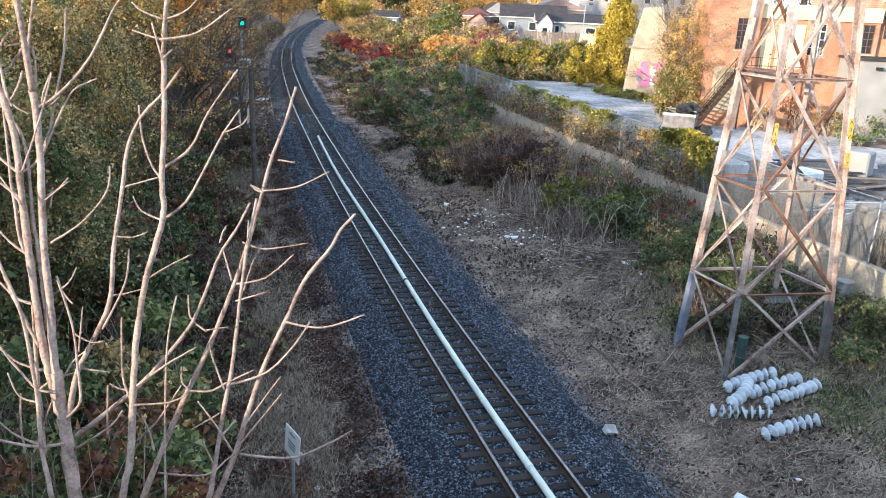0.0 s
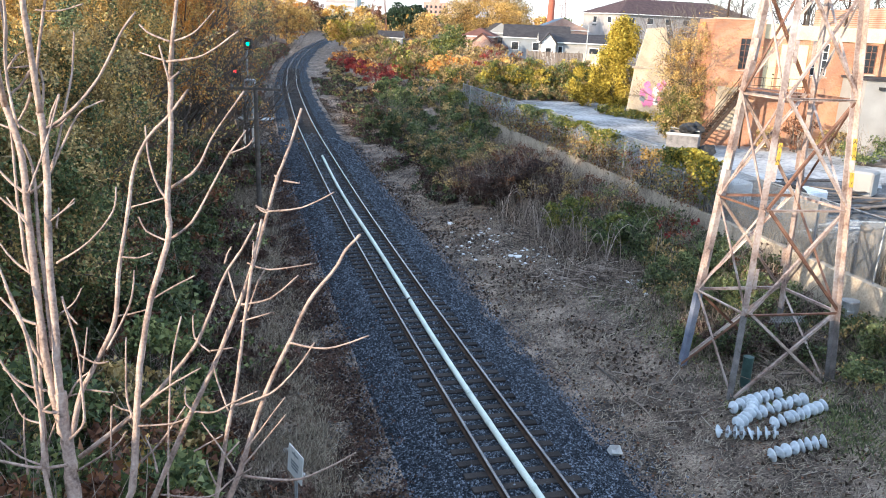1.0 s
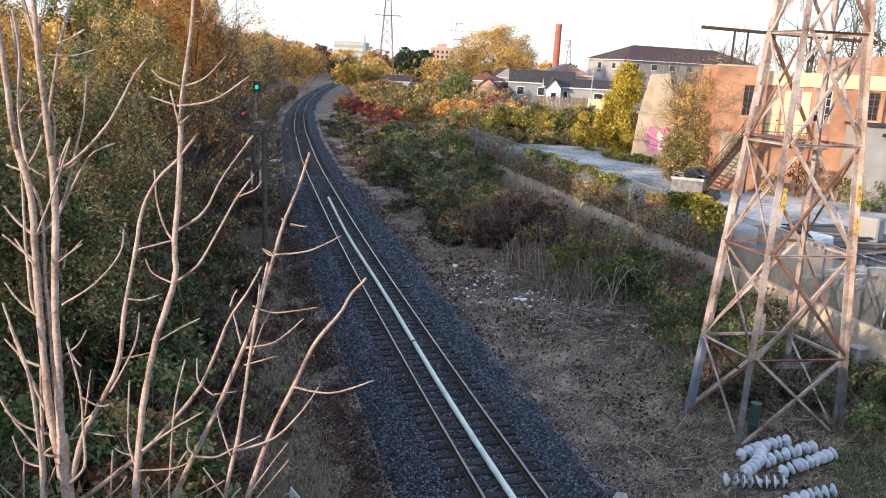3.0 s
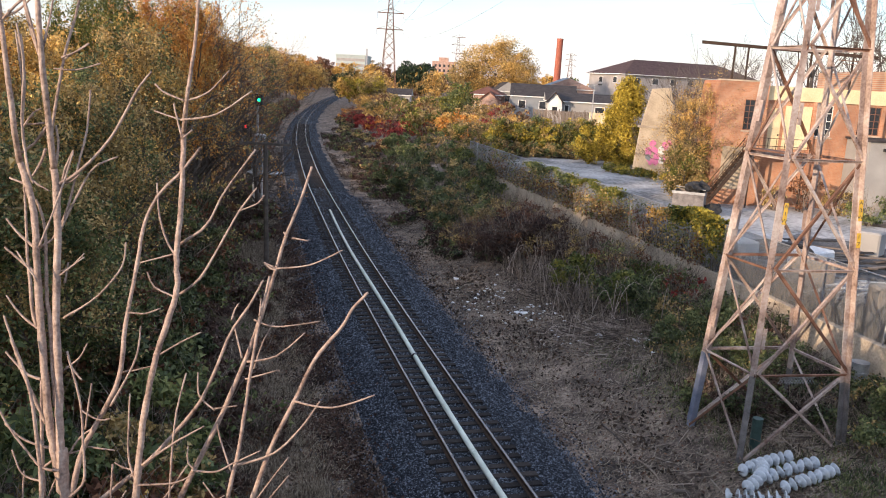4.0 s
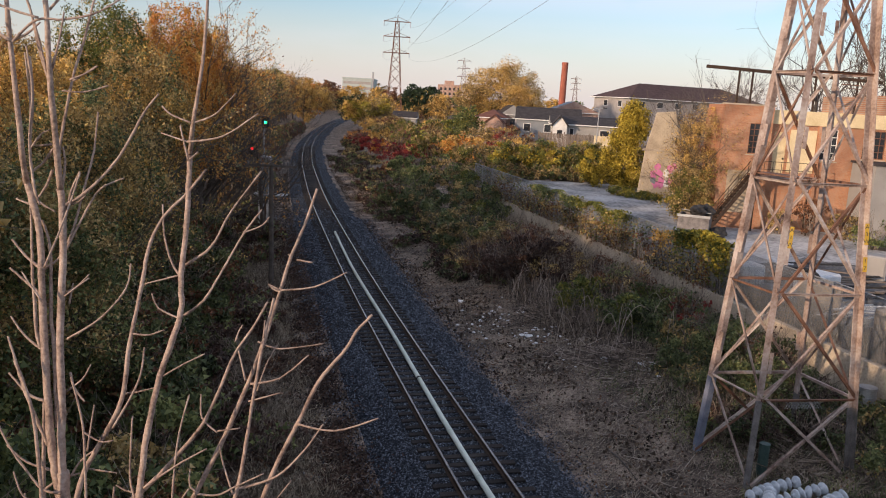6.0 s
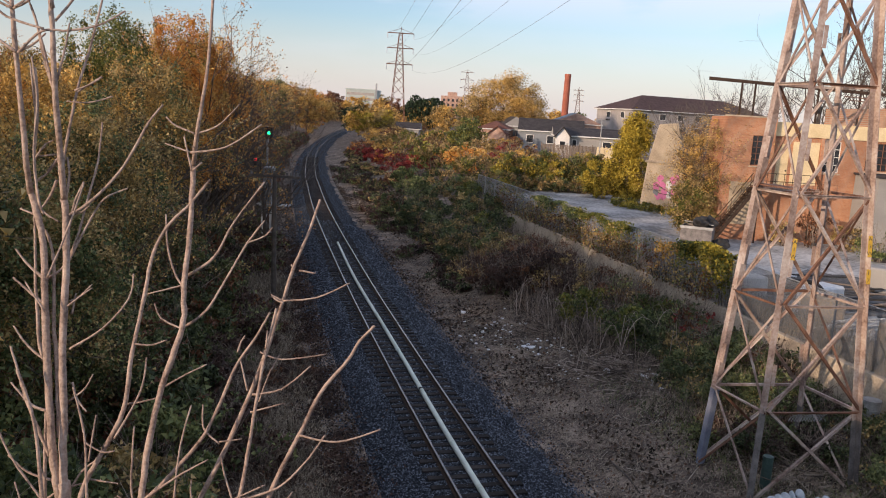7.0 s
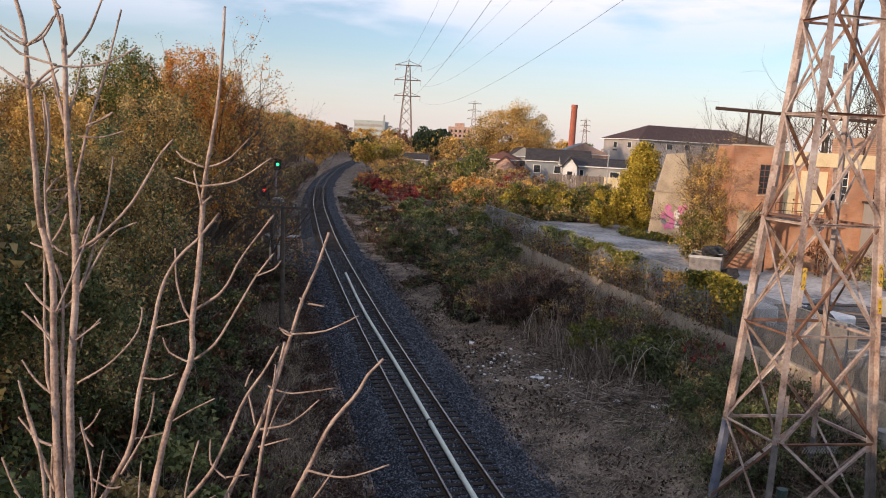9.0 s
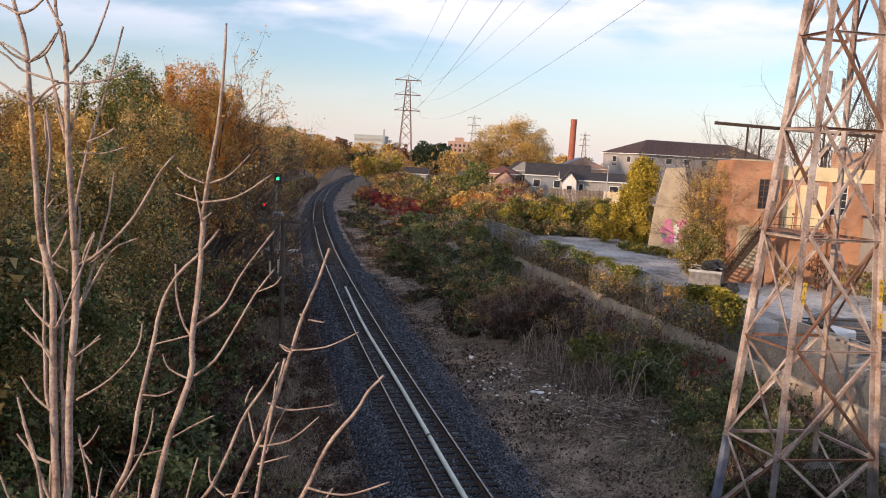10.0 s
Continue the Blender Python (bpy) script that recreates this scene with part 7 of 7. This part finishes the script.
limb([(-1.52, 4.20, 9.03), (-1.72, 4.18, 8.97)], 0.0052, 0.0038)
limb([(-2.15, 4.15, 8.88), (-2.03, 4.19, 8.98)], 0.0052, 0.0038)
limb([(-2.11, 4.09, 8.66), (-1.94, 4.12, 8.78), (-1.82, 4.17, 8.94), (-1.81, 4.21, 9.07)], 0.0066, 0.0044)
limb([(-2.22, 4.05, 8.87), (-2.34, 4.09, 9.01)], 0.0060, 0.0040)
limb([(-0.95, 4.43, 9.10), (-0.86, 4.43, 9.09)], 0.0060, 0.0043)
limb([(-0.98, 4.43, 9.10), (-1.00, 4.44, 9.13)], 0.0050, 0.0037)
limb([(-1.03, 4.38, 8.93), (-0.84, 4.39, 8.96), (-0.66, 4.42, 9.05)], 0.0062, 0.0040)
limb([(-1.03, 4.38, 8.93), (-1.10, 4.39, 8.96)], 0.0055, 0.0037)
limb([(-0.86, 4.12, 8.25), (-0.65, 4.11, 8.23), (-0.42, 4.13, 8.31)], 0.0069, 0.0042)
limb([(-1.16, 4.01, 7.90), (-0.95, 4.03, 7.98), (-0.81, 4.08, 8.12), (-0.72, 4.12, 8.26)], 0.0079, 0.0045)
limb([(-1.08, 3.89, 7.54), (-0.80, 3.89, 7.53), (-0.62, 3.91, 7.60), (-0.46, 3.94, 7.69)], 0.0083, 0.0045)
limb([(-1.14, 4.18, 8.44), (-0.98, 4.19, 8.48), (-0.83, 4.23, 8.61)], 0.0074, 0.0042)
limb([(-1.14, 4.15, 8.35), (-0.96, 4.16, 8.41)], 0.0054, 0.0040)
limb([(-1.18, 4.23, 8.44), (-1.24, 4.28, 8.61)], 0.0060, 0.0043)
limb([(-1.28, 4.05, 8.20), (-1.37, 4.07, 8.27), (-1.39, 4.11, 8.39)], 0.0058, 0.0039)
limb([(-1.28, 4.05, 8.21), (-1.16, 4.06, 8.23)], 0.0049, 0.0036)
limb([(-1.43, 3.69, 7.38), (-1.45, 3.79, 7.70), (-1.46, 3.93, 8.15), (-1.42, 4.01, 8.42)], 0.0066, 0.0044)
limb([(-1.61, 3.86, 7.95), (-1.45, 3.90, 8.07), (-1.30, 3.93, 8.16)], 0.0071, 0.0044)
limb([(-1.63, 3.83, 7.85), (-1.44, 3.84, 7.87), (-1.35, 3.85, 7.91)], 0.0062, 0.0041)
limb([(-1.38, 3.95, 7.89), (-1.25, 3.95, 7.89), (-1.15, 3.97, 7.94), (-1.01, 3.99, 8.01)], 0.0068, 0.0042)
limb([(-1.35, 3.95, 7.89), (-1.40, 3.96, 7.93), (-1.41, 3.99, 8.01)], 0.0058, 0.0039)
limb([(-1.64, 3.84, 7.87), (-1.69, 3.88, 8.00), (-1.71, 3.97, 8.30)], 0.0066, 0.0041)
limb([(-1.79, 3.91, 8.25), (-1.68, 3.98, 8.49), (-1.67, 4.04, 8.66)], 0.0066, 0.0043)
limb([(-2.02, 3.80, 7.92), (-2.12, 3.81, 7.93), (-2.20, 3.83, 8.00), (-2.33, 3.87, 8.14), (-2.43, 3.92, 8.29)], 0.0075, 0.0054)
limb([(-2.09, 3.74, 7.89), (-2.19, 3.75, 7.92), (-2.26, 3.79, 8.03)], 0.0060, 0.0040)
limb([(-1.94, 3.68, 7.69), (-2.08, 3.67, 7.67), (-2.28, 3.68, 7.69), (-2.40, 3.69, 7.71)], 0.0093, 0.0069)
limb([(-1.96, 3.76, 7.79), (-1.89, 3.79, 7.88), (-1.91, 3.84, 8.04), (-1.95, 3.91, 8.26), (-2.04, 3.98, 8.49)], 0.0084, 0.0054)
limb([(-1.94, 3.90, 8.22), (-1.85, 3.89, 8.18), (-1.78, 3.89, 8.19)], 0.0056, 0.0038)
limb([(-1.91, 3.87, 8.13), (-1.90, 3.94, 8.36)], 0.0052, 0.0035)
limb([(-1.94, 3.76, 7.60), (-1.75, 3.80, 7.73), (-1.68, 3.82, 7.82)], 0.0062, 0.0041)
limb([(-1.10, 3.92, 7.62), (-1.04, 3.95, 7.72), (-0.87, 4.03, 7.96)], 0.0059, 0.0040)
limb([(-1.09, 3.91, 7.58), (-1.05, 3.92, 7.63), (-0.86, 4.00, 7.87)], 0.0059, 0.0040)
limb([(-1.51, 3.81, 7.45), (-1.25, 3.81, 7.45), (-1.13, 3.84, 7.54), (-1.02, 3.86, 7.61)], 0.0063, 0.0042)
limb([(-1.21, 3.83, 7.51), (-1.26, 3.86, 7.60), (-1.27, 3.87, 7.64)], 0.0058, 0.0039)
limb([(-1.76, 4.10, 8.71), (-1.67, 4.10, 8.71), (-1.59, 4.11, 8.74)], 0.0057, 0.0036)
limb([(-1.58, 4.04, 8.50), (-1.47, 4.06, 8.57), (-1.36, 4.08, 8.63)], 0.0057, 0.0038)
limb([(-1.19, 4.04, 7.85), (-1.26, 4.09, 8.00), (-1.29, 4.12, 8.09)], 0.0060, 0.0040)
limb([(-1.11, 4.21, 8.39), (-1.07, 4.25, 8.53), (-1.02, 4.29, 8.64)], 0.0055, 0.0040)
limb([(-1.13, 4.29, 8.65), (-1.00, 4.28, 8.62), (-0.76, 4.30, 8.66)], 0.0050, 0.0037)
limb([(-2.39, 4.32, 10.14), (-2.38, 4.32, 10.02), (-2.38, 4.32, 9.88), (-2.40, 4.32, 9.70), (-2.40, 4.32, 9.55), (-2.38, 4.32, 9.38)], 0.0115, 0.0063)
limb([(-2.27, 4.32, 9.66), (-2.34, 4.32, 9.57), (-2.42, 4.32, 9.51)], 0.0096, 0.0052)
limb([(-2.28, 4.32, 9.54), (-2.32, 4.32, 9.45), (-2.37, 4.32, 9.38)], 0.0096, 0.0052)
limb([(-2.22, 4.32, 9.28), (-2.18, 4.32, 9.43), (-2.13, 4.32, 9.54)], 0.0095, 0.0052)
limb([(-2.22, 4.32, 9.35), (-2.15, 4.32, 9.37), (-2.10, 4.32, 9.41)], 0.0066, 0.0036)
limb([(-2.26, 4.32, 9.43), (-2.23, 4.32, 9.45), (-2.21, 4.32, 9.58), (-2.22, 4.32, 9.67)], 0.0095, 0.0052)
limb([(-2.28, 4.32, 9.68), (-2.38, 4.32, 9.67), (-2.34, 4.32, 9.72)], 0.0057, 0.0035)
limb([(-2.27, 4.11, 8.60), (-2.30, 4.13, 8.69), (-2.33, 4.18, 8.83), (-2.36, 4.22, 8.95), (-2.38, 4.26, 9.07), (-2.40, 4.30, 9.19), (-2.41, 4.32, 9.34)], 0.0115, 0.0063)
limb([(-2.12, 3.98, 8.20), (-2.15, 4.03, 8.38), (-2.20, 4.12, 8.64), (-2.22, 4.14, 8.72), (-2.24, 4.18, 8.84), (-2.27, 4.25, 9.04), (-2.30, 4.29, 9.16), (-2.35, 4.32, 9.26)], 0.0133, 0.0072)
limb([(-2.32, 4.24, 9.00), (-2.42, 4.26, 9.07), (-2.50, 4.28, 9.15)], 0.0097, 0.0053)
limb([(-2.31, 4.23, 9.00), (-2.25, 4.25, 9.04), (-2.21, 4.26, 9.09)], 0.0095, 0.0052)
limb([(-2.31, 4.19, 8.88), (-2.41, 4.22, 8.94), (-2.49, 4.23, 9.00)], 0.0096, 0.0053)
limb([(-2.16, 4.20, 8.89), (-2.10, 4.21, 8.93), (-2.05, 4.23, 8.99)], 0.0075, 0.0041)
limb([(-2.14, 4.18, 8.83), (-2.13, 4.21, 8.94)], 0.0066, 0.0036)
limb([(-2.40, 4.32, 9.34), (-2.49, 4.32, 9.37)], 0.0078, 0.0042)
limb([(-2.37, 4.32, 9.37), (-2.33, 4.32, 9.34), (-2.27, 4.32, 9.31)], 0.0067, 0.0037)
limb([(-2.24, 4.10, 8.58), (-2.31, 4.11, 8.62), (-2.38, 4.13, 8.67), (-2.45, 4.15, 8.75)], 0.0086, 0.0047)
limb([(-2.16, 3.95, 8.11), (-2.23, 3.98, 8.23), (-2.32, 4.03, 8.37), (-2.39, 4.08, 8.51), (-2.45, 4.12, 8.64)], 0.0115, 0.0063)
limb([(-2.10, 3.76, 7.55), (-2.14, 3.85, 7.80), (-2.18, 3.94, 8.09), (-2.21, 4.02, 8.33)], 0.0152, 0.0083)
limb([(-2.21, 4.02, 8.33), (-2.29, 4.03, 8.35), (-2.36, 4.04, 8.41), (-2.42, 4.06, 8.46)], 0.0096, 0.0052)
limb([(-2.12, 3.91, 7.99), (-2.26, 3.92, 8.02), (-2.38, 3.94, 8.10)], 0.0077, 0.0042)
limb([(-2.21, 3.77, 7.56), (-2.24, 3.82, 7.71), (-2.25, 3.87, 7.87)], 0.0068, 0.0037)
limb([(-2.12, 3.78, 7.61), (-2.26, 3.80, 7.65), (-2.37, 3.82, 7.73)], 0.0078, 0.0042)
limb([(-2.09, 4.07, 8.48), (-2.05, 4.04, 8.40), (-1.99, 4.02, 8.34)], 0.0075, 0.0041)
limb([(-2.10, 4.03, 8.38), (-2.02, 4.06, 8.45), (-1.98, 4.08, 8.53)], 0.0065, 0.0036)
limb([(-2.02, 3.90, 7.96), (-1.97, 3.93, 8.05), (-1.88, 3.95, 8.12)], 0.0075, 0.0041)
limb([(-1.92, 3.91, 8.01), (-1.78, 3.91, 8.00)], 0.0056, 0.0035)
limb([(-2.15, 3.88, 7.89), (-2.07, 3.89, 7.95), (-1.95, 3.91, 7.99)], 0.0085, 0.0046)
limb([(-1.79, 4.04, 8.39), (-1.70, 4.04, 8.41), (-1.60, 4.05, 8.44)], 0.0063, 0.0035)
limb([(-1.61, 3.80, 7.65), (-1.51, 3.83, 7.75), (-1.43, 3.87, 7.87), (-1.38, 3.89, 7.95)], 0.0073, 0.0040)
limb([(-1.51, 3.78, 7.60), (-1.54, 3.81, 7.70), (-1.59, 3.84, 7.79)], 0.0073, 0.0040)
limb([(-1.09, 3.79, 7.62), (-1.19, 3.83, 7.76), (-1.29, 3.87, 7.87)], 0.0063, 0.0035)
limb([(-1.32, 3.82, 7.72), (-1.17, 3.85, 7.81)], 0.0054, 0.0035)
limb([(-1.15, 3.81, 7.70), (-1.08, 3.84, 7.78)], 0.0062, 0.0035)
limb([(-0.99, 4.22, 8.96), (-1.03, 4.23, 8.97), (-1.06, 4.23, 9.00)], 0.0061, 0.0035)
limb([(-1.21, 4.13, 8.69), (-1.20, 4.15, 8.74), (-1.18, 4.16, 8.78)], 0.0061, 0.0035)
limb([(-1.06, 4.14, 8.72), (-1.06, 4.17, 8.81)], 0.0061, 0.0035)
limb([(-1.78, 3.89, 7.93), (-1.77, 3.82, 7.73), (-1.76, 3.80, 7.65)], 0.0056, 0.0035)
limb([(-2.16, 3.77, 7.57), (-2.09, 3.85, 7.80), (-2.07, 3.86, 7.85)], 0.0057, 0.0035)
limb([(-1.67, 3.88, 7.91), (-1.72, 3.88, 7.92), (-1.77, 3.89, 7.94)], 0.0055, 0.0035)
limb([(-2.54, 4.30, 10.69), (-2.47, 4.30, 10.71), (-2.40, 4.30, 10.77)], 0.0096, 0.0053)
limb([(-2.54, 4.30, 10.69), (-2.60, 4.30, 10.72), (-2.65, 4.30, 10.74)], 0.0098, 0.0053)
limb([(-2.30, 4.30, 10.64), (-2.34, 4.30, 10.69), (-2.39, 4.30, 10.78)], 0.0095, 0.0052)
limb([(-2.26, 4.30, 10.07), (-2.21, 4.30, 10.24), (-2.18, 4.30, 10.38)], 0.0075, 0.0041)
limb([(-2.16, 4.30, 10.03), (-2.07, 4.30, 10.07), (-2.01, 4.30, 10.11)], 0.0064, 0.0035)
limb([(-2.27, 4.30, 10.01), (-2.32, 4.30, 10.18), (-2.36, 4.30, 10.38), (-2.40, 4.30, 10.49)], 0.0094, 0.0051)
limb([(-2.27, 4.30, 10.45), (-2.29, 4.30, 10.61)], 0.0113, 0.0062)
limb([(-2.48, 4.30, 10.44), (-2.39, 4.30, 10.49), (-2.33, 4.30, 10.59), (-2.32, 4.30, 10.62)], 0.0076, 0.0041)
limb([(-2.49, 4.30, 10.44), (-2.58, 4.30, 10.48), (-2.65, 4.30, 10.54)], 0.0087, 0.0048)
limb([(-2.49, 4.30, 10.22), (-2.56, 4.30, 10.27), (-2.65, 4.30, 10.33)], 0.0087, 0.0047)
limb([(-2.46, 4.30, 10.22), (-2.38, 4.30, 10.26), (-2.31, 4.30, 10.32)], 0.0085, 0.0047)
limb([(-2.39, 4.30, 9.65), (-2.33, 4.30, 9.73), (-2.28, 4.30, 9.76)], 0.0066, 0.0036)
limb([(-2.38, 4.30, 9.44), (-2.39, 4.30, 9.67), (-2.38, 4.30, 9.90), (-2.40, 4.30, 10.16)], 0.0076, 0.0041)
v, f = join_tubes(stems)
tagged(obj("bud_scatter", v, f, M_TWIG, young), kind="stuff")

# ---- ties ----
tie_bm = box(bmesh.new(), -1.33, 1.33, -0.115, 0.115, -0.33, -0.168, None, 0.012)
tie_mesh = bpy.data.meshes.new("tie")
tie_bm.to_mesh(tie_mesh)
tie_bm.free()
tie_mesh.materials.append(M_TIE)
y = 8.0
tie_at = []
rk = random.Random(12)
while y < 158:
    d = track_dir(y)
    m = Matrix((Vector((d.y, -d.x, 0)), d, Vector((0, 0, 1)))).transposed().to_4x4()
    m.translation = at_track(y, rk.uniform(-0.06, 0.06), rk.uniform(-0.012, 0.0))
    tie_at.append(y)
    o = new("tie", tie_mesh)
    o.parent = track
    o.matrix_basis = m @ pose(0, 0, 0, 0, 0, rk.uniform(-1.6, 1.6))
    y += 0.52 + rk.uniform(-0.03, 0.03)

# ---- ballast stones ----
rs = np.random.default_rng(31)
N = 135000
sy = 11 + 60 * rs.uniform(0, 1, N) ** 1.9
su = rs.uniform(-3.0, 3.35, N)
far_out = rs.uniform(size=N) < 0.16
su = np.where(far_out, np.sign(su) * (3.0 + np.abs(rs.normal(size=N)) * 0.65), su)
bu = [q[0] for q in prof]
bz = [q[1] for q in prof]
sx = track_x(sy) + su * 1.035
sz = np.maximum(np.interp(su, bu, bz), ground_z(sx, sy)) + rs.uniform(-0.02, 0.018, N)
tie_at = np.array(tie_at)
station = sy + np.gradient(_fx, _fy)[np.clip((sy + 60).astype(int), 0, 960)] * su * 0.965
on_tie = np.abs(station - tie_at[np.clip(np.searchsorted(tie_at, station - 0.26), 0, len(tie_at) - 1)]) < 0.125
keep = ~(np.abs(np.abs(su) - 0.753) < 0.10) & ~(on_tie & (np.abs(su) < 1.36) & (rs.uniform(size=N) < 0.45))
sx, sy, sz = sx[keep], sy[keep], sz[keep]
N = len(sx)
size = rs.uniform(0.015, 0.038, N) * (1 + 0.012 * np.maximum(sy - 20, 0))
octa = np.array([[1, 0, 0], [-1, 0, 0], [0, 1, 0], [0, -1, 0], [0, 0, 1], [0, 0, -1]], float)
v = octa[None] * rs.uniform(0.55, 1.3, (N, 6, 1)) * size[:, None, None] + rs.normal(size=(N, 6, 3)) * size[:, None, None] * 0.3 + np.stack([sx, sy, sz], 1)[:, None]
fo = np.array([[0, 2, 4], [2, 1, 4], [1, 3, 4], [3, 0, 4]])
fs = (np.arange(N)[:, None, None] * 6 + fo[None]).reshape(-1, 3)
tagged(obj("ballast_stones", v.reshape(-1, 3), fs, M_STONE), "loose blue-grey crushed stones between the rails", "gravel", kind="stuff")

# ---- fallen leaves and brown litter on both verges; dense left part darkens for shade ----
M_FALLEN = mat("fallen_leaves", (0.018, 0.013, 0.010), (0.22, 0.155, 0.105), 1.0, 0.9, 0, 0, 6.0, (0.065, 0.045, 0.032), island=0.6, lo=0.2, hi=0.9)
N3 = 70000
ly = 11 + 95 * rs.uniform(0, 1, N3) ** 1.3
lu = np.where(rs.uniform(size=N3) < 0.84, rs.uniform(-10.0, -2.7, N3), 3.2 + 7.5 * rs.uniform(0, 1, N3) ** 1.6)
lx = track_x(ly) + lu * 1.035
keep = rs.uniform(size=N3) < np.where(lu < 0, 1.0, 0.25 + 0.75 * (np.sin(lx * 1.7 + ly * 0.6) * np.sin(ly * 0.9 - lx * 0.4) > 0.1))
lx, ly = lx[keep], ly[keep]
v, f = leaf_blades(np.stack([lx, ly, ground_z(lx, ly) + rs.uniform(0.01, 0.06, len(lx))], 1), 0.065, rs, 0.0)
tagged(obj("fallen_leaves", v, f, M_FALLEN), "brown fallen leaves over the verges, dense on the left to stand for shade", "fallen leaves", kind="stuff")

# darker leaves in a strip at the left foot of the stones
N5 = 34000
ly = 10 + 50 * rs.uniform(0, 1, N5) ** 1.4
lu = np.where(rs.uniform(size=N5) < 0.7, -3.55 + 0.5 * rs.normal(size=N5), rs.uniform(-8.5, -6.4, N5))
lx = track_x(ly) + lu * 1.035
keep = np.sin(ly * 0.8 + lu) + np.sin(ly * 2.1 - lu * 2) > -1.0
lx, ly, lu = lx[keep], ly[keep], lu[keep]
bed = np.interp(lu, bu, bz, left=-2.0, right=-2.0)
v, f = leaf_blades(np.stack([lx, ly, np.maximum(ground_z(lx, ly), bed) + rs.uniform(0.01, 0.05, len(lx))], 1), 0.075, rs, 0.0)
tagged(obj("fallen_leaves", v, f, L_MAROON), "dark brown leaves in a strip beside the stones", "fallen leaves", kind="stuff")

N6 = 36000
ly = 16 + 130 * rs.uniform(0, 1, N6) ** 0.9
lu = 3.3 + 6.5 * rs.uniform(0, 1, N6)
lx = track_x(ly) + lu * 1.035
keep = np.sin(lx * 0.9 + ly * 0.35) + np.sin(ly * 0.5 - lx * 0.7) + 0.8 * np.sin(lu * 2.4) > rs.uniform(-1.0, 1.6, N6) + np.clip((40 - ly) / 20, 0, 1)
lx, ly = lx[keep], ly[keep]
v, f = leaf_blades(np.stack([lx, ly, ground_z(lx, ly) + rs.uniform(0.01, 0.08, len(lx))], 1), 0.10, rs, 0.0)
tagged(obj("fallen_leaves", v, f, M_FALLEN), "brown leaf litter in patches on the bank", "fallen leaves", kind="stuff")

# ---- dead sticks and broken brushwood strewn on the bank ----
N4 = 1300
ky = 16 + 34 * rs.uniform(0, 1, N4) ** 1.2
ku = 5.2 + 7.3 * rs.uniform(0, 1, N4)
kx = track_x(ky) + ku * 1.035
heap = rs.uniform(size=N4) < 0.45
kx = np.where(heap, 6.6 + rs.normal(size=N4) * 1.1, kx)
ky = np.where(heap, 31.6 + rs.normal(size=N4) * 1.5 - 0.8 * (kx - 6.6), ky)
ka, kl = rs.uniform(0, 6.28, N4), rs.uniform(0.06, 0.2, N4) * np.where(rs.uniform(size=N4) < 0.12, 2.6, 1.0)
ends = [np.stack([kx + s_ * np.cos(ka) * kl, ky + s_ * np.sin(ka) * kl], 1) for s_ in (-1, 1)]
kz = [ground_z(e_[:, 0], e_[:, 1]) + rs.uniform(0.01, 0.13, N4) for e_ in ends]
kw = rs.uniform(0.006, 0.016, N4)
side = np.stack([-np.sin(ka) * kw, np.cos(ka) * kw, np.zeros(N4)], 1)
rise = np.stack([np.zeros(N4), np.zeros(N4), kw * 1.5], 1)
a_, b_ = (np.concatenate([e_, z_[:, None]], 1) for e_, z_ in zip(ends, kz))
v = np.stack([a_ - side, a_ + side, a_ + rise, b_ - side, b_ + side, b_ + rise], 1).reshape(-1, 3)
f = (np.arange(N4)[:, None, None] * 6 + np.array([[0, 2, 5, 3], [2, 1, 4, 5], [1, 0, 3, 4]])[None]).reshape(-1, 4)
M_STICK = mat("dead_sticks", (0.05, 0.038, 0.03), (0.50, 0.43, 0.36), 1.0, 0.9, 0, 0, 8.0, (0.20, 0.16, 0.13), island=0.8, lo=0.15, hi=0.95)
tagged(obj("brushwood", v, f, M_STICK), "pale dead sticks and broken brushwood strewn on the bank", "brushwood", kind="stuff")

# ---- clods and pebbles strewn over the bank and the verge ----
N2 = 26000
cy = 11 + 55 * rs.uniform(0, 1, N2) ** 1.6
cu = np.where(rs.uniform(size=N2) < 0.72, rs.uniform(3.3, 12.5, N2), rs.uniform(-7.5, -3.3, N2))
cx = track_x(cy) + cu * 1.035
cs = rs.uniform(0.012, 0.04, N2) * np.where(rs.uniform(size=N2) < 0.06, 1.9, 1.0)
v = octa[None] * rs.uniform(0.5, 1.3, (N2, 6, 1)) * cs[:, None, None] + rs.normal(size=(N2, 6, 3)) * cs[:, None, None] * 0.3 + np.stack([cx, cy, ground_z(cx, cy) + 0.004], 1)[:, None]
fs = (np.arange(N2)[:, None, None] * 6 + fo[None]).reshape(-1, 3)
M_CLOD = mat("soil_clod", (0.03, 0.024, 0.02), (0.40, 0.36, 0.31), 3.0, 0.95, 0, 0.3, 50.0, (0.11, 0.09, 0.072), island=0.9, lo=0.1, hi=1.0)
tagged(obj("soil_clods", v.reshape(-1, 3), fs, M_CLOD), "brown clods and pebbles strewn on the bank", "soil", kind="stuff")
